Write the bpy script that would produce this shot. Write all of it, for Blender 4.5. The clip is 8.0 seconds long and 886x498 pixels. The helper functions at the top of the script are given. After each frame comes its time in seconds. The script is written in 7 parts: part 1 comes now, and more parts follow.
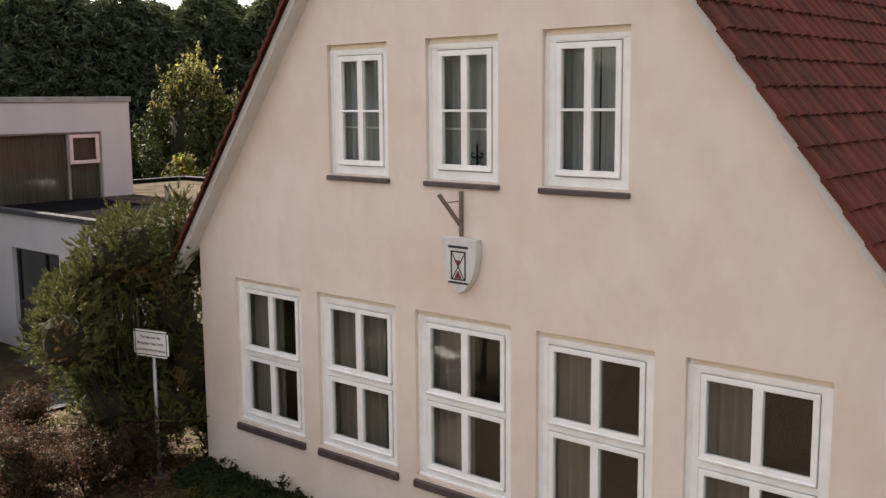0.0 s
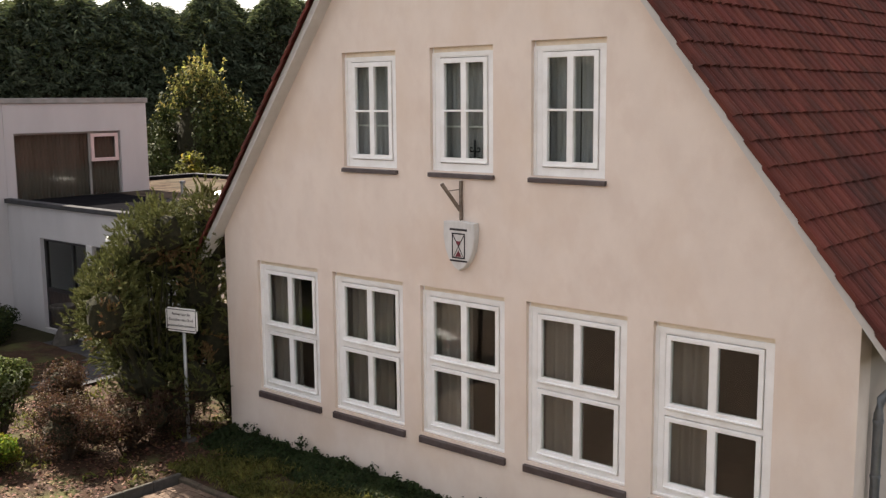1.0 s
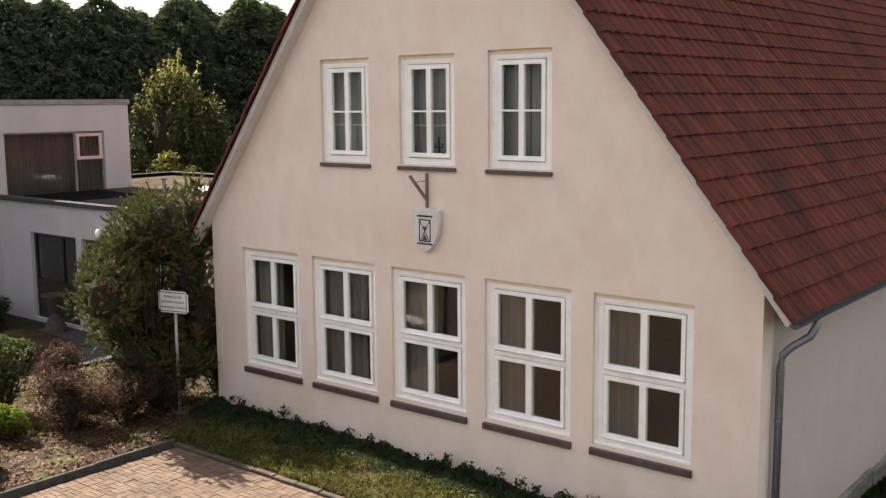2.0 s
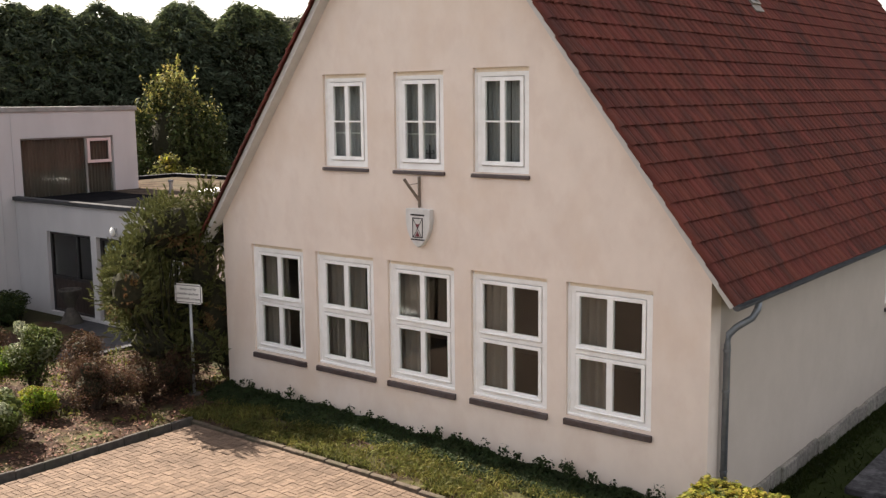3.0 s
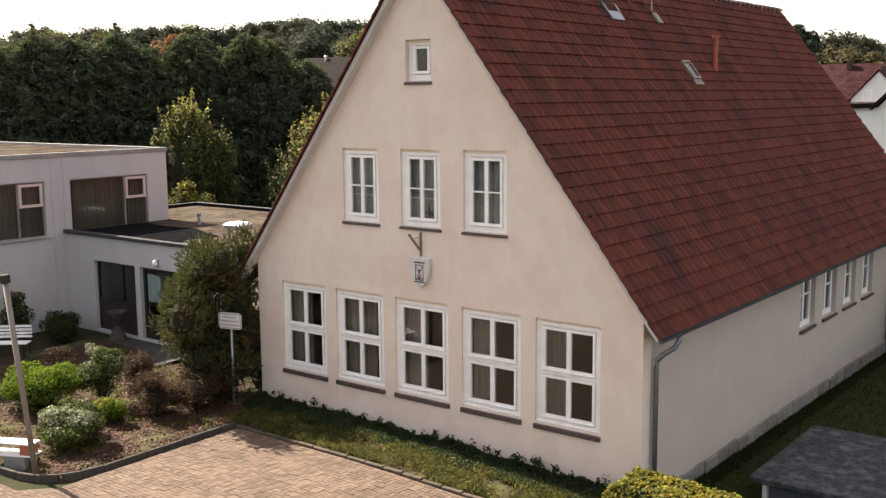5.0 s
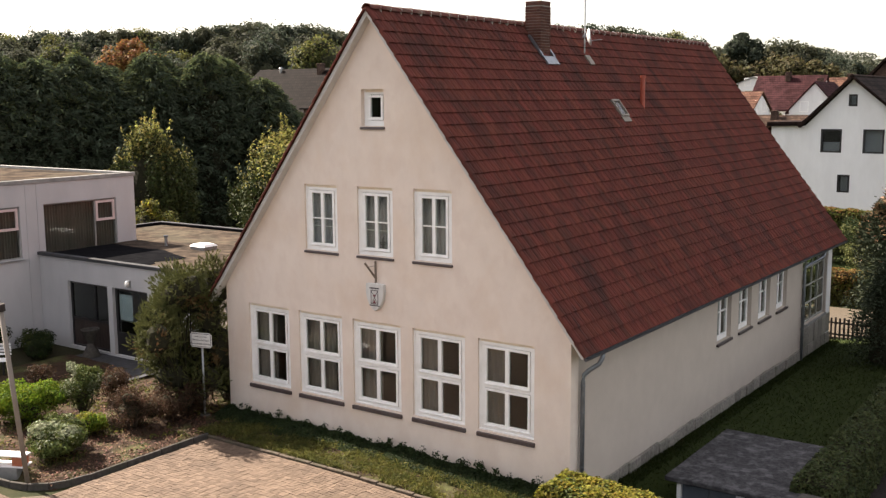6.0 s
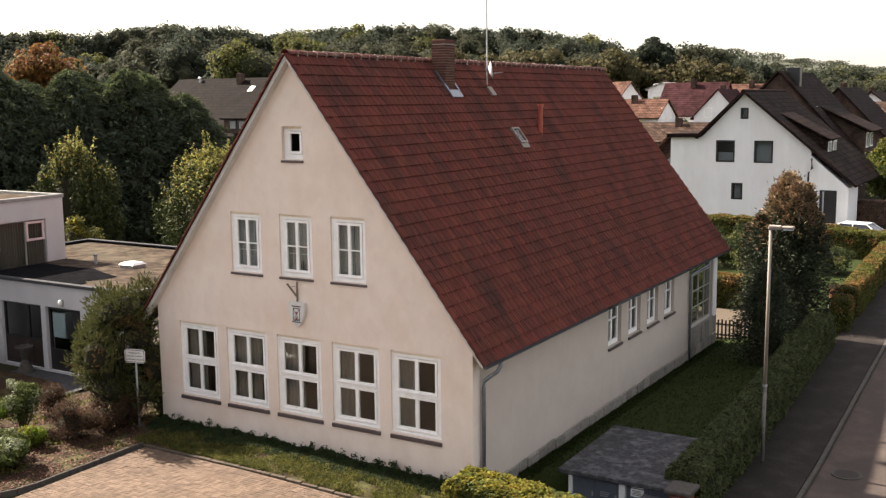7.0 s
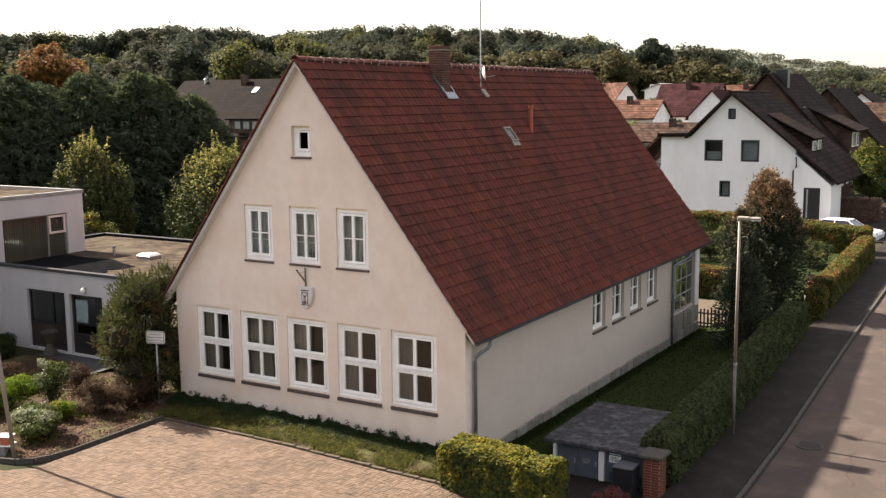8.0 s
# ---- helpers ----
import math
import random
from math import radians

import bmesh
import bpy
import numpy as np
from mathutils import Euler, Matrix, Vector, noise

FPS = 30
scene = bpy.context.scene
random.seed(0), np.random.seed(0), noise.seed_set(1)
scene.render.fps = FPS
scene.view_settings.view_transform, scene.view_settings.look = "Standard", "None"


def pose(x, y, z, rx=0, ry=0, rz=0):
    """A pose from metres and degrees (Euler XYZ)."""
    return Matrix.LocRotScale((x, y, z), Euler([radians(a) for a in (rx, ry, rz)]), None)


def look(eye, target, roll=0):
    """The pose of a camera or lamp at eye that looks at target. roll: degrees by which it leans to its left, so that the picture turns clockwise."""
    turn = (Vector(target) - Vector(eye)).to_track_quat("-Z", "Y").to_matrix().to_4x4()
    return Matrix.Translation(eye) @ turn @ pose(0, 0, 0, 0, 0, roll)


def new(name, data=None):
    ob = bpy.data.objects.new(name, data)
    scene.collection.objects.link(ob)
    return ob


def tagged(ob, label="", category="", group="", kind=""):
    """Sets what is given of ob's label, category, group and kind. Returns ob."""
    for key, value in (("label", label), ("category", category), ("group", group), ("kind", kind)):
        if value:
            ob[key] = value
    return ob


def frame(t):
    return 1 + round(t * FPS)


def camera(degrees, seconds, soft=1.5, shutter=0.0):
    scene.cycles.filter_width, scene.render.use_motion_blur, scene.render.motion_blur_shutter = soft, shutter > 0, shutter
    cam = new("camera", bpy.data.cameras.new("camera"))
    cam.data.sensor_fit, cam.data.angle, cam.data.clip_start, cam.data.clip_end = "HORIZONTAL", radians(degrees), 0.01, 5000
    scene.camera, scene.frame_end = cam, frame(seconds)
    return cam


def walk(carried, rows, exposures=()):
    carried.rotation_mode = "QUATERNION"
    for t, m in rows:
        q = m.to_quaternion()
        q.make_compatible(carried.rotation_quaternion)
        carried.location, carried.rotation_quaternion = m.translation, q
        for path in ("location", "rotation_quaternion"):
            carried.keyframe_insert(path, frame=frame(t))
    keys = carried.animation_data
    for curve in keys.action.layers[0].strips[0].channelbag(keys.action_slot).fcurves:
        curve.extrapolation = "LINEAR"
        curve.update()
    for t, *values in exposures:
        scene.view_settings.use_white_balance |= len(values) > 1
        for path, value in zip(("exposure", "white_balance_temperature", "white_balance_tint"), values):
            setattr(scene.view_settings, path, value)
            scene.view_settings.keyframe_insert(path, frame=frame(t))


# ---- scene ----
cam = camera(47.0, 8.0, soft=1.35)
PATH = [
    (0, (12.769, -8.982, 5.663), (11.463, -7.496, 5.374), -0.5),
    (0.5, (13.287, -9.649, 5.665), (11.982, -8.161, 5.378), -0.5),
    (1, (13.842, -10.367, 5.674), (12.544, -8.873, 5.386), -0.5),
    (1.5, (14.416, -11.048, 5.655), (13.146, -9.53, 5.371), -0.4),
    (2, (15.024, -11.757, 5.68), (13.775, -10.221, 5.394), -0.5),
    (3.5, (16.779, -14.045, 6.162), (15.551, -12.494, 5.873), -0.6),
    (4, (17.418, -14.924, 6.553), (16.194, -13.369, 6.264), -0.5),
    (4.5, (18.068, -15.813, 6.969), (16.851, -14.253, 6.678), -0.5),
    (6, (20.305, -18.691, 8.402), (19.165, -17.073, 8.113), -0.4),
    (6.5, (21.136, -19.567, 8.876), (20.09, -17.887, 8.587), -0.5),
    (7, (21.951, -20.661, 9.318), (20.938, -18.961, 9.027), -0.6),
    (7.5, (22.633, -21.671, 9.353), (21.619, -19.972, 9.063), -0.6),
    (8, (23.355, -22.752, 9.352), (22.341, -21.053, 9.062), -0.6),
]
walk(cam, [(t, look(eye, target, roll)) for t, eye, target, roll in PATH])


# ---- world and sun ----
SUN_TO = Vector((1.0, -0.035, -0.875)).normalized()      # the way the sunlight goes
world = bpy.data.worlds.new("sky")
scene.world = world
world.use_nodes = True
wn = world.node_tree
sky = wn.nodes.new("ShaderNodeTexSky")
sky.sky_type = "NISHITA"
sky.sun_disc = False
sky.sun_elevation = math.asin(-SUN_TO.z)
sky.sun_rotation = math.atan2(-SUN_TO.x, -SUN_TO.y)
sky.air_density, sky.dust_density, sky.ozone_density = 1.0, 2.0, 1.0
background = wn.nodes["Background"]
background.inputs["Strength"].default_value = 0.104
haze = wn.nodes.new("ShaderNodeMix")       # thin bright cloud over the whole sky
haze.data_type = "RGBA"
haze.inputs[0].default_value = 0.6
haze.inputs[7].default_value = (3.3, 3.12, 2.9, 1)
wn.links.new(sky.outputs["Color"], haze.inputs[6])
wn.links.new(haze.outputs[2], background.inputs["Color"])
sun_data = bpy.data.lights.new("sun", "SUN")
sun_data.energy, sun_data.angle, sun_data.color = 5.0, radians(0.6), (1.0, 0.93, 0.82)
sun = new("sun", sun_data)
sun.matrix_world = look((-60, 5, 60), Vector((-60, 5, 60)) + SUN_TO)
scene.view_settings.exposure = 1.82
scene.view_settings.use_white_balance = True
scene.view_settings.white_balance_temperature, scene.view_settings.white_balance_tint = 6850, 13


# ---- materials ----
def material(name, base, second=None, grain=6.0, rough=0.8, bump=0.15, bump_scale=60.0, stain=None, stain_scale=0.7,
             stain_amount=0.5, metallic=0.0, vary=0.0, island=False, streak=1.0, across=1.0, spread=0.0, blotch=None, blotch_scale=4.0):
    """A node material: two tones by grain, stains at a large scale, fine relief, and a tone of its own for each piece."""
    m = bpy.data.materials.new(name)
    m.use_nodes = True
    t = m.node_tree
    n, l = t.nodes, t.links
    b = n["Principled BSDF"]
    b.inputs["Roughness"].default_value = rough
    b.inputs["Metallic"].default_value = metallic
    b.inputs["Specular IOR Level"].default_value = 0.15 if rough > 0.7 else 0.5
    geo = n.new("ShaderNodeNewGeometry")
    place = n.new("ShaderNodeMapping")
    place.inputs["Scale"].default_value = (streak if across != 1.0 else 1, across, streak)
    l.new(geo.outputs["Position"], place.inputs["Vector"])

    def cloud(scale, detail=4.0):
        c = n.new("ShaderNodeTexNoise")
        c.inputs["Scale"].default_value, c.inputs["Detail"].default_value = scale, detail
        c.inputs["Roughness"].default_value = 0.6
        l.new(place.outputs["Vector"], c.inputs["Vector"])
        return c.outputs["Fac"]

    def ramp(fac, low, high):
        r = n.new("ShaderNodeMapRange")
        r.inputs["From Min"].default_value, r.inputs["From Max"].default_value = low, high
        l.new(fac, r.inputs["Value"])
        return r.outputs["Result"]

    def mix(fac, a, c):
        x = n.new("ShaderNodeMix")
        x.data_type = "RGBA"
        for socket, value in (("Factor", fac), ("A", a), ("B", c)):
            k = [i for i in x.inputs if i.name == socket and (i.type == "RGBA" or socket == "Factor" and i.type == "VALUE")][0]
            if isinstance(value, tuple):
                k.default_value = (*value, 1)
            elif isinstance(value, float):
                k.default_value = value
            else:
                l.new(value, k)
        return [o for o in x.outputs if o.type == "RGBA"][0]

    colour = mix(ramp(cloud(grain), 0.35, 0.65), base, second or tuple(0.8 * v for v in base))
    if stain:
        f = n.new("ShaderNodeMath")
        f.operation = "MULTIPLY"
        l.new(ramp(cloud(stain_scale, 6.0), 0.48, 0.7), f.inputs[0])
        f.inputs[1].default_value = stain_amount
        colour = mix(f.outputs[0], colour, stain)
    if blotch:
        f = n.new("ShaderNodeMath")
        f.operation = "MULTIPLY"
        l.new(ramp(cloud(blotch_scale, 8.0), 0.5, 0.62), f.inputs[0])
        f.inputs[1].default_value = 0.4
        colour = mix(f.outputs[0], colour, blotch)
    if vary:
        if island:
            chance = geo.outputs["Random Per Island"]
        else:
            chance = n.new("ShaderNodeObjectInfo").outputs["Random"]
        r = n.new("ShaderNodeMapRange")
        r.inputs["To Min"].default_value, r.inputs["To Max"].default_value = 1 - vary, 1 + vary
        l.new(chance, r.inputs["Value"])
        h = n.new("ShaderNodeHueSaturation")
        l.new(r.outputs["Result"], h.inputs["Value"])
        l.new(colour, h.inputs["Color"])
        if spread:
            r2 = n.new("ShaderNodeMapRange")
            r2.inputs["To Min"].default_value, r2.inputs["To Max"].default_value = 0.5 - spread, 0.5 + spread
            w = n.new("ShaderNodeMath")
            w.operation = "FRACT"
            w7 = n.new("ShaderNodeMath")
            w7.operation = "MULTIPLY"
            w7.inputs[1].default_value = 7.3
            l.new(chance, w7.inputs[0])
            l.new(w7.outputs[0], w.inputs[0])
            l.new(w.outputs[0], r2.inputs["Value"])
            l.new(r2.outputs["Result"], h.inputs["Hue"])
        colour = h.outputs["Color"]
    l.new(colour, b.inputs["Base Color"])
    if bump:
        p = n.new("ShaderNodeBump")
        p.inputs["Strength"].default_value, p.inputs["Distance"].default_value = bump, 0.02
        l.new(cloud(bump_scale), p.inputs["Height"])
        l.new(p.outputs["Normal"], b.inputs["Normal"])
    return m


def leaf_material(name, base, second, vary=0.35, spread=0.03, through_light=0.35, gloss=0.15):
    """Leaves: each its own tone, and some light let through."""
    m = material(name, base, second, grain=2.5, rough=0.72, bump=0, vary=vary, island=True, spread=spread)
    t = m.node_tree
    b = t.nodes["Principled BSDF"]
    b.inputs["Specular IOR Level"].default_value = gloss
    out = t.nodes["Material Output"]
    tr = t.nodes.new("ShaderNodeBsdfTranslucent")
    mixer = t.nodes.new("ShaderNodeMixShader")
    mixer.inputs[0].default_value = through_light
    t.links.new(b.inputs["Base Color"].links[0].from_socket, tr.inputs["Color"])
    t.links.new(b.outputs[0], mixer.inputs[1])
    t.links.new(tr.outputs[0], mixer.inputs[2])
    t.links.new(mixer.outputs[0], out.inputs["Surface"])
    return m


def glass_material(name, gloss_tint=(0.75, 0.75, 0.75), tint=(0.85, 0.88, 0.86)):
    m = bpy.data.materials.new(name)
    m.use_nodes = True
    t = m.node_tree
    t.nodes.remove(t.nodes["Principled BSDF"])
    clear = t.nodes.new("ShaderNodeBsdfTransparent")
    clear.inputs["Color"].default_value = (*tint, 1)
    gloss = t.nodes.new("ShaderNodeBsdfGlossy")
    gloss.inputs["Roughness"].default_value = 0.02
    gloss.inputs["Color"].default_value = (*gloss_tint, 1)
    edge = t.nodes.new("ShaderNodeLayerWeight")
    edge.inputs["Blend"].default_value = 0.5
    power = t.nodes.new("ShaderNodeMath")
    power.operation = "POWER"
    power.inputs[1].default_value = 5.0
    f = t.nodes.new("ShaderNodeMath")
    f.operation = "MULTIPLY_ADD"
    f.inputs[1].default_value, f.inputs[2].default_value = 0.96, 0.045
    t.links.new(edge.outputs["Facing"], power.inputs[0])
    t.links.new(power.outputs[0], f.inputs[0])
    x = t.nodes.new("ShaderNodeMixShader")
    t.links.new(f.outputs[0], x.inputs[0])
    t.links.new(clear.outputs[0], x.inputs[1])
    t.links.new(gloss.outputs[0], x.inputs[2])
    t.links.new(x.outputs[0], t.nodes["Material Output"].inputs["Surface"])
    return m


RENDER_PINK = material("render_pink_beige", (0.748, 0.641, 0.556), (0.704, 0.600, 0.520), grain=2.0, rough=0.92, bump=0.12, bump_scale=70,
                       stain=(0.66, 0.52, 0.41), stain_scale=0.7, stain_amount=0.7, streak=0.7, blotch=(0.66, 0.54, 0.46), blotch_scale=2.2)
# darker than the gable: the shade on the long wall is in this colour
RENDER_SIDE = material("render_cream_shaded", (0.515, 0.446, 0.382), (0.48, 0.416, 0.354), grain=1.5, rough=0.92, bump=0.25, bump_scale=90,
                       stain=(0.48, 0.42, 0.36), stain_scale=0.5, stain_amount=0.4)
WHITE_RENDER = material("white_render", (0.78, 0.77, 0.76), (0.72, 0.71, 0.70), grain=1.5, rough=0.9, bump=0.15, bump_scale=80,
                        stain=(0.60, 0.58, 0.56), stain_scale=0.5, stain_amount=0.4, streak=0.35)
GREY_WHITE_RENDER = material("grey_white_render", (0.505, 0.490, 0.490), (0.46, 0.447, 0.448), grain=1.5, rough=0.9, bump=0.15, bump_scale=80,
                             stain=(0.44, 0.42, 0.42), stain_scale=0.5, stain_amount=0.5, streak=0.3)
WHITE_PAINT = material("white_paint", (0.87, 0.86, 0.835), (0.82, 0.81, 0.785), grain=5, rough=0.45, bump=0.03, bump_scale=40, stain=(0.70, 0.67, 0.62), stain_scale=2.5, stain_amount=0.35)
CREAM_PAINT = material("cream_bargeboard", (0.58, 0.56, 0.53), (0.52, 0.50, 0.47), grain=4, rough=0.6, bump=0.08, bump_scale=30,
                       stain=(0.40, 0.38, 0.34), stain_scale=1.2)
CREAM_STRIP = material("cream_strip", (0.80, 0.70, 0.55), (0.72, 0.62, 0.48), grain=9, rough=0.7, bump=0.1, bump_scale=30)
SILL_DARK = material("sill_clinker", (0.078, 0.054, 0.050), (0.052, 0.038, 0.037), grain=14, rough=0.5, bump=0.2, bump_scale=50,
                     stain=(0.12, 0.105, 0.105), stain_scale=5)
TILE_LOOK = dict(grain=4, rough=0.8, bump=0.3, bump_scale=60, stain=(0.034, 0.020, 0.018), stain_scale=0.9, stain_amount=0.75, vary=0.13, spread=0.004,
                 blotch=(0.052, 0.024, 0.020), blotch_scale=2.0, streak=0.6, across=1.5)
TILE_RED = material("roof_tile_red", (0.134, 0.0365, 0.0255), (0.098, 0.0280, 0.0205), island=True, **TILE_LOOK)
TILE_RED_PIECE = material("roof_tile_red_piece", (0.134, 0.0365, 0.0255), (0.098, 0.0280, 0.0205), **TILE_LOOK)
RIDGE_TILE = material("ridge_tile_mortared", (0.130, 0.042, 0.030), (0.095, 0.032, 0.026), grain=5, rough=0.8, bump=0.3, bump_scale=50,
                      stain=(0.20, 0.15, 0.12), stain_scale=3.2, stain_amount=0.6, vary=0.15)
ROOF_UNDER = material("roof_underlay", (0.05, 0.03, 0.025), rough=0.9)
BRICK_DARK = material("brick_sooty", (0.115, 0.05, 0.036), (0.08, 0.038, 0.03), grain=9, rough=0.85, bump=0.3, vary=0.25, island=True)
RUSTY = material("rusty_steel", (0.26, 0.21, 0.17), (0.16, 0.12, 0.09), grain=25, rough=0.7, metallic=0.4, bump=0.2)
BRICK_RED = material("brick_red", (0.168, 0.0525, 0.0315), (0.119, 0.0385, 0.028), grain=9, rough=0.85, bump=0.3, vary=0.25, island=True)
MORTAR_PALE = material("ridge_mortar_pale", (0.46, 0.42, 0.37), (0.33, 0.30, 0.26), grain=18, rough=0.95, bump=0.3)
MORTAR = material("mortar", (0.30, 0.27, 0.24), grain=20, rough=0.95, bump=0.3)
ZINC = material("zinc_grey", (0.23, 0.25, 0.27), (0.17, 0.185, 0.20), grain=6, rough=0.45, metallic=0.6, bump=0.05)
STEEL = material("galvanised_steel", (0.42, 0.43, 0.43), (0.34, 0.35, 0.36), grain=10, rough=0.45, metallic=0.7, bump=0.05)
KERB = material("kerb_concrete", (0.084, 0.075, 0.066), (0.054, 0.048, 0.0432), grain=9, rough=0.92, bump=0.4, bump_scale=40,
                stain=(0.06, 0.06, 0.045), stain_scale=2.2, stain_amount=0.8)
POST_GREY = material("lamp_post_grey", (0.16, 0.14, 0.125), (0.11, 0.10, 0.09), grain=8, rough=0.7, bump=0.1)
IRON = material("cast_iron", (0.05, 0.040, 0.036), (0.034, 0.028, 0.026), grain=20, rough=0.85, metallic=0.0, bump=0.4)
PORCH_STEEL = material("painted_porch_steel", (0.42, 0.41, 0.38), (0.34, 0.33, 0.30), grain=8, rough=0.6, bump=0.05)
GUTTER_ZINC = material("dark_zinc_gutter", (0.085, 0.088, 0.092), (0.06, 0.062, 0.066), grain=6, rough=0.6, metallic=0.2, bump=0.05)
LEAD = material("lead_flashing", (0.27, 0.288, 0.312), (0.21, 0.228, 0.252), grain=8, rough=0.35, metallic=0.8, bump=0.05)
STONE = material("plinth_stone", (0.30, 0.275, 0.24), (0.17, 0.155, 0.135), grain=14, rough=0.95, bump=1.0, bump_scale=25,
                 stain=(0.13, 0.14, 0.10), stain_scale=2, vary=0.2)
CONCRETE = material("concrete_grey", (0.30, 0.29, 0.275), (0.23, 0.225, 0.215), grain=4, rough=0.9, bump=0.3, bump_scale=40,
                    stain=(0.13, 0.13, 0.12), stain_scale=1.3)
SLAB_ROOF = material("weathered_slab_roof", (0.058, 0.0555, 0.058), (0.026, 0.026, 0.028), grain=11.0, rough=0.9, bump=0.7, bump_scale=30,
                     stain=(0.15, 0.145, 0.15), stain_scale=3.5, stain_amount=0.7)
GRAVEL_ROOF = material("flat_roof_felt", (0.102, 0.078, 0.060), (0.040, 0.033, 0.028), grain=2.2, rough=0.97, bump=0.6, bump_scale=35,
                       stain=(0.024, 0.022, 0.021), stain_scale=0.9, stain_amount=0.95, blotch=(0.13, 0.115, 0.085), blotch_scale=0.5)
ASPHALT = material("asphalt", (0.0715, 0.0545, 0.0465), (0.0525, 0.0415, 0.0365), grain=30, rough=0.9, bump=0.5, bump_scale=120,
                   stain=(0.16, 0.12, 0.10), stain_scale=0.9, stain_amount=0.3)
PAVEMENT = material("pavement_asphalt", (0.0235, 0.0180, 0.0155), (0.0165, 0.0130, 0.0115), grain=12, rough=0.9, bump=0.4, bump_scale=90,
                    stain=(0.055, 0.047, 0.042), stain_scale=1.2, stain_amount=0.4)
PAVER = material("paver_buff", (0.160, 0.114, 0.083), (0.118, 0.083, 0.062), grain=25, rough=0.9, bump=0.3, bump_scale=90,
                 stain=(0.075, 0.054, 0.042), stain_scale=0.8, stain_amount=0.6, vary=0.2, island=True)
PAVER_PIECE = material("paver_buff_piece", (0.160, 0.114, 0.083), (0.118, 0.083, 0.062), grain=25, rough=0.9, bump=0.3, bump_scale=90,
                       stain=(0.075, 0.054, 0.042), stain_scale=0.8, stain_amount=0.6, vary=0.2)
PATH_GREY = material("path_concrete", (0.070, 0.070, 0.075), (0.048, 0.048, 0.052), grain=5, rough=0.9, bump=0.4, bump_scale=30, stain=(0.035, 0.035, 0.03), stain_scale=1.0)
KERB_TAN = material("kerb_tan_concrete", (0.105, 0.082, 0.063), (0.065, 0.052, 0.040), grain=9, rough=0.95, bump=0.5, bump_scale=40, stain=(0.05, 0.05, 0.03), stain_scale=2.0, stain_amount=0.7)
SAND = material("joint_sand", (0.12, 0.095, 0.07), (0.08, 0.065, 0.05), grain=30, rough=1.0)
SOIL = material("ground_soil_grass", (0.034, 0.036, 0.014), (0.022, 0.025, 0.010), grain=1.2, rough=1.0, bump=0.6, bump_scale=20,
                stain=(0.050, 0.036, 0.024), stain_scale=0.25, stain_amount=0.6)
BED_SOIL = material("bed_soil", (0.05304, 0.02995, 0.01872), (0.02808, 0.01747, 0.01186), grain=5, rough=1.0, bump=0.9, bump_scale=18,
                    stain=(0.08, 0.095, 0.03), stain_scale=1.1, stain_amount=0.7)
# lawn green with the shade beside the house mixed into the colour
LAWN = material("lawn_shade_green", (0.0255, 0.0365, 0.0075), (0.0185, 0.0270, 0.0056), grain=5, rough=1.0, bump=0.8, bump_scale=30)
DARK_WOOD = material("dark_stained_wood", (0.045, 0.030, 0.024), (0.030, 0.020, 0.017), grain=8, rough=0.55, bump=0.1, streak=0.1)
BLACK_FRAME = material("black_frame", (0.018, 0.016, 0.017), (0.012, 0.011, 0.012), rough=0.4, bump=0.02)
INTERIOR = material("interior_wall", (0.10, 0.082, 0.068), rough=0.9, bump=0)
NET = material("grey_net_curtain", (0.52, 0.49, 0.50), (0.38, 0.36, 0.37), grain=3, rough=0.95, bump=0.1, streak=0.1)
CURTAIN = material("curtain_net", (0.33, 0.27, 0.245), (0.20, 0.165, 0.15), grain=2, rough=0.95, bump=0.1, streak=0.05)
def rows_material(name, base, second, row=0.26, column=0.3):
    """Roof tiles seen from far off: courses by height, and a tone for each tile."""
    m = material(name, base, second, grain=2.0, rough=0.8, bump=0.2, bump_scale=12)
    t = m.node_tree
    n, l = t.nodes, t.links
    b = n["Principled BSDF"]
    geo = n.new("ShaderNodeNewGeometry")
    sep = n.new("ShaderNodeSeparateXYZ")
    l.new(geo.outputs["Position"], sep.inputs[0])
    add = n.new("ShaderNodeMath")
    l.new(sep.outputs["X"], add.inputs[0])
    l.new(sep.outputs["Y"], add.inputs[1])
    com = n.new("ShaderNodeCombineXYZ")
    l.new(add.outputs[0], com.inputs["X"])
    l.new(sep.outputs["Z"], com.inputs["Y"])
    brick = n.new("ShaderNodeTexBrick")
    brick.inputs["Scale"].default_value = 1.0
    brick.inputs["Brick Width"].default_value, brick.inputs["Row Height"].default_value = column, row
    brick.inputs["Mortar Size"].default_value = 0.03
    brick.inputs["Color1"].default_value, brick.inputs["Color2"].default_value = (*base, 1), (*second, 1)
    brick.inputs["Mortar"].default_value = (*[0.35 * v for v in base], 1)
    l.new(com.outputs[0], brick.inputs["Vector"])
    b.inputs["Specular IOR Level"].default_value = 0.03
    dirt = n.new("ShaderNodeTexNoise")
    dirt.inputs["Scale"].default_value, dirt.inputs["Detail"].default_value = 1.3, 6.0
    l.new(geo.outputs["Position"], dirt.inputs["Vector"])
    reach = n.new("ShaderNodeMapRange")
    reach.inputs["From Min"].default_value, reach.inputs["From Max"].default_value = 0.35, 0.65
    reach.inputs["To Min"].default_value, reach.inputs["To Max"].default_value = 0.6, 1.35
    l.new(dirt.outputs["Fac"], reach.inputs["Value"])
    h = n.new("ShaderNodeHueSaturation")
    l.new(brick.outputs["Color"], h.inputs["Color"])
    l.new(reach.outputs["Result"], h.inputs["Value"])
    l.new(h.outputs["Color"], b.inputs["Base Color"])
    return m


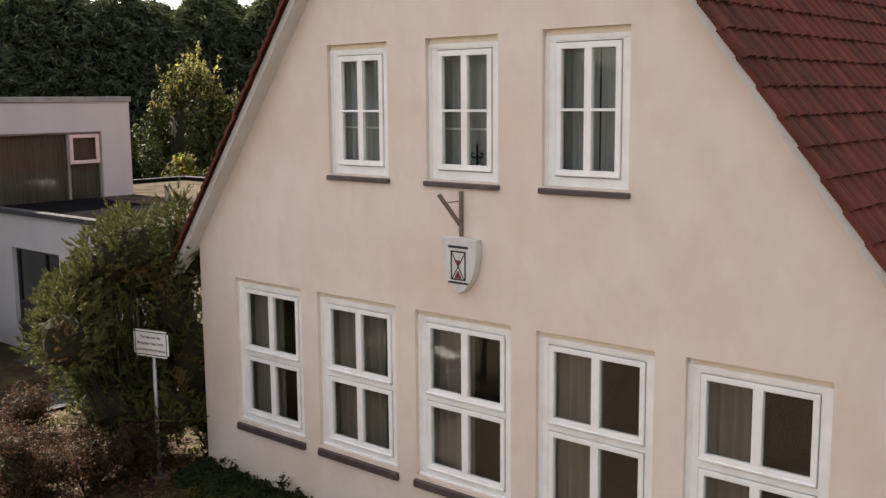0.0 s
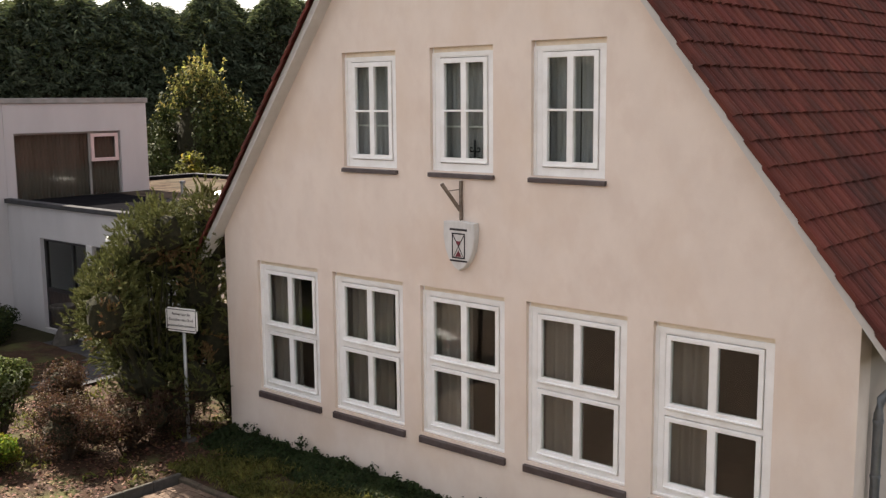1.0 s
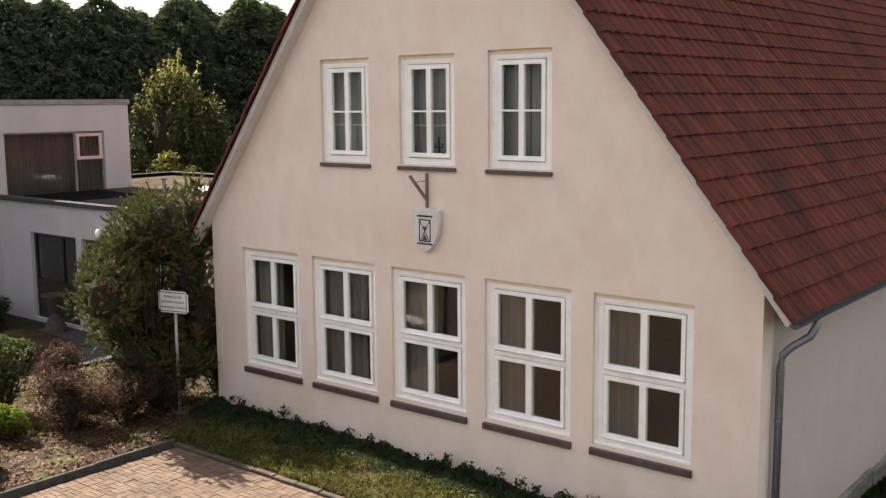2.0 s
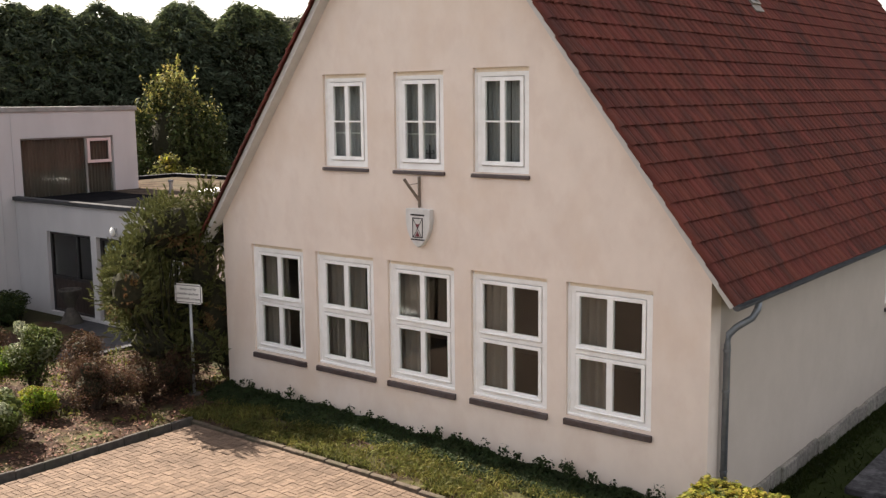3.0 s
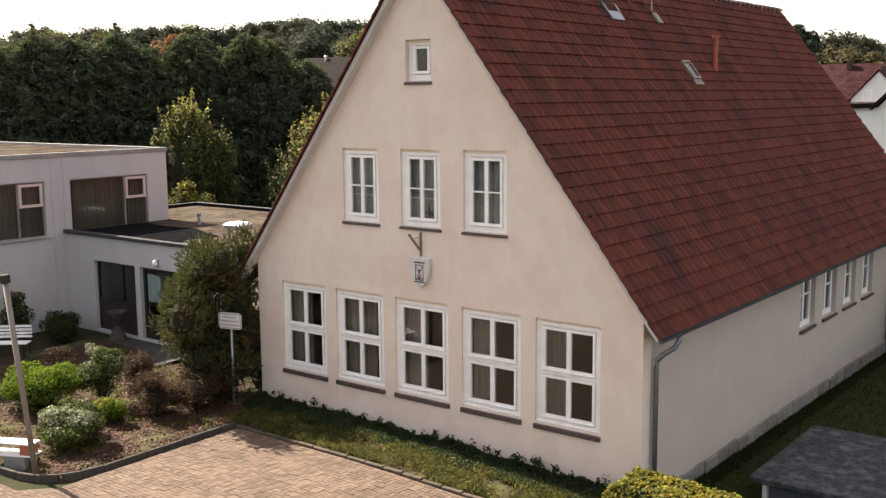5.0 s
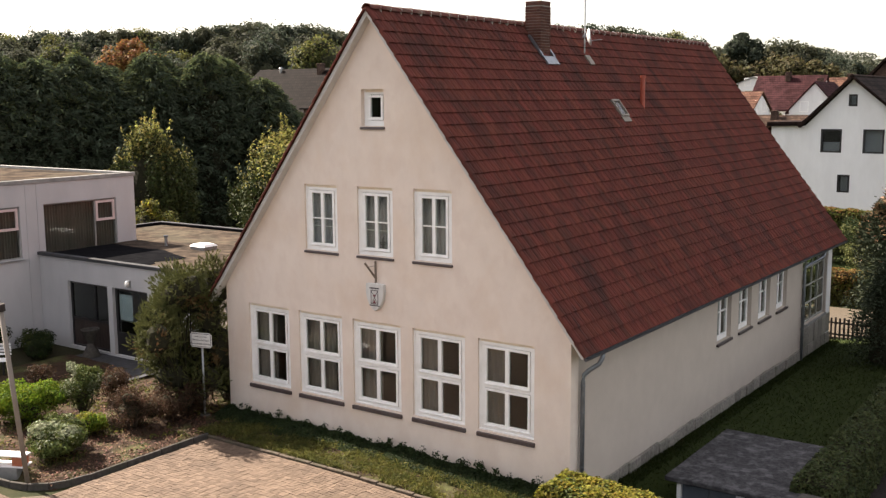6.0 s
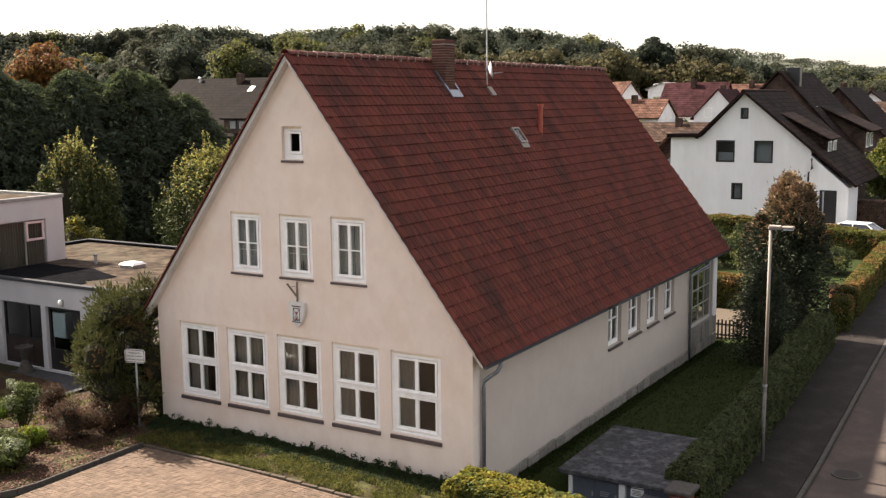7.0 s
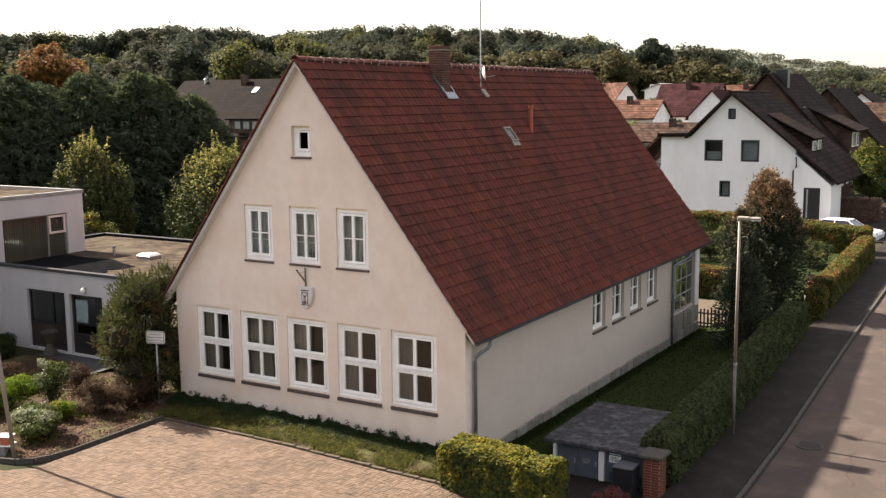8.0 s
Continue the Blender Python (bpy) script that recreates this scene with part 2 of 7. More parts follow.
PANE = glass_material("window_glass")
PANE_DULL = glass_material("dull_window_glass", (0.3, 0.3, 0.3))
BARK = material("bark", (0.075, 0.055, 0.04), (0.045, 0.034, 0.026), grain=14, rough=0.95, bump=0.6, bump_scale=25, streak=0.3)

LEAF_PINE = leaf_material("leaf_pine", (0.122, 0.126, 0.043), (0.074, 0.082, 0.029), spread=0.02, through_light=0.2)
LEAF_PINE_BROWN = leaf_material("leaf_pine_brown", (0.20, 0.115, 0.05), (0.13, 0.085, 0.04), through_light=0.2)
LEAF_DARK = leaf_material("leaf_conifer_dark", (0.070, 0.085, 0.054), (0.047, 0.059, 0.040), vary=0.25, through_light=0.1, gloss=0.0)
LEAF_DARK_TIP = leaf_material("leaf_conifer_tips", (0.108, 0.128, 0.058), (0.068, 0.085, 0.042), vary=0.3, through_light=0.25, gloss=0.0)
LEAF_CONIFER = leaf_material("leaf_conifer", (0.040, 0.050, 0.027), (0.026, 0.034, 0.020), vary=0.3, through_light=0.1)
LEAF_HEDGE = leaf_material("leaf_hedge", (0.088, 0.106, 0.028), (0.058, 0.075, 0.022))
LEAF_STREET = leaf_material("leaf_street_hedge", (0.070, 0.085, 0.031), (0.046, 0.059, 0.023))
LEAF_YARD = leaf_material("leaf_yard_green", (0.052, 0.064, 0.019), (0.034, 0.044, 0.015), vary=0.4, through_light=0.12)
LEAF_YELLOW = leaf_material("leaf_yellow_green", (0.1989, 0.1658, 0.0232), (0.1061, 0.1127, 0.01989), vary=0.5, through_light=0.45)
LEAF_GREEN = leaf_material("leaf_bright_green", (0.1326, 0.1872, 0.0156), (0.078, 0.1248, 0.0156), through_light=0.45)
LEAF_PALE = leaf_material("leaf_variegated", (0.2785, 0.2917, 0.1989), (0.1061, 0.1326, 0.05304), vary=0.5)
LEAF_RUST = leaf_material("leaf_dry_brown", (0.078, 0.043, 0.025), (0.046, 0.029, 0.018), vary=0.45)
LEAF_IVY = leaf_material("leaf_ivy", (0.032, 0.048, 0.016), (0.021, 0.032, 0.012))
LEAF_FOREST = leaf_material("leaf_forest", (0.062, 0.064, 0.038), (0.042, 0.047, 0.030), vary=0.18, spread=0.03, through_light=0.5)
LEAF_BRONZE = leaf_material("leaf_wood_bronze", (0.098, 0.084, 0.036), (0.066, 0.060, 0.028), vary=0.2, spread=0.03, through_light=0.4)
LEAF_WOOD = leaf_material("leaf_wood_green", (0.048, 0.058, 0.038), (0.033, 0.042, 0.030), vary=0.18, spread=0.02, through_light=0.5)
LEAF_AUTUMN = leaf_material("leaf_autumn_orange", (0.21, 0.105, 0.036), (0.15, 0.080, 0.030), vary=0.3)
# both far-hill tones are paled to carry the distant haze in their colour
LEAF_FAR = leaf_material("leaf_far_haze", (0.10, 0.105, 0.075), (0.080, 0.086, 0.064), vary=0.12, through_light=0.1, gloss=0.0)
FAR_SLOPE = material("far_slope_haze", (0.098, 0.102, 0.074), (0.066, 0.072, 0.054), grain=0.08, rough=1.0, bump=0)
LEAF_GARDEN = leaf_material("leaf_garden_yellowing", (0.121, 0.121, 0.03456), (0.07488, 0.08064, 0.02592), vary=0.5, through_light=0.4)
LEAF_RED = leaf_material("leaf_barberry", (0.20, 0.065, 0.06), (0.11, 0.04, 0.04))
LEAF_LITTER = leaf_material("leaf_litter", (0.136, 0.068, 0.04), (0.072, 0.04, 0.0256), vary=0.5, through_light=0.05)
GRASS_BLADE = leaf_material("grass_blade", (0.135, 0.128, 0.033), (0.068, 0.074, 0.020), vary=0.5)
# shaded counterpart of GRASS_BLADE, darkened in the colour itself
LAWN_BLADE = leaf_material("lawn_blade_shade", (0.0290, 0.0410, 0.0085), (0.0225, 0.0320, 0.0068), vary=0.2)
# bright leaf tone that paints sunlight on the tops of the garden trees
LEAF_TOP_SUN = leaf_material("leaf_sunlit_tops", (0.246, 0.2214, 0.068), (0.1476, 0.1476, 0.04), vary=0.4, through_light=0.45)
# brighter copy of LEAF_HEDGE with the sunlight put into the colour
LEAF_HEDGE_SUN = leaf_material("leaf_hedge_sunlit", (0.112, 0.112, 0.026), (0.070, 0.078, 0.020), vary=0.45, through_light=0.45)
LEAF_HEDGE_RED = leaf_material("leaf_hedge_reddish", (0.190, 0.105, 0.034), (0.125, 0.084, 0.028), vary=0.45, through_light=0.45)
LEAF_TWIGGY = leaf_material("leaf_browned_conifer", (0.2636, 0.1673, 0.0936), (0.1724, 0.1166, 0.0702), vary=0.45, through_light=0.15)
BLACK_SHEET = material("black_roof_sheet", (0.012, 0.012, 0.013), (0.007, 0.007, 0.008), grain=3, rough=0.97, bump=0.3, bump_scale=12)
for felt in (BLACK_SHEET, GRAVEL_ROOF):
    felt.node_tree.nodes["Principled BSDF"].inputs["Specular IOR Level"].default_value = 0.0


# ---- mesh helpers ----
def box(bm, x0, x1, y0, y1, z0, z1, bevel=0.0):
    """Adds a box to bm, its edges bevelled."""
    made = bmesh.ops.create_cube(bm, size=1.0, matrix=Matrix.LocRotScale(((x0 + x1) / 2, (y0 + y1) / 2, (z0 + z1) / 2), None,
                                                                        (abs(x1 - x0), abs(y1 - y0), abs(z1 - z0))))
    if bevel:
        edges = list({e for v in made["verts"] for e in v.link_edges})
        bmesh.ops.bevel(bm, geom=edges, offset=bevel, segments=1, affect="EDGES")
    return bm


def boxes(*rows, bevel=0.0):
    bm = bmesh.new()
    for r in rows:
        box(bm, *r, bevel=bevel)
    return bm


def tube(bm, points, radius, sides=10, taper=1.0):
    """A round bar along points."""
    pts = [Vector(p) for p in points]
    rings = []
    for i, p in enumerate(pts):
        d = (pts[min(i + 1, len(pts) - 1)] - pts[max(i - 1, 0)]).normalized()
        side = d.orthogonal().normalized() if abs(d.z) > 0.99 else d.cross(Vector((0, 0, 1))).normalized()
        up = side.cross(d).normalized()
        r = radius * (1 + (taper - 1) * i / max(1, len(pts) - 1))
        rings.append([bm.verts.new(p + r * (math.cos(a) * side + math.sin(a) * up)) for a in (2 * math.pi * k / sides for k in range(sides))])
    for a, b in zip(rings, rings[1:]):
        for k in range(sides):
            bm.faces.new((a[k], a[(k + 1) % sides], b[(k + 1) % sides], b[k]))
    bm.faces.new(rings[0][::-1])
    bm.faces.new(rings[-1])
    return bm


def mesh_of(name, bm, mat, smooth=False):
    bmesh.ops.recalc_face_normals(bm, faces=bm.faces)
    me = bpy.data.meshes.new(name)
    bm.to_mesh(me)
    bm.free()
    me.materials.append(mat)
    if smooth:
        for p in me.polygons:
            p.use_smooth = True
    return me


def part(name, bm, mat, parent=None, label="", smooth=False):
    """One mesh object, under parent where there is one."""
    ob = new(name, mesh_of(name, bm, mat, smooth))
    ob.parent = parent
    if label:
        ob["label"] = label
    return ob


def raw(name, verts, faces, mat, parent=None, smooth=False):
    """One mesh object from arrays."""
    me = bpy.data.meshes.new(name)
    me.from_pydata(verts, [], faces)
    me.materials.append(mat)
    if smooth:
        me.polygons.foreach_set("use_smooth", [True] * len(me.polygons))
    ob = new(name, me)
    ob.parent = parent
    return ob


def anchor(name, x=0.0, y=0.0, z=0.0, turn=0.0):
    ob = new(name)
    ob.matrix_world = pose(x, y, z, 0, 0, turn)
    return ob


def plate(outer, holes, thick):
    """An upright slab in x and z, its face at y = 0 and its back at y = thick, with holes (x0, x1, z0, z1) through it."""
    bm = bmesh.new()
    edges = []
    for ring in [outer] + [[(a, c), (b, c), (b, d), (a, d)] for a, b, c, d in holes]:
        vs = [bm.verts.new((x, 0, z)) for x, z in ring]
        edges += [bm.edges.new((vs[i], vs[(i + 1) % len(vs)])) for i in range(len(vs))]
    bmesh.ops.triangle_fill(bm, use_beauty=True, edges=edges)
    back = bmesh.ops.extrude_face_region(bm, geom=bm.faces[:])
    bmesh.ops.translate(bm, vec=(0, thick, 0), verts=[g for g in back["geom"] if isinstance(g, bmesh.types.BMVert)])
    return bm


# ---- lie of the land ----
def step(a, b, v):
    u = min(1.0, max(0.0, (v - a) / (b - a)))
    return u * u * (3 - 2 * u)


def street_z(y):
    """Height of the street along its length."""
    rows = ((-60, -1.6), (0, -1.0), (8, -0.9), (15, -0.5), (24, -0.05), (40, 0.6), (60, 1.4), (140, 3.0), (400, 6.0))
    if y <= rows[0][0]:
        return rows[0][1]
    for (a, za), (b, zb) in zip(rows, rows[1:]):
        if y <= b:
            return za + (zb - za) * (y - a) / (b - a)
    return rows[-1][1]


def wall_z(y):
    """Height of the ground along the long wall of the house."""
    return -0.28 - 0.20 * step(0, 3, y) - 0.018 * min(20.0, max(0.0, y)) + 1.8 * step(22, 42, y) + 0.02 * max(0, y - 45)


def yard_z(x, y):
    front = 0.06 * step(2, -4, x) + 0.14 * step(-3, -9, x) - 0.20 * step(4.0, 11.2, x)
    left = front if y < 0 else front * (1 - step(0, 18, y)) + step(0, 18, y) * (0.3 * step(3, -9, x) + wall_z(y) * step(-9, 6, x))
    if x <= 10.4:
        return left if x < 0 or y < 0 else left * step(10.4, 0, x) + wall_z(y) * (1 - step(10.4, 0, x))
    a = wall_z(y) if y > 0 else front
    return a + (street_z(y) - a) * step(10.4, 14.6 - 3.0 * step(-0.9, -0.3, y) * step(3.2, 2.2, y), x)


def ground_z(x, y):
    if x > 14.6:
        return street_z(y) + 0.03 * max(0, x - 23)
    z = yard_z(x, y)
    far = math.hypot(x, y)
    return z + 5.0 * step(60, 300, far) * step(-20, 100, y)


# ---- ground, street, parking ----
def sheet(name, xs, ys, height, mat, parent=None, smooth=True):
    verts = [(x, y, height(x, y)) for y in ys for x in xs]
    k = len(xs)
    faces = [(j * k + i, j * k + i + 1, (j + 1) * k + i + 1, (j + 1) * k + i) for j in range(len(ys) - 1) for i in range(k - 1)]
    return raw(name, verts, faces, mat, parent, smooth)


def spaced(a, b, d):
    return [float(v) for v in np.linspace(a, b, max(2, int(round((b - a) / d)) + 1))]


far_left = [-2500, -1200, -600, -300, -180, -120, -80, -55]
gx = far_left + spaced(-40, 30, 0.7) + [45, 60, 90, 140, 250, 500, 1200, 2500]
gy = [-2500, -1200, -500, -250, -120, -70] + spaced(-45, 60, 0.8) + [70, 85, 110, 150, 220, 300, 420, 600, 1000, 1800, 3000]
tagged(sheet("ground", gx, gy, lambda x, y: ground_z(x, y) - 0.05, SOIL), "uneven grassy earth that reaches to the wooded hills", "ground", kind="structure")

ROAD_X0, ROAD_X1 = 17.05, 22.6
sy = spaced(-45, 140, 1.5)
tagged(sheet("road", spaced(ROAD_X0, ROAD_X1, 0.5), sy, lambda x, y: street_z(y) - 0.03 + 0.02 * math.sin(math.pi * (x - ROAD_X0) / 5.5), ASPHALT),
       "worn patched grey asphalt street", "road", kind="structure")
bm = bmesh.new()
pavement_rows = []
for y in sy:
    z = street_z(y)
    pavement_rows.append([bm.verts.new(v) for v in ((15.2, y, z - 0.2), (15.2, y, z + 0.06), (16.9, y, z + 0.06), (16.9, y, z - 0.2))])
for a, b in zip(pavement_rows, pavement_rows[1:]):
    for i in range(3):
        bm.faces.new((a[i], a[i + 1], b[i + 1], b[i]))
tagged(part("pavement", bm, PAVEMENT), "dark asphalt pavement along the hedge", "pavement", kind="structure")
kerb = tagged(anchor("kerb"), "weathered concrete kerbstones between pavement and street", "kerb", kind="structure")
stone_mesh = mesh_of("kerbstone", boxes((-0.06, 0.06, 0.0, 0.985, -0.2, 0.07), bevel=0.012), KERB)
for i in range(60):
    y = -8 + i
    k = new("kerbstone", stone_mesh)
    k.parent = kerb
    k.matrix_world = Matrix.Translation((16.975, y, street_z(y))) @ pose(0, 0, 0, math.degrees(math.atan(street_z(y + 1) - street_z(y))), 0, 0)

tagged(sheet("parking_bed", spaced(-30, 14, 0.8), spaced(-45, -1.75, 0.9), lambda x, y: yard_z(x, y) - 0.035 if x > 0.9 or y < -6.5 else yard_z(x, y) - 0.2, SAND),
       "sand bed with open joints under the parking pavers", "parking", kind="structure")
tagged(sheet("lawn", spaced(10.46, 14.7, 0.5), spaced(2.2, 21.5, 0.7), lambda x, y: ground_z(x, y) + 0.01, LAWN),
       "green lawn beside the long wall with shade in its colour", "lawn", kind="structure")
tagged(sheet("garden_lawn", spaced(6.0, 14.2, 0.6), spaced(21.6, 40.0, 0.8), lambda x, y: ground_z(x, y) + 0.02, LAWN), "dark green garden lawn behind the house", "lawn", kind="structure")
tagged(sheet("garden_path", spaced(8.0, 12.2, 0.5), spaced(21.6, 26.4, 0.4), lambda x, y: ground_z(x, y) + 0.05, SAND), "sunlit sandy path behind the picket fence", "path", kind="structure")
tagged(sheet("planting_bed", spaced(-8.5, 1.0, 0.3), spaced(-6.4, 0.9, 0.3),
             lambda x, y: yard_z(x, y) + 0.05 + 0.07 * noise.noise((x * 1.3, y * 1.3, 2)) - 0.15 * step(0.75, 1.05, x) - 0.15 * step(-6.1, -6.4, y), BED_SOIL),
       "reddish mulch bed with patches of weeds", "planting bed", kind="structure")
tagged(sheet("path", spaced(-8.4, -4.4, 0.5), spaced(-1.0, 1.78, 0.4), lambda x, y: 0.19 - 0.02 * max(0, 1 - y), PATH_GREY), "grey concrete path to the doors", "path", kind="structure")

# ---- main house ----
W, LEN = 10.43, 20.7
EAVE_Z, RIDGE_Z, RIDGE_X, EAVE_X = 3.12, 10.47, 5.2, 10.84
PITCH = math.atan2(RIDGE_Z - EAVE_Z, EAVE_X - RIDGE_X)
LOWER = [(0.83, 2.285), (2.612, 4.07), (4.405, 5.89), (6.24, 7.725), (8.074, 9.54)]
UPPER = [(2.929, 3.995), (4.625, 5.705), (6.305, 7.385)]
LZ, UZ, AT = (1.0, 3.135), (4.735, 6.385), (4.81, 5.485, 7.815, 8.665)
SIDE = [(8.72, 9.85), (10.5, 11.63), (12.3, 13.42), (14.1, 15.2)]

house = tagged(anchor("house"), "old village house with beige-pink render and a steep red tiled roof", "house")


def roof_z(x):
    return RIDGE_Z - abs(x - RIDGE_X) * math.tan(PITCH)


LOWER_TOP, UPPER_TOP = (3.139, 3.134, 3.127, 3.123, 3.118), (6.368, 6.377, 6.396)
holes = [(a, b, LZ[0], t) for (a, b), t in zip(LOWER, LOWER_TOP)] + [(a, b, UZ[0], t) for (a, b), t in zip(UPPER, UPPER_TOP)] + [AT]
gable = [(0, -0.4), (W, -0.4), (W, roof_z(W) - 0.135), (RIDGE_X, RIDGE_Z - 0.135), (0, roof_z(0) - 0.135)]
part("wall", plate(gable, holes, 0.34), RENDER_PINK, house, "smooth beige-pink rendered gable wall")
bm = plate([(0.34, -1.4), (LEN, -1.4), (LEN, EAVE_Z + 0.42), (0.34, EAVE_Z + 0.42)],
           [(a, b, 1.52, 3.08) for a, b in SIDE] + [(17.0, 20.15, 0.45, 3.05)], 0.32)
wall_side = part("wall", bm, RENDER_SIDE, house, "cream rendered long wall with its shade put into the colour")
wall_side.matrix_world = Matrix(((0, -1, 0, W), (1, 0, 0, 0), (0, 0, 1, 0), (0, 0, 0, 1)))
part("wall", boxes((0.0, 0.32, 0.34, LEN, -1.4, EAVE_Z + 0.4)), RENDER_PINK, house)
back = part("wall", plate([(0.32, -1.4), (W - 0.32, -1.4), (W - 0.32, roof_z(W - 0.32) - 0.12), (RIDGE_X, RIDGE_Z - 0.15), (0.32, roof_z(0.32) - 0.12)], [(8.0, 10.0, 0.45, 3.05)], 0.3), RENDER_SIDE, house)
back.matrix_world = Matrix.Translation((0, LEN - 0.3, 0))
part("floor", boxes((0.32, W - 0.32, 0.34, LEN - 0.3, 0.0, 0.2)), INTERIOR, house)
part("floor", boxes((0.32, W - 0.32, 0.34, LEN - 0.3, 3.3, 3.5)), INTERIOR, house)
part("floor", boxes((3.1, 7.3, 0.34, LEN - 0.3, 7.0, 7.2)), INTERIOR, house)
part("partition", boxes((0.32, W - 0.32, 5.5, 5.6, 0.2, 3.3)), INTERIOR, house)
upper_partition = part("partition", plate([(0.9, 3.5), (9.5, 3.5), (7.5, 6.95), (2.9, 6.95)], [], 0.1), INTERIOR, house)
upper_partition.matrix_world = Matrix.Translation((0, 4.5, 0))
part("partition", boxes((0.32, W - 0.32, 16.0, 16.1, 0.2, 3.3)), INTERIOR, house)


def framed(name, x0, x1, z0, z1, holes, y0, y1, mat, parent, label="", bevel=0.006):
    """A flat frame in x and z with openings, from y0 to y1, as one piece."""
    bm = plate([(x0, z0), (x1, z0), (x1, z1), (x0, z1)], holes, y1 - y0)
    bmesh.ops.translate(bm, vec=(0, y0, 0), verts=bm.verts)
    bmesh.ops.bevel(bm, geom=[e for e in bm.edges if all(abs(v.co.y - y0) < 1e-5 for v in e.verts) and len(e.link_faces) == 2 and
                              abs(e.link_faces[0].normal.dot(e.link_faces[1].normal)) < 0.5], offset=bevel, segments=1, affect="EDGES")
    return part(name, bm, mat, parent, label)


def rebate(x0, x1, z0, z1, w, y0, y1, parent):
    """The narrow moulding round three sides of a frame."""
    ring = [(x0, z0), (x0 + w, z0), (x0 + w, z1 - w), (x1 - w, z1 - w), (x1 - w, z0), (x1, z0), (x1, z1), (x0, z1)]
    bm = plate(ring, [], y1 - y0)
    bmesh.ops.translate(bm, vec=(0, y0, 0), verts=bm.verts)
    part("trim", bm, WHITE_PAINT, parent)


def ledge(x0, x1, z0, z1, drop, parent, label):
    bm = boxes((x0, x1, -0.045, 0.13, z0, z1), bevel=0.006)
    for v in bm.verts:
        if v.co.y < 0:
            v.co.z -= drop
    part("sill", bm, SILL_DARK, parent, label)


def head_strip(x0, x1, z1, y, parent):
    """A thin cream strip under the lintel."""
    part("head_strip", boxes((x0 + 0.03, x1 - 0.002, y - 0.006, y + 0.002, z1 - 0.066, z1 - 0.002), bevel=0.002), CREAM_STRIP, parent, "cream strip under the lintel")


def lower_window(x0, x1, z0, z1):
    """Two casements over one another, each with an upright bar, in a white frame set back in the wall."""
    y, xm = 0.065, (x0 + x1) / 2
    l, r = x0 + 0.14, x1 - 0.14
    spans = ((z0 + 0.105, z0 + 0.985), (z0 + 1.075, z1 - 0.155))
    win = framed("window", x0, x1, z0, z1, [(l - 0.009, r + 0.009, a - 0.009, b + 0.009) for a, b in spans], y, y + 0.09, WHITE_PAINT, house, "white wooden window with two casements")
    rebate(x0, x1, z0 + 0.002, z1 - 0.07, 0.05, y - 0.012, y, win)
    head_strip(x0, x1, z1, y, win)
    for a, b in spans:
        framed("casement", l, r, a, b, [(l + 0.062, xm - 0.052, a + 0.075, b - 0.06), (xm + 0.052, r - 0.062, a + 0.075, b - 0.06)], y - 0.014, y + 0.05, WHITE_PAINT, win)
        part("drip_rail", boxes((l, r, y - 0.04, y - 0.014, a + 0.005, a + 0.03), bevel=0.006), WHITE_PAINT, win)
        for p, q in ((l + 0.062, xm - 0.052), (xm + 0.052, r - 0.062)):
            part("pane", boxes((p, q, y + 0.025, y + 0.029, a + 0.075, b - 0.06)), PANE, win)
    part("sill_board", boxes((x0 + 0.01, x1 - 0.01, y - 0.035, y, z0 + 0.002, z0 + 0.04), bevel=0.008), WHITE_PAINT, win)
    ledge(x0 - 0.025, x1 + 0.025, z0 - 0.115, z0 - 0.02, 0.03, win, "dark clinker window sill")


def upper_window(x0, x1, z0, z1, small=False):
    y = 0.065 if not small else 0.13
    low = 0.115 if not small else 0.14
    side = 0.14 if not small else 0.12
    l, r, a, b = x0 + side, x1 - side, z0 + low, z1 - (0.146 if not small else 0.13)
    xm, zm = (x0 + x1) / 2, (a + b) / 2
    win = framed("window", x0, x1, z0, z1, [(l - 0.009, r + 0.009, a - 0.009, b + 0.009)], y, y + 0.09, WHITE_PAINT, house, "white wooden window with four panes" if not small else "small white attic window")
    rebate(x0, x1, z0 + 0.002, z1 - 0.068, 0.045, y - 0.012, y, win)
    head_strip(x0, x1, z1, y, win)
    xs = ((l + 0.065, r - 0.065),) if small else ((l + 0.065, xm - 0.046), (xm + 0.046, r - 0.065))
    zs = ((a + 0.065, b - 0.06),) if small else ((a + 0.067, zm - 0.014), (zm + 0.014, b - 0.065))
    framed("casement", l, r, a, b, [(p, q, c, d) for p, q in xs for c, d in zs], y - 0.014, y + 0.05, WHITE_PAINT, win, bevel=0.004)
    part("drip_rail", boxes((l, r, y - 0.035, y - 0.014, a + 0.002, a + 0.024), bevel=0.005), WHITE_PAINT, win)
    for p, q in xs:
        for c, d in zs:
            part("pane", boxes((p, q, y + 0.025, y + 0.029, c, d)), PANE, win)
    ledge(x0 - 0.025, x1 + 0.025, z0 - 0.06, z0 - 0.004, 0.02, win, "dark slate window sill")


for (a, b), t in zip(LOWER, LOWER_TOP):
    lower_window(a, b, LZ[0], t)
for (a, b), t in zip(UPPER, UPPER_TOP):
    upper_window(a, b, UZ[0], t)
upper_window(*AT, small=True)


def long_wall(ob):
    """Turns what was made in x and z so that it sits in the long wall, its face along +x."""
    ob.matrix_world = Matrix(((0, -1, 0, W), (1, 0, 0, 0), (0, 0, 1, 0), (0, 0, 0, 1)))
    return ob


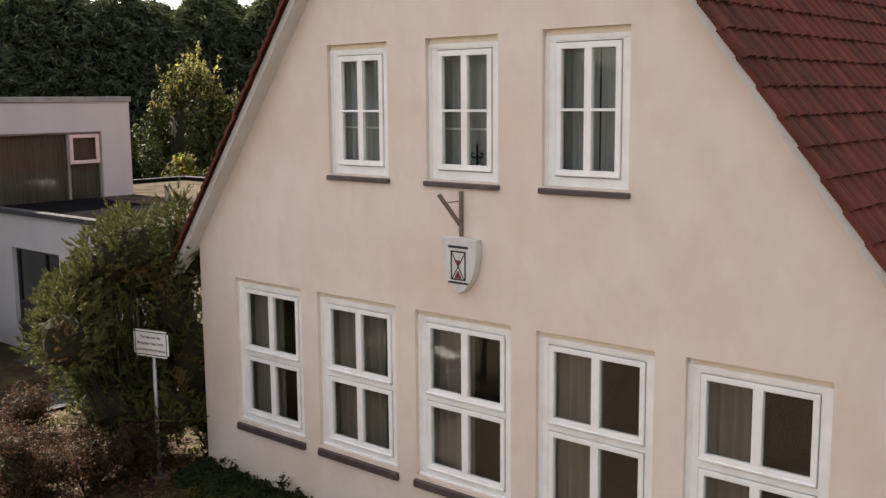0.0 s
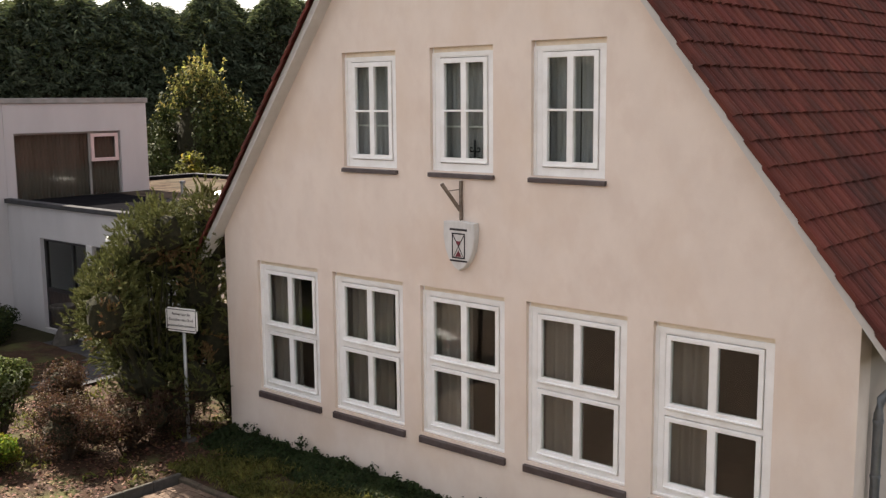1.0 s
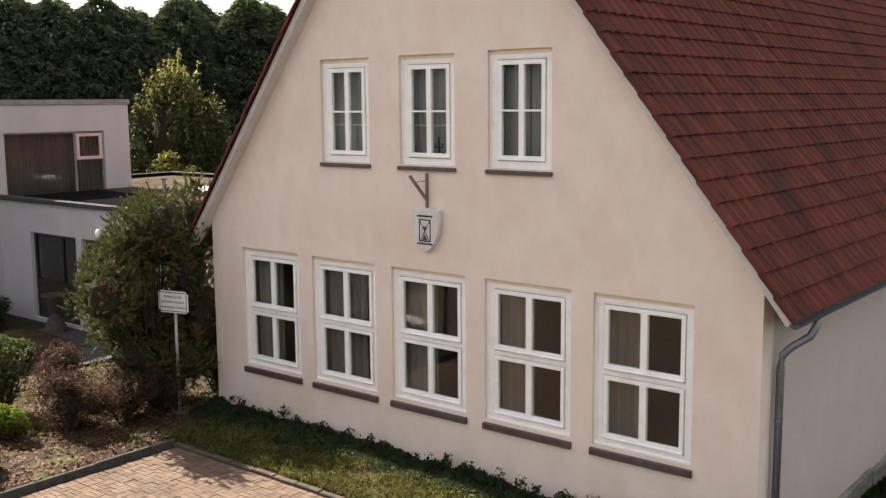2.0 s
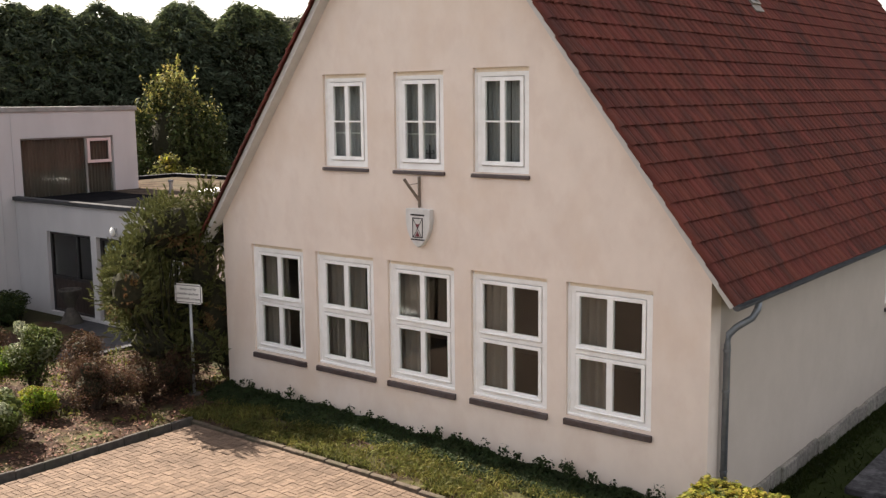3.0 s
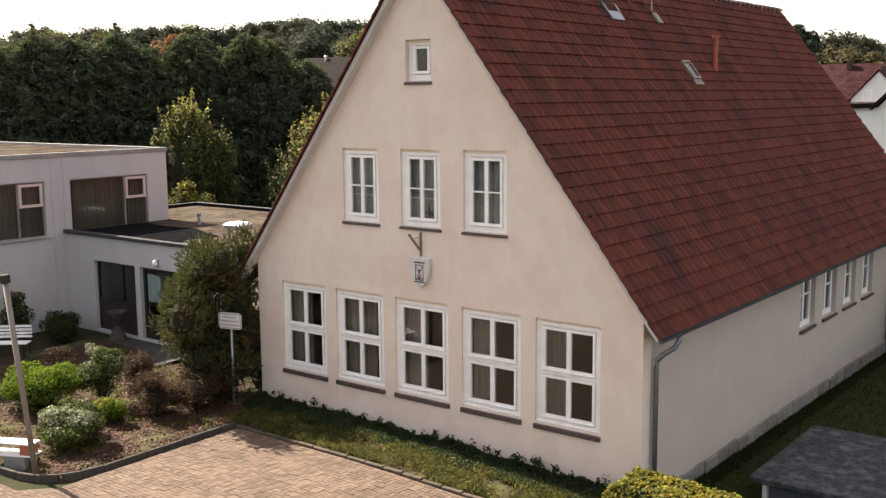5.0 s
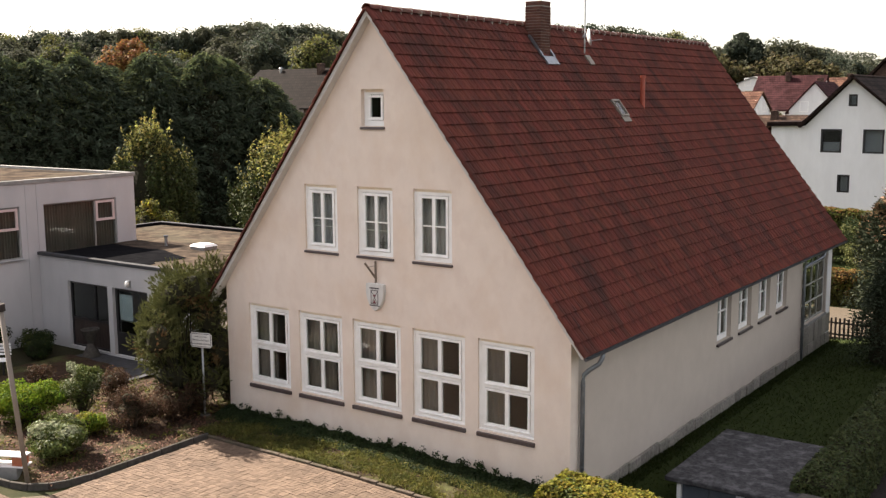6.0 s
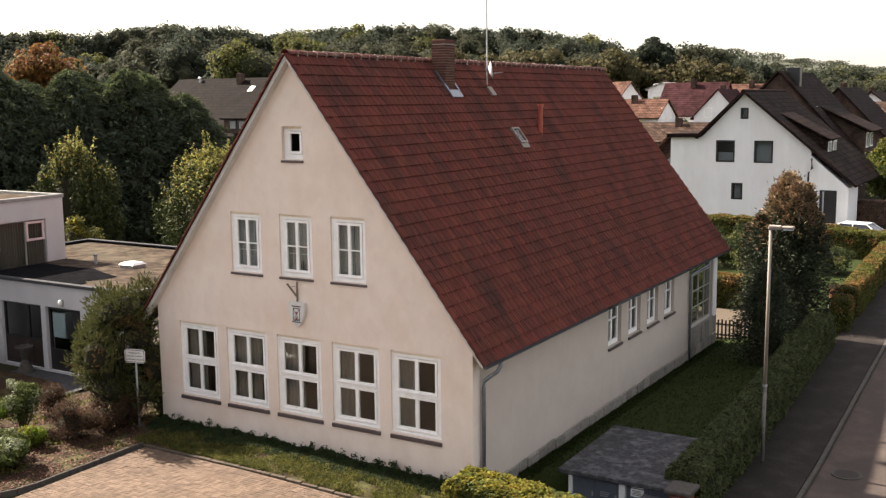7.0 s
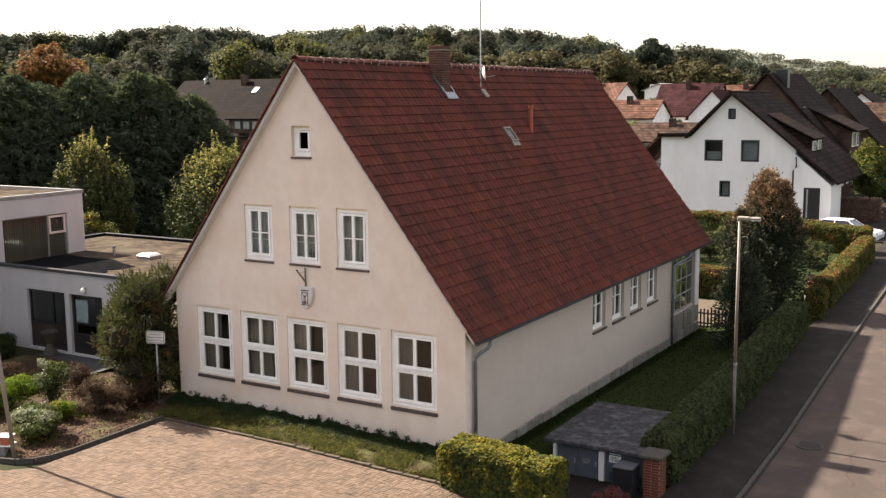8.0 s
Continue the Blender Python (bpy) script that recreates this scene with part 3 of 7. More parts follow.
def side_window(y0, y1, z0, z1):
    ym, zm = (y0 + y1) / 2, (z0 + z1) / 2 + 0.05
    panes = [(p, q, c, d) for p, q in ((y0 + 0.1, ym - 0.05), (ym + 0.05, y1 - 0.1)) for c, d in ((z0 + 0.15, zm - 0.02), (zm + 0.02, z1 - 0.09))]
    win = long_wall(framed("window", y0, y1, z0, z1, panes, 0.12, 0.2, WHITE_PAINT, house, "narrow white window in the long wall"))
    for p, q, c, d in panes:
        long_wall(part("pane", boxes((p, q, 0.155, 0.16, c, d)), PANE, win))
    long_wall(part("sill", boxes((y0 - 0.03, y1 + 0.03, -0.07, 0.12, z0 - 0.08, z0 - 0.004), bevel=0.008), SILL_DARK, win, "dark clinker window sill"))


for a, b in SIDE:
    side_window(a, b, 1.52, 3.08)

# glazed porch at the back end of the long wall
panes = [(17.05 + 0.77 * i, 17.78 + 0.77 * i, z, z + 0.615 if z < 2.4 else 3.0) for i in range(4) for z in (0.5, 1.15, 1.8, 2.45)]
porch = long_wall(framed("window", 17.0, 20.15, 0.45, 3.05, panes, 0.1, 0.16, PORCH_STEEL, house, "large steel-framed window with many panes", 0.004))
for p, q, c, d in panes:
    long_wall(part("pane", boxes((p, q, 0.128, 0.132, c, d)), PANE, porch))
rear = [(8.06 + 0.64 * i, 8.64 + 0.64 * i, z, z + 0.8) for i in range(3) for z in (0.5, 1.35, 2.2)]
rear_window = framed("window", 8.0, 10.0, 0.45, 3.05, rear, LEN - 0.2, LEN - 0.14, WHITE_PAINT, house, "rear steel-framed window of the porch", 0.004)
for p, q, c, d in rear:
    part("pane", boxes((p, q, LEN - 0.172, LEN - 0.168, c, d)), PANE, rear_window)
long_wall(part("sill", boxes((16.95, 20.2, -0.05, 0.12, 0.36, 0.445), bevel=0.008), CONCRETE, porch))

part("corner_post", boxes((W - 0.02, W + 0.025, 20.2, LEN + 0.02, -0.9, 3.1), bevel=0.01), WHITE_RENDER, house, "white corner post")

# roof
SLOPE = math.hypot(RIDGE_Z - EAVE_Z, EAVE_X - RIDGE_X)
Y0, Y1 = -0.24, 20.95
bm = bmesh.new()
for s in (1, -1):
    n = Vector((s * math.sin(PITCH), 0, math.cos(PITCH)))
    a, b = Vector((RIDGE_X, 0, RIDGE_Z)), Vector((RIDGE_X + s * (EAVE_X - RIDGE_X), 0, EAVE_Z))
    ring = [a - n * 0.01, b - n * 0.01, b - n * 0.07, a - n * 0.07]
    f = [bm.verts.new(p + Vector((0, Y0 + 0.05, 0))) for p in ring]
    g = [bm.verts.new(p + Vector((0, Y1 - 0.05, 0))) for p in ring]
    bm.faces.new(f)
    bm.faces.new(g[::-1])
    for i in range(4):
        bm.faces.new((f[i], g[i], g[(i + 1) % 4], f[(i + 1) % 4]))
roof = part("roof", bm, ROOF_UNDER, house, "steep roof of dark red clay tiles")
# bargeboards along both gables
for y in (Y0 + 0.02, Y1 - 0.06):
    for s in (1, -1):
        n = Vector((s * math.sin(PITCH), 0, math.cos(PITCH)))
        a, b = Vector((RIDGE_X, 0, RIDGE_Z)), Vector((RIDGE_X + s * (EAVE_X - RIDGE_X + 0.02), 0, EAVE_Z - 0.026))
        bm = bmesh.new()
        ring = [a + n * 0.012, b + n * 0.012, b - n * 0.085, Vector((RIDGE_X, 0, RIDGE_Z - 0.085 / math.cos(PITCH)))]
        f = [bm.verts.new(p + Vector((0, y, 0))) for p in ring]
        g = [bm.verts.new(p + Vector((0, y + 0.035, 0))) for p in ring]
        bm.faces.new(f)
        bm.faces.new(g[::-1])
        for i in range(4):
            bm.faces.new((f[i], g[i], g[(i + 1) % 4], f[(i + 1) % 4]))
        part("bargeboard", bm, CREAM_PAINT, roof, "weathered cream bargeboard")
# soffit strip under the verge
for s in (1, -1):
    n = Vector((s * math.sin(PITCH), 0, math.cos(PITCH)))
    d = Vector((s * math.cos(PITCH), 0, -math.sin(PITCH)))
    a = Vector((RIDGE_X, 0, RIDGE_Z)) - n * 0.071 + d * 0.12
    bm = bmesh.new()
    ring = [a, a + d * (SLOPE - 0.14), a + d * (SLOPE - 0.14) - n * 0.014, a - n * 0.014]
    f = [bm.verts.new(p + Vector((0, Y0 + 0.056, 0))) for p in ring]
    g = [bm.verts.new(p + Vector((0, 0.03, 0))) for p in ring]
    bm.faces.new(f)
    bm.faces.new(g[::-1])
    for i in range(4):
        bm.faces.new((f[i], g[i], g[(i + 1) % 4], f[(i + 1) % 4]))
    part("soffit", bm, CREAM_PAINT, roof)

# gutters and downpipes
for s, x in ((1, EAVE_X + 0.05), (-1, 2 * RIDGE_X - EAVE_X - 0.05)):
    bm = bmesh.new()
    rows = []
    for y in (Y0 + 0.02, Y1 - 0.02):
        rows.append([bm.verts.new((x + 0.065 * math.cos(t), y, EAVE_Z - 0.03 + 0.065 * math.sin(t))) for t in (math.pi + math.pi * k / 8 for k in range(9))])
    for k in range(8):
        bm.faces.new((rows[0][k], rows[0][k + 1], rows[1][k + 1], rows[1][k]))
    for r in rows:
        bm.faces.new(r)
    gutter = part("gutter", bm, GUTTER_ZINC, house, "grey zinc half-round gutter", smooth=False)
    m = gutter.modifiers.new("thick", "SOLIDIFY")
    m.thickness = 0.006
bm = tube(bmesh.new(), [(EAVE_X + 0.03, 0.62, 3.03), (EAVE_X + 0.02, 0.6, 2.92), (EAVE_X - 0.02, 0.52, 2.80), (W + 0.2, 0.42, 2.66), (W + 0.11, 0.38, 2.55), (W + 0.09, 0.38, 2.4), (W + 0.09, 0.38, -0.25)], 0.05, 12)
pipe = part("downpipe", bm, ZINC, house, "grey zinc downpipe with a swan-neck bend", smooth=True)
for z in (0.5, 1.7, 2.3):
    part("clamp", tube(bmesh.new(), [(W + 0.09, 0.38, z), (W + 0.09, 0.38, z + 0.03)], 0.058, 12), ZINC, pipe)
bm = tube(bmesh.new(), [(-0.46, 0.3, 3.03), (-0.44, 0.3, 2.9), (-0.3, 0.3, 2.72), (-0.12, 0.3, 2.58), (-0.09, 0.3, 2.45), (-0.09, 0.3, 0.0)], 0.045, 12)
part("downpipe", bm, CREAM_PAINT, house, "pale downpipe at the shaded corner", smooth=True)
bm = tube(bmesh.new(), [(EAVE_X + 0.03, 18.1, 3.03), (EAVE_X + 0.0, 18.05, 2.86), (W + 0.2, 17.3, 2.7), (W + 0.09, 16.95, 2.6), (W + 0.09, 16.92, 2.45), (W + 0.09, 16.92, -0.85)], 0.05, 12)
part("downpipe", bm, ZINC, house, smooth=True)


# ---- greenery ----
rng = np.random.default_rng(7)
# near-black twig tone that carries the shade inside crowns and hedges
TWIG_SHADE = material("twig_shade", (0.035, 0.032, 0.018), (0.02, 0.02, 0.012), grain=12, rough=1.0, bump=0.8, bump_scale=14)


def leaf_mesh(name, pts, out, size, mat, parent=None, narrow=0.5, droop=0.0, spin=0.9, blades=False):
    """Many small folded leaves at pts, facing roughly out."""
    n = len(pts)
    out = out + rng.normal(0, spin, (n, 3)) * 0.6
    out /= np.linalg.norm(out, axis=1)[:, None] + 1e-9
    t = rng.normal(0, 1, (n, 3))
    t[:, 2] -= droop
    t -= (t * out).sum(1)[:, None] * out
    t /= np.linalg.norm(t, axis=1)[:, None] + 1e-9
    b = np.cross(out, t)
    s = size * rng.uniform(0.6, 1.35, n)[:, None]
    lift = out * s * 0.12
    v = np.stack([pts - t * s * 0.5, pts - b * s * narrow * 0.5 + lift, pts + t * s * 0.5, pts + b * s * narrow * 0.5 + lift], 1)
    k = 4
    if blades:
        # far leaves have three corners only
        v, k = v[:, (0, 1, 3)] + np.stack([0 * t, t * s * 0.4, t * s * 0.4], 1), 3
    v = v.reshape(-1, 3)
    me = bpy.data.meshes.new(name)
    me.vertices.add(k * n)
    me.vertices.foreach_set("co", v.astype(np.float32).ravel())
    me.loops.add(k * n)
    me.loops.foreach_set("vertex_index", np.arange(k * n, dtype=np.int32))
    me.polygons.add(n)
    me.polygons.foreach_set("loop_start", np.arange(0, k * n, k, dtype=np.int32))
    me.update(calc_edges=True)
    me.materials.append(mat)
    ob = new(name, me)
    ob.parent = parent
    return ob


def ball_points(n, centre, radii, shell=0.35, rough=0.25):
    """Points near the uneven surface of an ellipsoid, and the ways out of it."""
    d = rng.normal(0, 1, (n, 3))
    d /= np.linalg.norm(d, axis=1)[:, None]
    wob = np.array([noise.noise((q[0] * 2.3 + centre[0], q[1] * 2.3 + centre[1], q[2] * 2.3)) for q in d]) if n < 4000 else \
        np.sin(d[:, 0] * 5 + centre[0]) * np.cos(d[:, 1] * 6 + centre[1]) * np.sin(d[:, 2] * 5 + 1)
    r = (1 + rough * wob) * (1 - shell * rng.random(n) ** 2)
    return np.array(centre) + d * np.array(radii) * r[:, None], d


def limbs(name, base, tips, radius, parent):
    bm = bmesh.new()
    for tip in tips:
        mid = Vector(base).lerp(Vector(tip), 0.45) + Vector((random.uniform(-0.1, 0.1), random.uniform(-0.1, 0.1), 0.1))
        tube(bm, [base, mid, tip], radius, 6, taper=0.3)
    return part(name, bm, BARK, parent)


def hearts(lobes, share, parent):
    """Opaque dark lumps added inside a crown to block light and stand for its inner shade, one lump to a lobe."""
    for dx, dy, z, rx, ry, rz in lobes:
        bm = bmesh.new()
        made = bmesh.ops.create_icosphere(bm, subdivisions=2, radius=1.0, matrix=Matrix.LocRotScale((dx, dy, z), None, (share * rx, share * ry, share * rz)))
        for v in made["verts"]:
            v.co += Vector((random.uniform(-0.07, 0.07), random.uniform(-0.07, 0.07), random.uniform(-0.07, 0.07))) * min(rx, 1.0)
        part("heartwood", bm, TWIG_SHADE, parent)


def bush(name, label, category, x, y, blobs, count, size, mat, mat2=None, share=0.0, narrow=0.5, group="", shell=0.45, rough=0.25):
    """A shrub at (x, y): stems from the ground and leaves on uneven clumps (dx, dy, z, rx, ry, rz)."""
    z0 = ground_z(x, y)
    root = tagged(anchor(name, x, y, z0), label, category, group)
    tips = [(dx, dy, z) for dx, dy, z, *_ in blobs] + [(dx + rx * 0.6 * math.cos(k), dy + ry * 0.6 * math.sin(k), z + rz * 0.4) for dx, dy, z, rx, ry, rz in blobs for k in range(0, 6, 2)]
    limbs("stem", (0, 0, -0.08), tips, 0.012 + 0.005 * len(blobs), root)
    lumps = []
    for dx, dy, z, rx, ry, rz in blobs:
        lumps.append((dx, dy, z, 0.78 * rx, 0.78 * ry, 0.8 * rz))
        for k in range(6):
            a, e = random.uniform(0, 6.28), random.uniform(-0.3, 1.2)
            s = random.uniform(0.34, 0.52)
            lumps.append((dx + 0.68 * rx * math.cos(a) * math.cos(e), dy + 0.68 * ry * math.sin(a) * math.cos(e), z + 0.68 * rz * math.sin(e), s * rx, s * ry, s * rz))
    hearts([b for b in blobs if b[2] - 0.6 * b[5] > -0.1], 0.46, root)
    blobs = lumps
    vol = [r[3] * r[4] + r[4] * r[5] + r[3] * r[5] for r in blobs]
    pts, out = [], []
    for r, v in zip(blobs, vol):
        p, d = ball_points(int(count * v / sum(vol)), r[:3], r[3:], shell, rough)
        pts.append(p)
        out.append(d)
    pts, out = np.concatenate(pts), np.concatenate(out)
    keep = pts[:, 2] > 0.0
    pts, out = pts[keep], out[keep]
    if mat2:
        c = np.array([noise.noise(Vector(p) * 1.6) for p in pts]) + rng.normal(0, 0.15, len(pts))
        cut = np.quantile(c, 1 - share)
        leaf_mesh("foliage", pts[c > cut], out[c > cut], size, mat2, root, narrow)
        pts, out = pts[c <= cut], out[c <= cut]
    leaf_mesh("foliage", pts, out, size, mat, root, narrow)
    return root


def hedge(name, label, x0, x1, y0, y1, height, count, size, mat, mat2=None, share=0.3, group="", base=None, inner=None, wob=0.06):
    """A clipped hedge between two corners, its top at height over the ground under it."""
    cx, cy = (x0 + x1) / 2, (y0 + y1) / 2
    root = tagged(anchor(name, cx, cy, 0), label, "hedge", group)
    gz = base or ground_z
    a = np.array([(y1 - y0) * height, (y1 - y0) * height, (x1 - x0) * height, (x1 - x0) * height, (x1 - x0) * (y1 - y0) * 1.5])
    side = rng.choice(5, count, p=a / a.sum())
    u, v = rng.random(count), rng.random(count)
    pts, out = np.zeros((count, 3)), np.zeros((count, 3))
    for k, (ax, sgn) in enumerate(((0, -1), (0, 1), (1, -1), (1, 1), (2, 1))):
        s = side == k
        if ax == 0:
            pts[s] = np.stack([np.full(s.sum(), x0 if sgn < 0 else x1), y0 + (y1 - y0) * u[s], height * v[s]], 1)
        elif ax == 1:
            pts[s] = np.stack([x0 + (x1 - x0) * u[s], np.full(s.sum(), y0 if sgn < 0 else y1), height * v[s]], 1)
        else:
            pts[s] = np.stack([x0 + (x1 - x0) * u[s], y0 + (y1 - y0) * v[s], np.full(s.sum(), height)], 1)
        out[s, ax] = sgn
    # rounded upper edges and an uneven face
    edge = np.minimum.reduce([pts[:, 0] - x0, x1 - pts[:, 0], pts[:, 1] - y0, y1 - pts[:, 1]])
    pts[:, 2] -= 0.12 * np.exp(-edge / 0.08) * (pts[:, 2] / height) ** 4
    w = np.array([noise.noise((p[0] * 1.7, p[1] * 1.7, p[2] * 1.7)) + 0.5 * noise.noise((p[0] * 5, p[1] * 5, p[2] * 5)) for p in pts])
    pts += out * (w * wob * 1.6 + rng.normal(0, 0.025, count) - 0.03)[:, None]
    out[:, 2] += 0.5
    g = np.array([gz(p[0], p[1]) for p in pts])
    pts[:, 2] += g
    pts -= np.array([cx, cy, 0])
    if mat2 is not None:
        top = (w + 0.9 * ((pts[:, 2] - g) / height - 0.8) + rng.normal(0, 0.2, count))
        cut = np.quantile(top, 1 - share)
        leaf_mesh("foliage", pts[top > cut], out[top > cut], size, mat2, root, 0.6)
        pts, out = pts[top <= cut], out[top <= cut]
    leaf_mesh("foliage", pts, out, size, mat, root, 0.6)
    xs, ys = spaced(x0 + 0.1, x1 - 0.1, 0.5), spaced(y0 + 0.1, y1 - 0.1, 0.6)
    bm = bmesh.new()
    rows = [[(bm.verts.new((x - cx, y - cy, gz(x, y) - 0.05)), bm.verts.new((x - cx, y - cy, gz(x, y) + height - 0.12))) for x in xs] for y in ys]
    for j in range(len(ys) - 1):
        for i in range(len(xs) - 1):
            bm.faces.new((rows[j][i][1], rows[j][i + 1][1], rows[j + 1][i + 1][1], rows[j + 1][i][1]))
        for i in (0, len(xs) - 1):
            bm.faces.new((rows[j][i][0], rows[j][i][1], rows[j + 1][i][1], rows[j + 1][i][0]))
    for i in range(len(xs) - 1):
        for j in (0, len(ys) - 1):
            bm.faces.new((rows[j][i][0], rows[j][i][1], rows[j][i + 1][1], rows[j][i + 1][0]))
    # added dark block that stands for the shade inside the hedge
    part("woody_core", bm, inner or TWIG_SHADE, root)
    return root




def tree(name, label, x, y, height, width, count, size, mat, trunk=0.15, mat2=None, share=0.2, low=0.15, clumps=26, z=None, narrow=0.55, peak=1.0, tall=1.1, lump=1.0, shoots=0, heart=0.0):
    """A broadleaved tree: tapered trunk, limbs, and a crown of many leafy clumps with gaps."""
    z0 = ground_z(x, y) if z is None else z
    root = tagged(anchor(name, x, y, z0), label, "tree")
    bm = bmesh.new()
    tube(bm, [(0, 0, -0.2), (0.05, 0, height * 0.3), (0, 0.08, height * 0.6), (0.02, 0, height * 0.9)], trunk, 8, taper=0.15)
    part("trunk", bm, BARK, root)
    pts, out, tips = [], [], []
    for i in range(clumps):
        f = (i + 0.5) / clumps
        h = height * (low + (1 - low) * f)
        prof = math.sin(math.pi * min(1.0, 0.12 + 0.88 * (f ** peak))) ** 0.7
        a = i * 2.4 + random.uniform(-0.4, 0.4)
        r = width * 0.5 * prof * (random.uniform(0.35, 0.85) if not heart else random.uniform(0.66, 1.02))
        c = (r * math.cos(a), r * math.sin(a), h)
        s = lump * width * random.uniform(0.13, 0.22) * (0.55 + 0.45 * prof)
        p, d = ball_points(count // clumps, c, (s, s, s * tall), 0.7, 0.45)
        pts.append(p)
        out.append(d)
        tips.append(c)
    bm = bmesh.new()
    for c in tips:
        b = (0, 0, max(0.3, c[2] - height * 0.18))
        tube(bm, [b, (c[0] * 0.5, c[1] * 0.5, (b[2] + c[2]) / 2 + 0.1), c], trunk * 0.35, 5, taper=0.2)
    part("limb", bm, BARK, root)
    if heart:
        hearts([(0, 0, 0.54 * height, heart * width, heart * width, 0.42 * height), (0, 0, 0.3 * height, 0.85 * heart * width, 0.85 * heart * width, 0.25 * height)], 1.0, root)
    own = np.random.default_rng(int(abs(x) * 10))
    for i in range(shoots):
        # upright young shoots that stand out of the crown
        a, r = own.random() * 6.283, width * 0.5 * own.random() ** 0.6
        foot = height * (1.0 - 0.55 * (r / (width * 0.5)) ** 1.6) - 0.4
        long = own.uniform(0.7, 1.9)
        k = own.random(60)
        lean = own.normal(0, 0.12, 2)
        p = np.stack([r * math.cos(a) * (1 + 0.1 * k) + lean[0] * k, r * math.sin(a) * (1 + 0.1 * k) + lean[1] * k, foot + long * k], 1)
        pts.append(p + own.normal(0, 1, (60, 3)) * 0.13 * (1.15 - k)[:, None])
        d = own.normal(0, 1, (60, 3)) + (0, 0, 0.4)
        out.append(d / np.linalg.norm(d, axis=1)[:, None])
    pts, out = np.concatenate(pts), np.concatenate(out)
    if mat2:
        # the second tone gathers in the upper leaves, as sun on the crown would
        c = rng.random(len(pts)) + (2.0 if heart else 0.8) * (pts[:, 2] / height)
        cut = np.quantile(c, 1 - share)
        leaf_mesh("crown", pts[c > cut], out[c > cut], size, mat2, root, narrow)
        pts, out = pts[c <= cut], out[c <= cut]
    leaf_mesh("crown", pts, out, size, mat, root, narrow)
    return root


def shoots(blobs, count, per):
    """Short bottlebrush shoots on the knobbly ends of the boughs: needle middles and the ways they point."""
    knobs = []
    for x, y, z, rx, ry, rz in blobs:
        knobs.append((x, y, z, 0.8 * rx, 0.8 * ry, 0.8 * rz))
        for q in range(13):
            a, e, k = rng.uniform(0, 6.283), rng.uniform(-0.6, 1.35), rng.uniform(0.24, 0.40)
            knobs.append((x + 0.80 * rx * math.cos(a) * math.cos(e), y + 0.80 * ry * math.sin(a) * math.cos(e), z + 0.80 * rz * math.sin(e), k * rx, k * ry, 1.15 * k * rz))
    blobs = knobs
    vol = np.array([r[3] * r[4] + r[4] * r[5] + r[3] * r[5] for r in blobs])
    pts, out = [], []
    for r, v in zip(blobs, vol):
        c, d = ball_points(int(count * v / vol.sum()), r[:3], r[3:], 0.3, 0.4)
        d = 0.85 * d + np.array((0, 0, 0.5)) + rng.normal(0, 0.2, d.shape)
        d /= np.linalg.norm(d, axis=1)[:, None]
        for k in range(len(c)):
            u = rng.random(per)
            long = rng.uniform(0.09, 0.20)
            w = rng.normal(0, 1, (per, 3))
            w -= (w @ d[k])[:, None] * d[k]
            w /= np.linalg.norm(w, axis=1)[:, None] + 1e-9
            w = 0.75 * w * (1.05 - 0.6 * u)[:, None] + d[k]
            w /= np.linalg.norm(w, axis=1)[:, None]
            pts.append(c[k] + d[k] * (long * u)[:, None] + w * 0.035)
            out.append(w)
    pts, out = np.concatenate(pts), np.concatenate(out)
    keep = pts[:, 2] > 0.05
    return pts[keep], out[keep]


def needle_mesh(name, pts, out, size, mat, parent, width=0.12):
    """Needles that lie along out."""
    n = len(pts)
    side = np.cross(out, rng.normal(0, 1, (n, 3)))
    side /= np.linalg.norm(side, axis=1)[:, None] + 1e-9
    s = size * rng.uniform(0.6, 1.3, n)[:, None]
    v = np.stack([pts - out * s * 0.5 + side * s * width, pts + out * s * 0.5, pts - out * s * 0.5 - side * s * width], 1).reshape(-1, 3)
    me = bpy.data.meshes.new(name)
    me.from_pydata(v.tolist(), [], np.arange(3 * n).reshape(-1, 3).tolist())
    me.materials.append(mat)
    ob = new(name, me)
    ob.parent = parent
    return ob


# big spreading pine at the corner of the house
PINE = [(-0.55, -0.35, 2.15, 0.55, 0.55, 0.7), (-0.8, 0.15, 1.45, 0.65, 0.6, 0.8), (-0.9, 0.6, 2.7, 0.6, 0.6, 0.6), (-0.5, 0.4, 3.1, 0.6, 0.6, 0.7), (0.3, 0.25, 3.1, 0.7, 0.7, 0.7), (0.8, 0.8, 3.4, 0.6, 0.6, 0.8),
        (0.0, -0.55, 2.1, 0.65, 0.6, 0.75), (-0.6, -0.55, 2.0, 0.5, 0.5, 0.65), (-0.4, -0.5, 2.55, 0.42, 0.42, 0.5), (0.15, -0.9, 2.2, 0.5, 0.55, 0.65), (0.1, 0.4, 1.5, 0.9, 0.8, 0.9), (0.8, 0.8, 1.6, 0.45, 0.7, 1.0), (0.75, 0.45, 2.6, 0.45, 0.6, 0.8), (-0.3, -0.2, 1.5, 0.7, 0.6, 0.7),
        (0.5, -0.45, 3.3, 0.5, 0.5, 0.5), (0.8, -0.2, 3.5, 0.45, 0.45, 0.5), (0.28, -0.78, 2.69, 0.45, 0.45, 0.48), (0.3, -0.48, 3.2, 0.42, 0.42, 0.42), (0.2, -0.4, 1.0, 0.8, 0.6, 0.6), (0.85, 0.2, 0.9, 0.5, 0.6, 0.6)]
PINE_X, PINE_Y = -1.3, -0.6
PINE_Z = ground_z(PINE_X, PINE_Y)


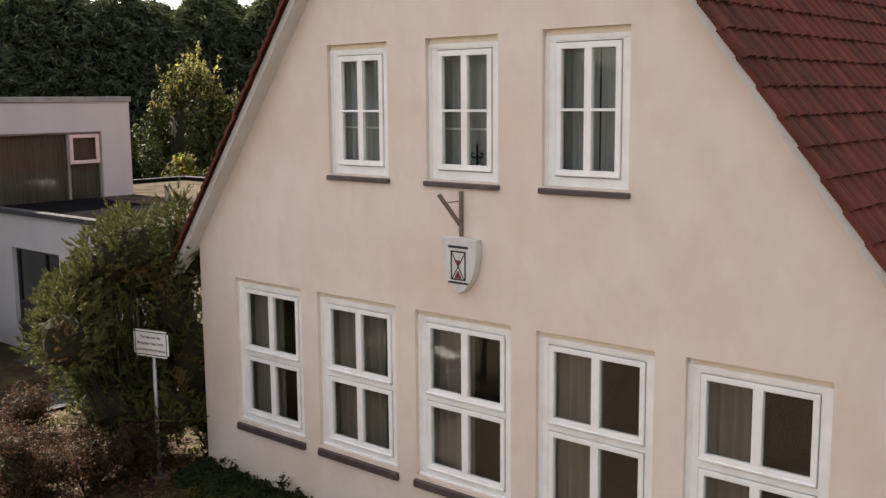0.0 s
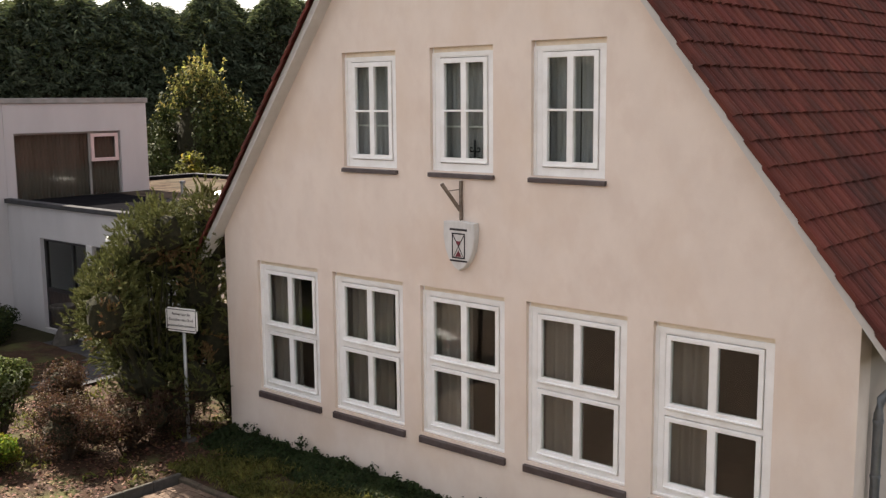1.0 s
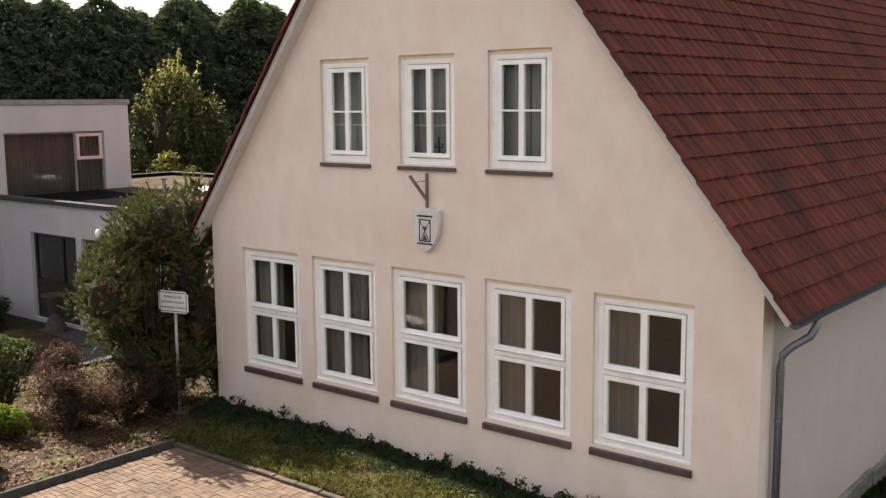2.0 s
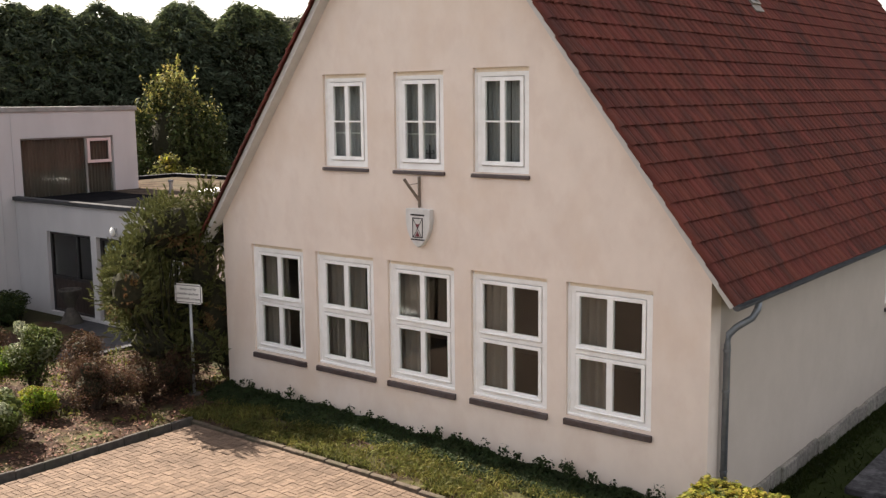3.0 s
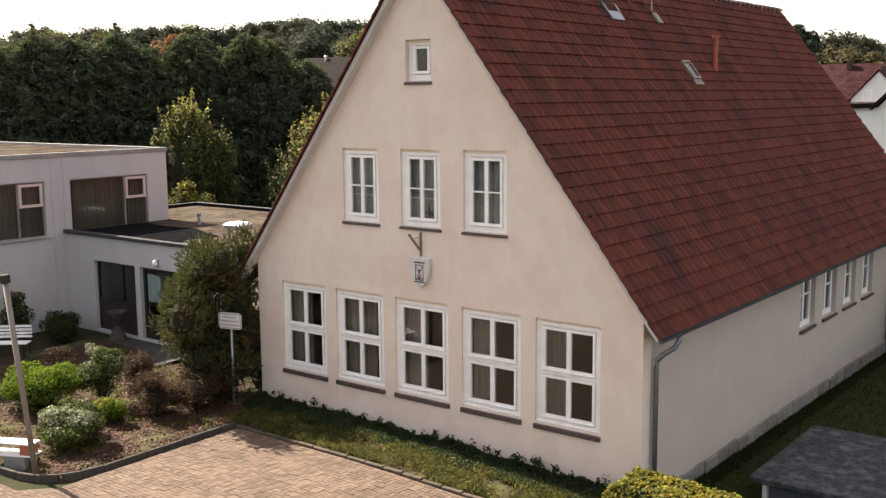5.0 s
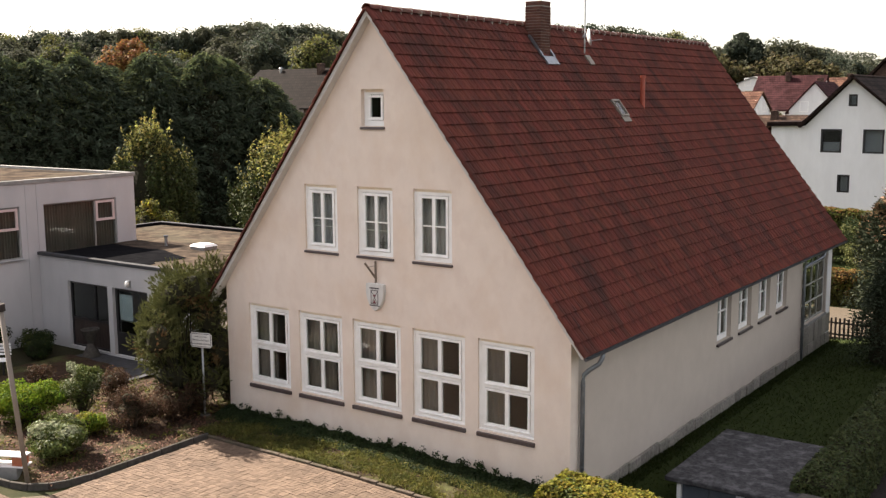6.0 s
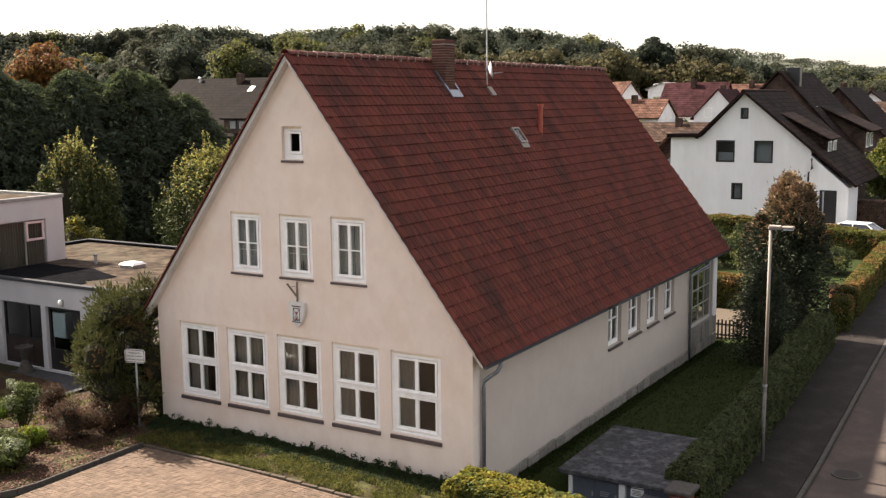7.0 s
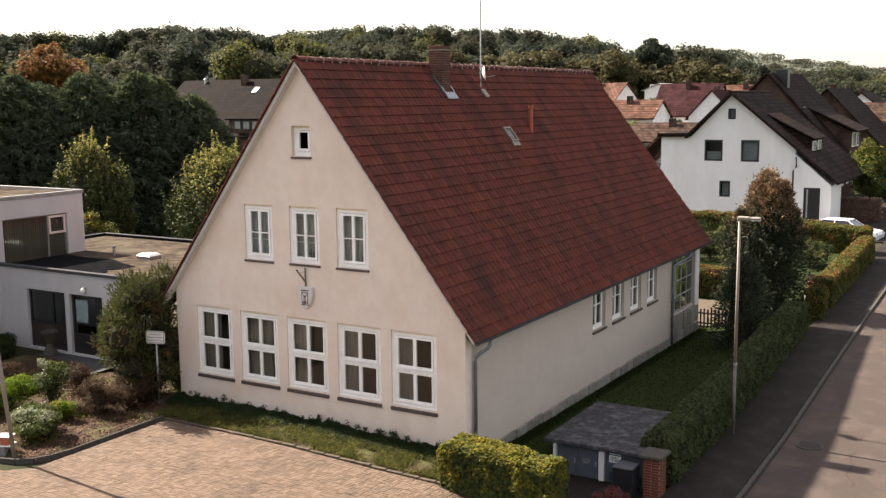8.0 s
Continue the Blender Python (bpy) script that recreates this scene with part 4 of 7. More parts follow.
def lean_out(r):
    """The crown leans out over the bed, all but the boughs behind the sign."""
    x, y, z, rx, ry, rz = r
    side = (x + PINE_X) * 0.62 + (y + PINE_Y) * 0.786
    if side + 1.1 * rx > -1.25 and z - 1.15 * rz < 2.95:
        return r
    k = 0.957
    return (18.3 + (x - 18.3) * k, -13.9 + (y + 13.9) * k, 6.5 + (z - 6.5) * k, rx * 0.95, ry * 0.95, rz * 0.95)


PINE = [lean_out(r) for r in PINE]
pine = tagged(anchor("mountain_pine", PINE_X, PINE_Y, PINE_Z), "bushy olive green mountain pine with browning tips", "tree")
# limbs take the inner-shade colour too, so they sink into the crown
limbs("limb", (0.4, -0.2, -0.1), [(r[0], r[1], r[2]) for r in PINE] + [(r[0] * 1.05, r[1], r[2] + 0.3) for r in PINE], 0.03, pine).data.materials[0] = TWIG_SHADE
hearts(PINE, 0.62, pine)
pts, out = shoots(PINE, 7000, 26)
tone = np.array([noise.noise(Vector(q) * 1.4) for q in pts]) + 0.2 * pts[:, 0] / 1.5 + rng.normal(0, 0.08, len(pts))
cut = np.quantile(tone, 0.955)
needle_mesh("needles", pts[tone <= cut], out[tone <= cut], 0.07, LEAF_PINE, pine, 0.13)
needle_mesh("needles", pts[tone > cut], out[tone > cut], 0.07, LEAF_PINE_BROWN, pine, 0.13)

DRY = "half-bare brown shrub with small dry leaves"
bush("dry_shrub", DRY, "shrub", -0.95, -2.55, [(0, 0, 0.5, 0.75, 0.7, 0.58), (-0.5, 0.3, 0.5, 0.5, 0.5, 0.5), (0.4, 0.3, 0.55, 0.5, 0.45, 0.5), (0.1, -0.1, 0.85, 0.4, 0.4, 0.35)], 9000, 0.045, LEAF_RUST, group="dry shrubs in the bed", shell=0.7)
bush("dry_shrub", DRY, "shrub", -0.75, -1.65, [(0, 0, 0.45, 0.6, 0.55, 0.55), (0.5, 0.3, 0.6, 0.4, 0.4, 0.5), (0.3, 0.9, 0.5, 0.6, 0.5, 0.6)], 8500, 0.045, LEAF_RUST, group="dry shrubs in the bed", shell=0.7)
bush("dry_shrub", DRY, "shrub", -3.4, -1.2, [(0, 0, 0.5, 0.6, 0.55, 0.6)], 3800, 0.055, LEAF_RUST, group="dry shrubs in the bed", shell=0.7)
bush("undergrowth", "dark tangled undergrowth between the pine and the wall", "shrub", -0.75, 0.55, [(0, 0, 0.55, 0.65, 0.7, 0.6), (0.25, 0.5, 1.1, 0.45, 0.6, 0.8), (-0.6, 0.4, 0.6, 0.5, 0.5, 0.6)], 8000, 0.06, LEAF_IVY, LEAF_RUST, 0.3, shell=0.7)
bush("dry_shrub", DRY, "shrub", -5.2, -2.4, [(0, 0, 0.5, 0.6, 0.5, 0.45)], 3500, 0.055, LEAF_RUST, group="dry shrubs in the bed", shell=0.7)
bush("green_shrub", "dense bright green rounded shrub", "shrub", -3.5, -3.85, [(0, 0, 0.55, 1.0, 0.95, 0.6), (-0.5, -0.2, 0.6, 0.6, 0.6, 0.5), (0.4, 0.3, 0.7, 0.5, 0.5, 0.4)], 15000, 0.07, LEAF_GREEN)
bush("rose_shrub", "tall rose-like shrub with pale tips", "shrub", -2.65, -2.8, [(0, 0, 0.75, 0.6, 0.55, 0.6), (0.15, 0.1, 1.1, 0.45, 0.4, 0.4), (-0.35, 0, 1.35, 0.2, 0.2, 0.22)], 8000, 0.07, LEAF_HEDGE, LEAF_PALE, 0.2, shell=0.6)
bush("variegated_shrub", "low spreading shrub with white-edged leaves", "shrub", -0.75, -4.9, [(0, 0, 0.45, 0.85, 0.75, 0.45), (-0.55, 0.4, 0.45, 0.5, 0.5, 0.4), (0.3, 0.3, 0.5, 0.4, 0.4, 0.35)], 11000, 0.085, LEAF_HEDGE, LEAF_PALE, 0.38)
bush("yellow_shrub", "small shrub with yellowing leaves in the bed", "shrub", -1.3, -3.5, [(0, 0, 0.35, 0.42, 0.4, 0.32), (-0.45, 0.1, 0.3, 0.35, 0.3, 0.28)], 4200, 0.06, LEAF_GREEN, LEAF_YELLOW, 0.6)

# LEAF_YELLOW crowds towards the top and paints the sun that falls there
hedge("box_hedge", "clipped yellow-green hedge beside the parking, sun coloured into its top", 10.75, 13.75, -1.95, -0.8, 1.2, 19000, 0.085, LEAF_HEDGE, LEAF_YELLOW, 0.5, base=lambda x, y: -0.3 - 0.12 * step(11, 13.7, x))
hedge("street_hedge", "long clipped dark green hedge along the pavement", 14.35, 15.3, 2.6, 19.8, 1.35, 42000, 0.085, LEAF_STREET, None)
# dark conifer belt behind the neighbouring block
def cypress(name, label, x, y, z, height, width, count, size, mat, group="", top=None, blunt=2.4, share=0.25, leaders=(), spire=0.0):
    """A dense dark conifer with feathery drooping sprays over an added core in the colour of inner shade."""
    root = tagged(anchor(name, x, y, z), label, "tree", group)
    part("trunk", tube(bmesh.new(), [(0, 0, -0.2), (0, 0, height * 0.9)], 0.016 * height, 7, taper=0.1), BARK, root)
    bm = bmesh.new()
    rings = []
    for k in range(7):
        f = 0.03 + 0.13 * k
        rings.append([bm.verts.new((0.31 * width * (1 - f ** blunt) ** 0.8 * random.uniform(0.8, 1.1) * math.cos(t), 0.31 * width * (1 - f ** blunt) ** 0.8 * random.uniform(0.8, 1.1) * math.sin(t), f * height))
                      for t in (2 * math.pi * j / 9 for j in range(9))])
    for p, q in zip(rings, rings[1:]):
        for j in range(9):
            bm.faces.new((p[j], p[(j + 1) % 9], q[(j + 1) % 9], q[j]))
    bm.faces.new(rings[-1])
    part("heartwood", bm, TWIG_SHADE, root)
    fans = 1 if leaders else 14
    m = count // fans
    f = rng.random(m) ** 0.7
    a = rng.random(m) * 2 * math.pi
    band = np.floor(f * 14 + np.sin(a * 3 + x) * 1.3)
    lobes = 1 + 0.24 * np.sin(a * 4 + band * 2.3 + y) + 0.18 * np.sin(a * 9 + band * 1.7 + x)
    r = width * 0.5 * (1 - f ** blunt) ** 0.8 * lobes * (1 - 0.3 * rng.random(m) ** 2)
    pts = np.stack([r * np.cos(a), r * np.sin(a), height * f - 0.16 * r + 0.03 * height * lobes], 1)
    out = np.stack([np.cos(a), np.sin(a), np.where(f > 0.85, 1.0, 0.1)], 1) + rng.normal(0, 0.45 if leaders else 0.2, (m, 3))
    if not leaders:
        # each bough ends in a flat drooping fan of fine sprays, and thin tips stand over the crown
        f, a, band, pts, out = (np.repeat(v, fans, 0) for v in (f, a, band, pts, out))
        m = len(f)
        u, v = rng.random(m) ** 0.7, rng.normal(0, 1, m)
        reach = 0.6 * u
        pts = pts + np.stack([np.cos(a) * reach - np.sin(a) * 0.24 * v * u, np.sin(a) * reach + np.cos(a) * 0.24 * v * u, 0.10 - 0.26 * u ** 2 + rng.normal(0, 0.09, m)], 1)
        out = np.stack([np.cos(a) - np.sin(a) * 0.6 * v, np.sin(a) + np.cos(a) * 0.6 * v, -0.2 + rng.normal(0, 0.5, m)], 1)
        for tip in range(9):
            t, q = rng.random() * 6.283, width * 0.30 * rng.random() ** 0.5 * (tip > 0)
            k, b = rng.random(170), rng.random(170) * 6.283
            foot, long = height * (0.97 - 0.22 * (q / (0.3 * width)) ** 2), rng.uniform(0.25, 0.8) if tip else 0.6 + spire
            wide = ((0.55 + 0.45 * spire * (tip == 0)) * (1 - k) ** 0.8 + 0.03) * rng.random(170)
            pts = np.concatenate([pts, np.stack([q * math.cos(t) + wide * np.cos(b), q * math.sin(t) + wide * np.sin(b), foot - 0.5 + (long + 0.5) * k], 1)])
            out = np.concatenate([out, np.stack([np.cos(b), np.sin(b), np.full(170, 0.35)], 1)])
            f, a, band = np.concatenate([f, np.full(170, 1.0)]), np.concatenate([a, b]), np.concatenate([band, np.floor(k * 9)])
    out /= np.linalg.norm(out, axis=1)[:, None]
    own = np.random.default_rng(5)
    if leaders:
        pts = pts + own.normal(0, 0.18, pts.shape)
    for dx, dy, foot, tip, wide in leaders:
        # side leaders with tips of their own
        m = int(1500 * wide * (tip - foot) / 1.5)
        k, b = own.random(m) ** 0.8, own.random(m) * 2 * math.pi
        q = wide * 0.5 * (1 - k ** 1.8) * (1 + 0.35 * np.sin(b * 3 + np.floor(k * 9) * 2.1)) * (1 - 0.5 * own.random(m) ** 2) + 0.03 + np.abs(own.normal(0, 0.09, m))
        pts = np.concatenate([pts, np.stack([dx + q * np.cos(b), dy + q * np.sin(b), foot + (tip - foot) * k], 1)])
        d = np.stack([np.cos(b), np.sin(b), np.full(m, 0.7)], 1) + own.normal(0, 0.45, (m, 3))
        out = np.concatenate([out, d / np.linalg.norm(d, axis=1)[:, None]])
        f, a, band = np.concatenate([f, (foot + (tip - foot) * k) / height]), np.concatenate([a, b]), np.concatenate([band, np.floor(k * 9)])
    if top:
        c = f + rng.normal(0, 0.12, len(f)) + 0.12 * np.sin(a * 3 + band)
        cut = np.quantile(c, 1 - share)
        needle_mesh("crown", pts[c > cut], out[c > cut], size, top, root, 0.2 if leaders else 0.15)
        pts, out = pts[c <= cut], out[c <= cut]
    needle_mesh("crown", pts, out, size, mat, root, 0.2 if leaders else 0.15)


cypress("street_conifer", "broad dark conifer with a ragged browning top", 12.7, 23.2, -0.45, 6.15, 3.4, 26000, 0.17, LEAF_CONIFER, top=LEAF_TWIGGY, share=0.36, blunt=1.7,
        leaders=((-0.1, -0.2, 4.4, 6.4, 1.0), (0.8, -0.3, 4.0, 6.2, 1.0), (-1.05, -0.4, 3.2, 4.9, 0.9), (0.4, -0.7, 4.2, 6.3, 1.0), (-1.6, 0.1, 2.6, 4.4, 0.7), (1.15, 0.2, 3.0, 4.9, 0.8), (-0.7, 0.6, 4.0, 6.0, 0.8)))
cypress("dark_conifer", "dense blackish green conifer on the shaded lawn", 13.25, 17.4, ground_z(13.25, 17.4) - 0.05, 3.3, 2.1, 9000, 0.13, LEAF_CONIFER, top=LEAF_CONIFER, share=0.2, blunt=2.0,
        leaders=((0.2, 0.1, 2.2, 3.5, 0.7), (-0.3, 0.2, 1.8, 3.1, 0.7)))
for i in range(40):
    f = i / 41
    cypress("cypress", "tall dark cypress in a dense row", -40.5 + 13 * f + random.uniform(-1.6, 0.8), -6 + 38 * f + random.uniform(-0.4, 0.4), 0.3,
            10.15 + random.uniform(-0.5, 0.5) - 1.6 * step(0.88, 0.95, f), random.uniform(5.4, 7.4), 15000, 0.34, LEAF_DARK, "cypresses in a row", top=LEAF_DARK_TIP, share=0.16, blunt=3.0, spire=(1.0 if i % 5 == 2 else 0.0))
tree("garden_tree", "small tree with yellowing leaves, its sunlit top coloured paler", -22.8, 16.1, 6.4, 4.7, 14000, 0.18, LEAF_YARD, mat2=LEAF_TOP_SUN, share=0.15, heart=0.24, z=0.4, clumps=60, tall=1.8, peak=0.9, lump=0.66, shoots=46)
tree("garden_tree", "slender tree with green and yellow leaves, its sunlit top coloured paler", -16.5, 19.8, 6.0, 5.8, 15000, 0.18, LEAF_YARD, mat2=LEAF_TOP_SUN, share=0.26, heart=0.24, z=0.4, clumps=60, tall=1.9, peak=0.8, lump=0.66, shoots=46)
bush("garden_shrub", "yellow-leaved climbing shrub behind the flat roof", "shrub", -19.4, 13.0, [(0, 0, 2.3, 1.3, 0.6, 1.0), (0.9, 0.4, 2.2, 0.8, 0.5, 0.8), (0.1, 0, 3.05, 0.7, 0.5, 0.5)], 1900, 0.15, LEAF_GARDEN, LEAF_YELLOW, 0.4, shell=0.8)

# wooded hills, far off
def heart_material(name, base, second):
    """The shaded mass of a distant crown, its shade put into the colour: leafy relief at a large scale."""
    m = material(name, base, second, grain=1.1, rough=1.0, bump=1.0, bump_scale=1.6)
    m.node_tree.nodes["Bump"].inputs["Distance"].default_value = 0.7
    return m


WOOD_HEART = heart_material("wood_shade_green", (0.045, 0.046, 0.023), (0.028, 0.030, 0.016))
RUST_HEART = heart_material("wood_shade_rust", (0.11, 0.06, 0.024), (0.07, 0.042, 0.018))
woods = tagged(anchor("woodland"), "distant mixed woodland in early autumn colours", "woodland", kind="stuff")
kinds = {"olive": [], "green": [], "rust": [], "yellow": [], "bronze": [], "far": []}


SKYLINE = ((4, 11.5), (8, 12.5), (10.2, 13.4), (13.8, 14.7), (15.2, 16.2), (16.8, 18.8), (18, 18.0), (19.5, 18.4), (20.4, 17.8), (22.2, 20.0), (24, 21.7), (26.2, 22.8), (27.7, 23.4), (30.2, 23.7), (33.6, 23.7), (38.2, 23.3), (40.3, 21.8),
           (42.1, 24.2), (43.4, 23.8), (45.7, 24.8), (46.7, 22.5), (51, 22.8), (54, 22.2), (64, 21.3))


def skyline(a):
    """Height of the treetops by the way one looks, in degrees."""
    return 1.5 + float(np.interp(a, [p[0] for p in SKYLINE], [p[1] for p in SKYLINE]))


def far_top(deg):
    return 33.0 + 2.2 * (min(deg, 16.0) - 7.5) - 3.0 * max(0.0, deg - 17.0)


for i in range(260):
    # the first trees stand in a close row along the crest
    deg = 4 + 0.51 * i + random.uniform(-0.2, 0.2) if i < 110 else random.uniform(4, 60)
    a, back = radians(deg), random.uniform(0.9, 1.0) if i < 110 else random.random() ** 0.8
    d = 165 + 60 * back
    h = random.uniform(10, 14)
    top = 9.3 + (skyline(deg) - 9.3) * d / 225 - 7.0 * (1 - back) ** 1.3 + random.uniform(-1.0 if i < 110 else -1.7, 0.7)
    kind = random.choices(["olive", "green", "rust", "yellow"], [7, 6, 0, 1.2])[0]
    kinds[kind].append((23 - d * math.sin(a), -22 + d * math.cos(a), top - h, h))
# single trees that stand before the wood
for deg, d, top, h, kind in ((51.6, 150, 17.5, 9.5, "rust"), (50.5, 153, 15.4, 7, "rust"), (19.3, 152, 17.6, 6, "green"), (17.3, 156, 17.0, 11, "olive"), (16.3, 160, 16.4, 10, "olive"), (47.3, 150, 14.6, 9, "olive"), (41.6, 140, 17.2, 12, "yellow"), (40.3, 142, 16.0, 10, "olive"), (38.4, 150, 18.4, 13, "yellow"),
                             (37.0, 150, 17.5, 12, "olive"), (22.0, 150, 14.5, 8, "green"), (24.5, 150, 15.0, 9, "green"), (27.0, 150, 15.5, 9, "olive"), (29.5, 150, 16.0, 9, "green")):
    a = radians(deg)
    kinds[kind].append((23 - d * math.sin(a), -22 + d * math.cos(a), top - h, h))
# a row of round-headed trees along the foot of the wood
for deg, top in ((30.4, 16.3), (28.4, 15.7), (26.9, 16.1), (25.1, 16.5), (23.2, 15.1), (21.5, 15.8), (20.1, 14.6), (18.9, 14.2), (17.8, 14.5), (16.8, 14.4), (15.6, 13.8)):
    a, d = radians(deg), random.uniform(146, 152)
    kinds["bronze"].append((23 - d * math.sin(a), -22 + d * math.cos(a), top - 8.5, 8.5))
for i in range(330):
    deg = random.uniform(2, 22)
    a, back = radians(deg), random.random()
    d = 600 + 320 * back
    h = random.uniform(12, 17)
    kinds["far"].append((23 - d * math.sin(a), -22 + d * math.cos(a), 12 + (far_top(deg) - 12) * back - h + random.uniform(-1.5, 0.5), h))
cores = {k: [] for k in kinds}
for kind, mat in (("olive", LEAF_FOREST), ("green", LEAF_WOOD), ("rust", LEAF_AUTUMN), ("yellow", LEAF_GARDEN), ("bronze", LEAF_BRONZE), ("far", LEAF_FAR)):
    pts, out = [], []
    for x, y, z, h in kinds[kind]:
        far = kind == "far"
        for k in range(3 if far else 13):
            r = h * random.uniform(0.10, 0.19) if k else h * 0.27
            t, e = random.uniform(0, 6.283), random.uniform(0.0, 1.0)
            w = h * (0.34 * (1 - e ** 2.2) ** 0.5 + 0.03) * random.uniform(0.75, 1.1)
            if far:
                r = h * random.uniform(0.2, 0.33)
                c = (x + random.uniform(-0.3, 0.3) * h, y + random.uniform(-0.3, 0.3) * h, z + h - r)
            elif k == 0:
                c = (x, y, z + h * 0.70)
            else:
                c = (x + w * math.cos(t), y + w * math.sin(t), z + h * (0.45 + 0.5 * e) - 0.5 * r)
            p, q = ball_points(110 if far else 270 if k else 340, c, (r * (2 if far else 1), r * (2 if far else 1), r * 0.95), 0.16, 0.45)
            q = q + np.array((0, 0, 0.25))
            pts.append(p)
            out.append(q)
            if not far:
                cores[kind].append((c, r * 0.66))
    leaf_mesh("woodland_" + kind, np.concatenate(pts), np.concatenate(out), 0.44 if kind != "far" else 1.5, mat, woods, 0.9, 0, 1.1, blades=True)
bm = bmesh.new()
bmesh.ops.create_icosphere(bm, subdivisions=1, radius=1.0)
bm.verts.index_update()
ico_v = np.array([v.co for v in bm.verts])
ico_f = np.array([[v.index for v in f.verts] for f in bm.faces])
bm.free()


def lumpy(seed):
    """How far a crown bulges, by the way out of it."""
    return np.array([[1 + 0.22 * noise.noise(Vector(v * 1.7 + seed)) + 0.12 * noise.noise(Vector(v * 4.5 + seed))] for v in ico_v])


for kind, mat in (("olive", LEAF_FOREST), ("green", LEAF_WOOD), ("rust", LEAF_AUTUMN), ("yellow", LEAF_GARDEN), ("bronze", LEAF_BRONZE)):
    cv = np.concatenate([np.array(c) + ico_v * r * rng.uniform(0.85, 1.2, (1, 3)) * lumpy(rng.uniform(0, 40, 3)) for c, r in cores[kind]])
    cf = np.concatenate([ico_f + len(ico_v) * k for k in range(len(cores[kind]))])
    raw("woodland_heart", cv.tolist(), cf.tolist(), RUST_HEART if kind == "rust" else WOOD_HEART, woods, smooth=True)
# a tree belt on the far side of the parking, seen only in the panes
pts, out = [], []
for i in range(70):
    h = random.uniform(6, 9)
    p, q = ball_points(330, (-70 + 1.9 * i, -46 + random.uniform(-4, 4), h * 0.5), (3.2, 3.2, h * 0.52), 0.3, 0.4)
    pts.append(p)
    out.append(q)
tagged(leaf_mesh("tree_belt", np.concatenate(pts), np.concatenate(out), 1.3, LEAF_WOOD, None, 0.8), "belt of dark green trees beyond the parking", "trees", kind="stuff")
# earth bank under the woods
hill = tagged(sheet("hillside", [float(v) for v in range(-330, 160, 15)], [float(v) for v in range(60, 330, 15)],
                    lambda x, y: -3 + (skyline(math.degrees(math.atan2(23 - x, y + 22))) - 9.0) * step(150, 225, math.hypot(x - 23, y + 22)), TWIG_SHADE), "dark wooded slope far behind the village", "hillside", kind="structure")


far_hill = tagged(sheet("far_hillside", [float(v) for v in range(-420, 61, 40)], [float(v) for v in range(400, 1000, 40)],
             lambda x, y: 2 + (far_top(math.degrees(math.atan2(23 - x, y + 22))) - 8) * step(560, 930, math.hypot(x - 23, y + 22)), FAR_SLOPE), "far wooded hillside with haze put into its colour", "hillside", kind="structure")


for ob in (woods, hill, far_hill):
    ob.scale = (1.8, 1.8, 1.8)
    ob.location = (-18.4, 17.6, -7.5)

# ---- neighbouring buildings ----
def gable_house(name, label, x, y, turn, w, l, base, eave, ridge, wall_mat, roof_mat, over=0.4):
    """A gabled house: the gable faces its own -y at the origin, the ridge runs back."""
    root = tagged(anchor(name, x, y, base, turn), label, "house")
    part("wall", plate([(-w / 2, -1), (w / 2, -1), (w / 2, eave), (0, ridge - 0.1), (-w / 2, eave)], [], l), wall_mat, root)
    for s in (1, -1):
        k = (ridge - eave) / (w / 2)
        bm = bmesh.new()
        ring = [(0, ridge + 0.12), (s * (w / 2 + over), eave - over * k + 0.12), (s * (w / 2 + over), eave - over * k - 0.03), (0, ridge - 0.03)]
        f = [bm.verts.new((px, -0.25, pz)) for px, pz in ring]
        g = [bm.verts.new((px, l + 0.25, pz)) for px, pz in ring]
        bm.faces.new(f)
        bm.faces.new(g[::-1])
        for i in range(4):
            bm.faces.new((f[i], g[i], g[(i + 1) % 4], f[(i + 1) % 4]))
        part("roof", bm, roof_mat, root)
    return root


TILE_BROWN = rows_material("roof_tile_brown", (0.034, 0.022, 0.018), (0.018, 0.012, 0.011))
TILE_DARK = rows_material("roof_tile_dark_brown", (0.0135, 0.0092, 0.008), (0.0078, 0.0058, 0.0052))
TILE_FAR_RED = rows_material("roof_tile_far_red", (0.1275, 0.068, 0.0493), (0.08925, 0.0459, 0.034))
PURPLE_TILE = rows_material("roof_tile_plum", (0.05525, 0.0221, 0.0234), (0.04225, 0.01755, 0.0195))
BUFF_TILE = rows_material("roof_tile_mixed", (0.0845, 0.05525, 0.04225), (0.039, 0.0247, 0.0195))
BROWN_BRICK = rows_material("brown_brick", (0.15, 0.10, 0.08), (0.11, 0.075, 0.06), row=0.08, column=0.25)
DARK_ROOM = material("dark_interior", (0.05, 0.045, 0.04), rough=0.9, bump=0)
BROWN_DRAPE = material("brown_drape", (0.19, 0.155, 0.135), (0.14, 0.115, 0.10), grain=4, rough=0.95, bump=0.1, streak=0.05)
BLUE_GREY_STEEL = material("blue_grey_steel_door", (0.085, 0.10, 0.12), (0.07, 0.082, 0.10), grain=5, rough=0.5, bump=0.05)
PINK_FRAME = material("pinkish_white_frame", (0.66, 0.52, 0.50), (0.60, 0.47, 0.46), grain=5, rough=0.5, bump=0.05)
BLACK_PLASTIC = material("black_plastic", (0.018, 0.019, 0.021), (0.013, 0.014, 0.016), rough=0.45, bump=0.05)
PAPER = material("notice_paper", (0.55, 0.62, 0.66), (0.48, 0.55, 0.60), grain=6, rough=0.8, bump=0)
TERRACOTTA = material("terracotta", (0.42, 0.15, 0.08), (0.34, 0.12, 0.07), grain=8, rough=0.85, bump=0.2)
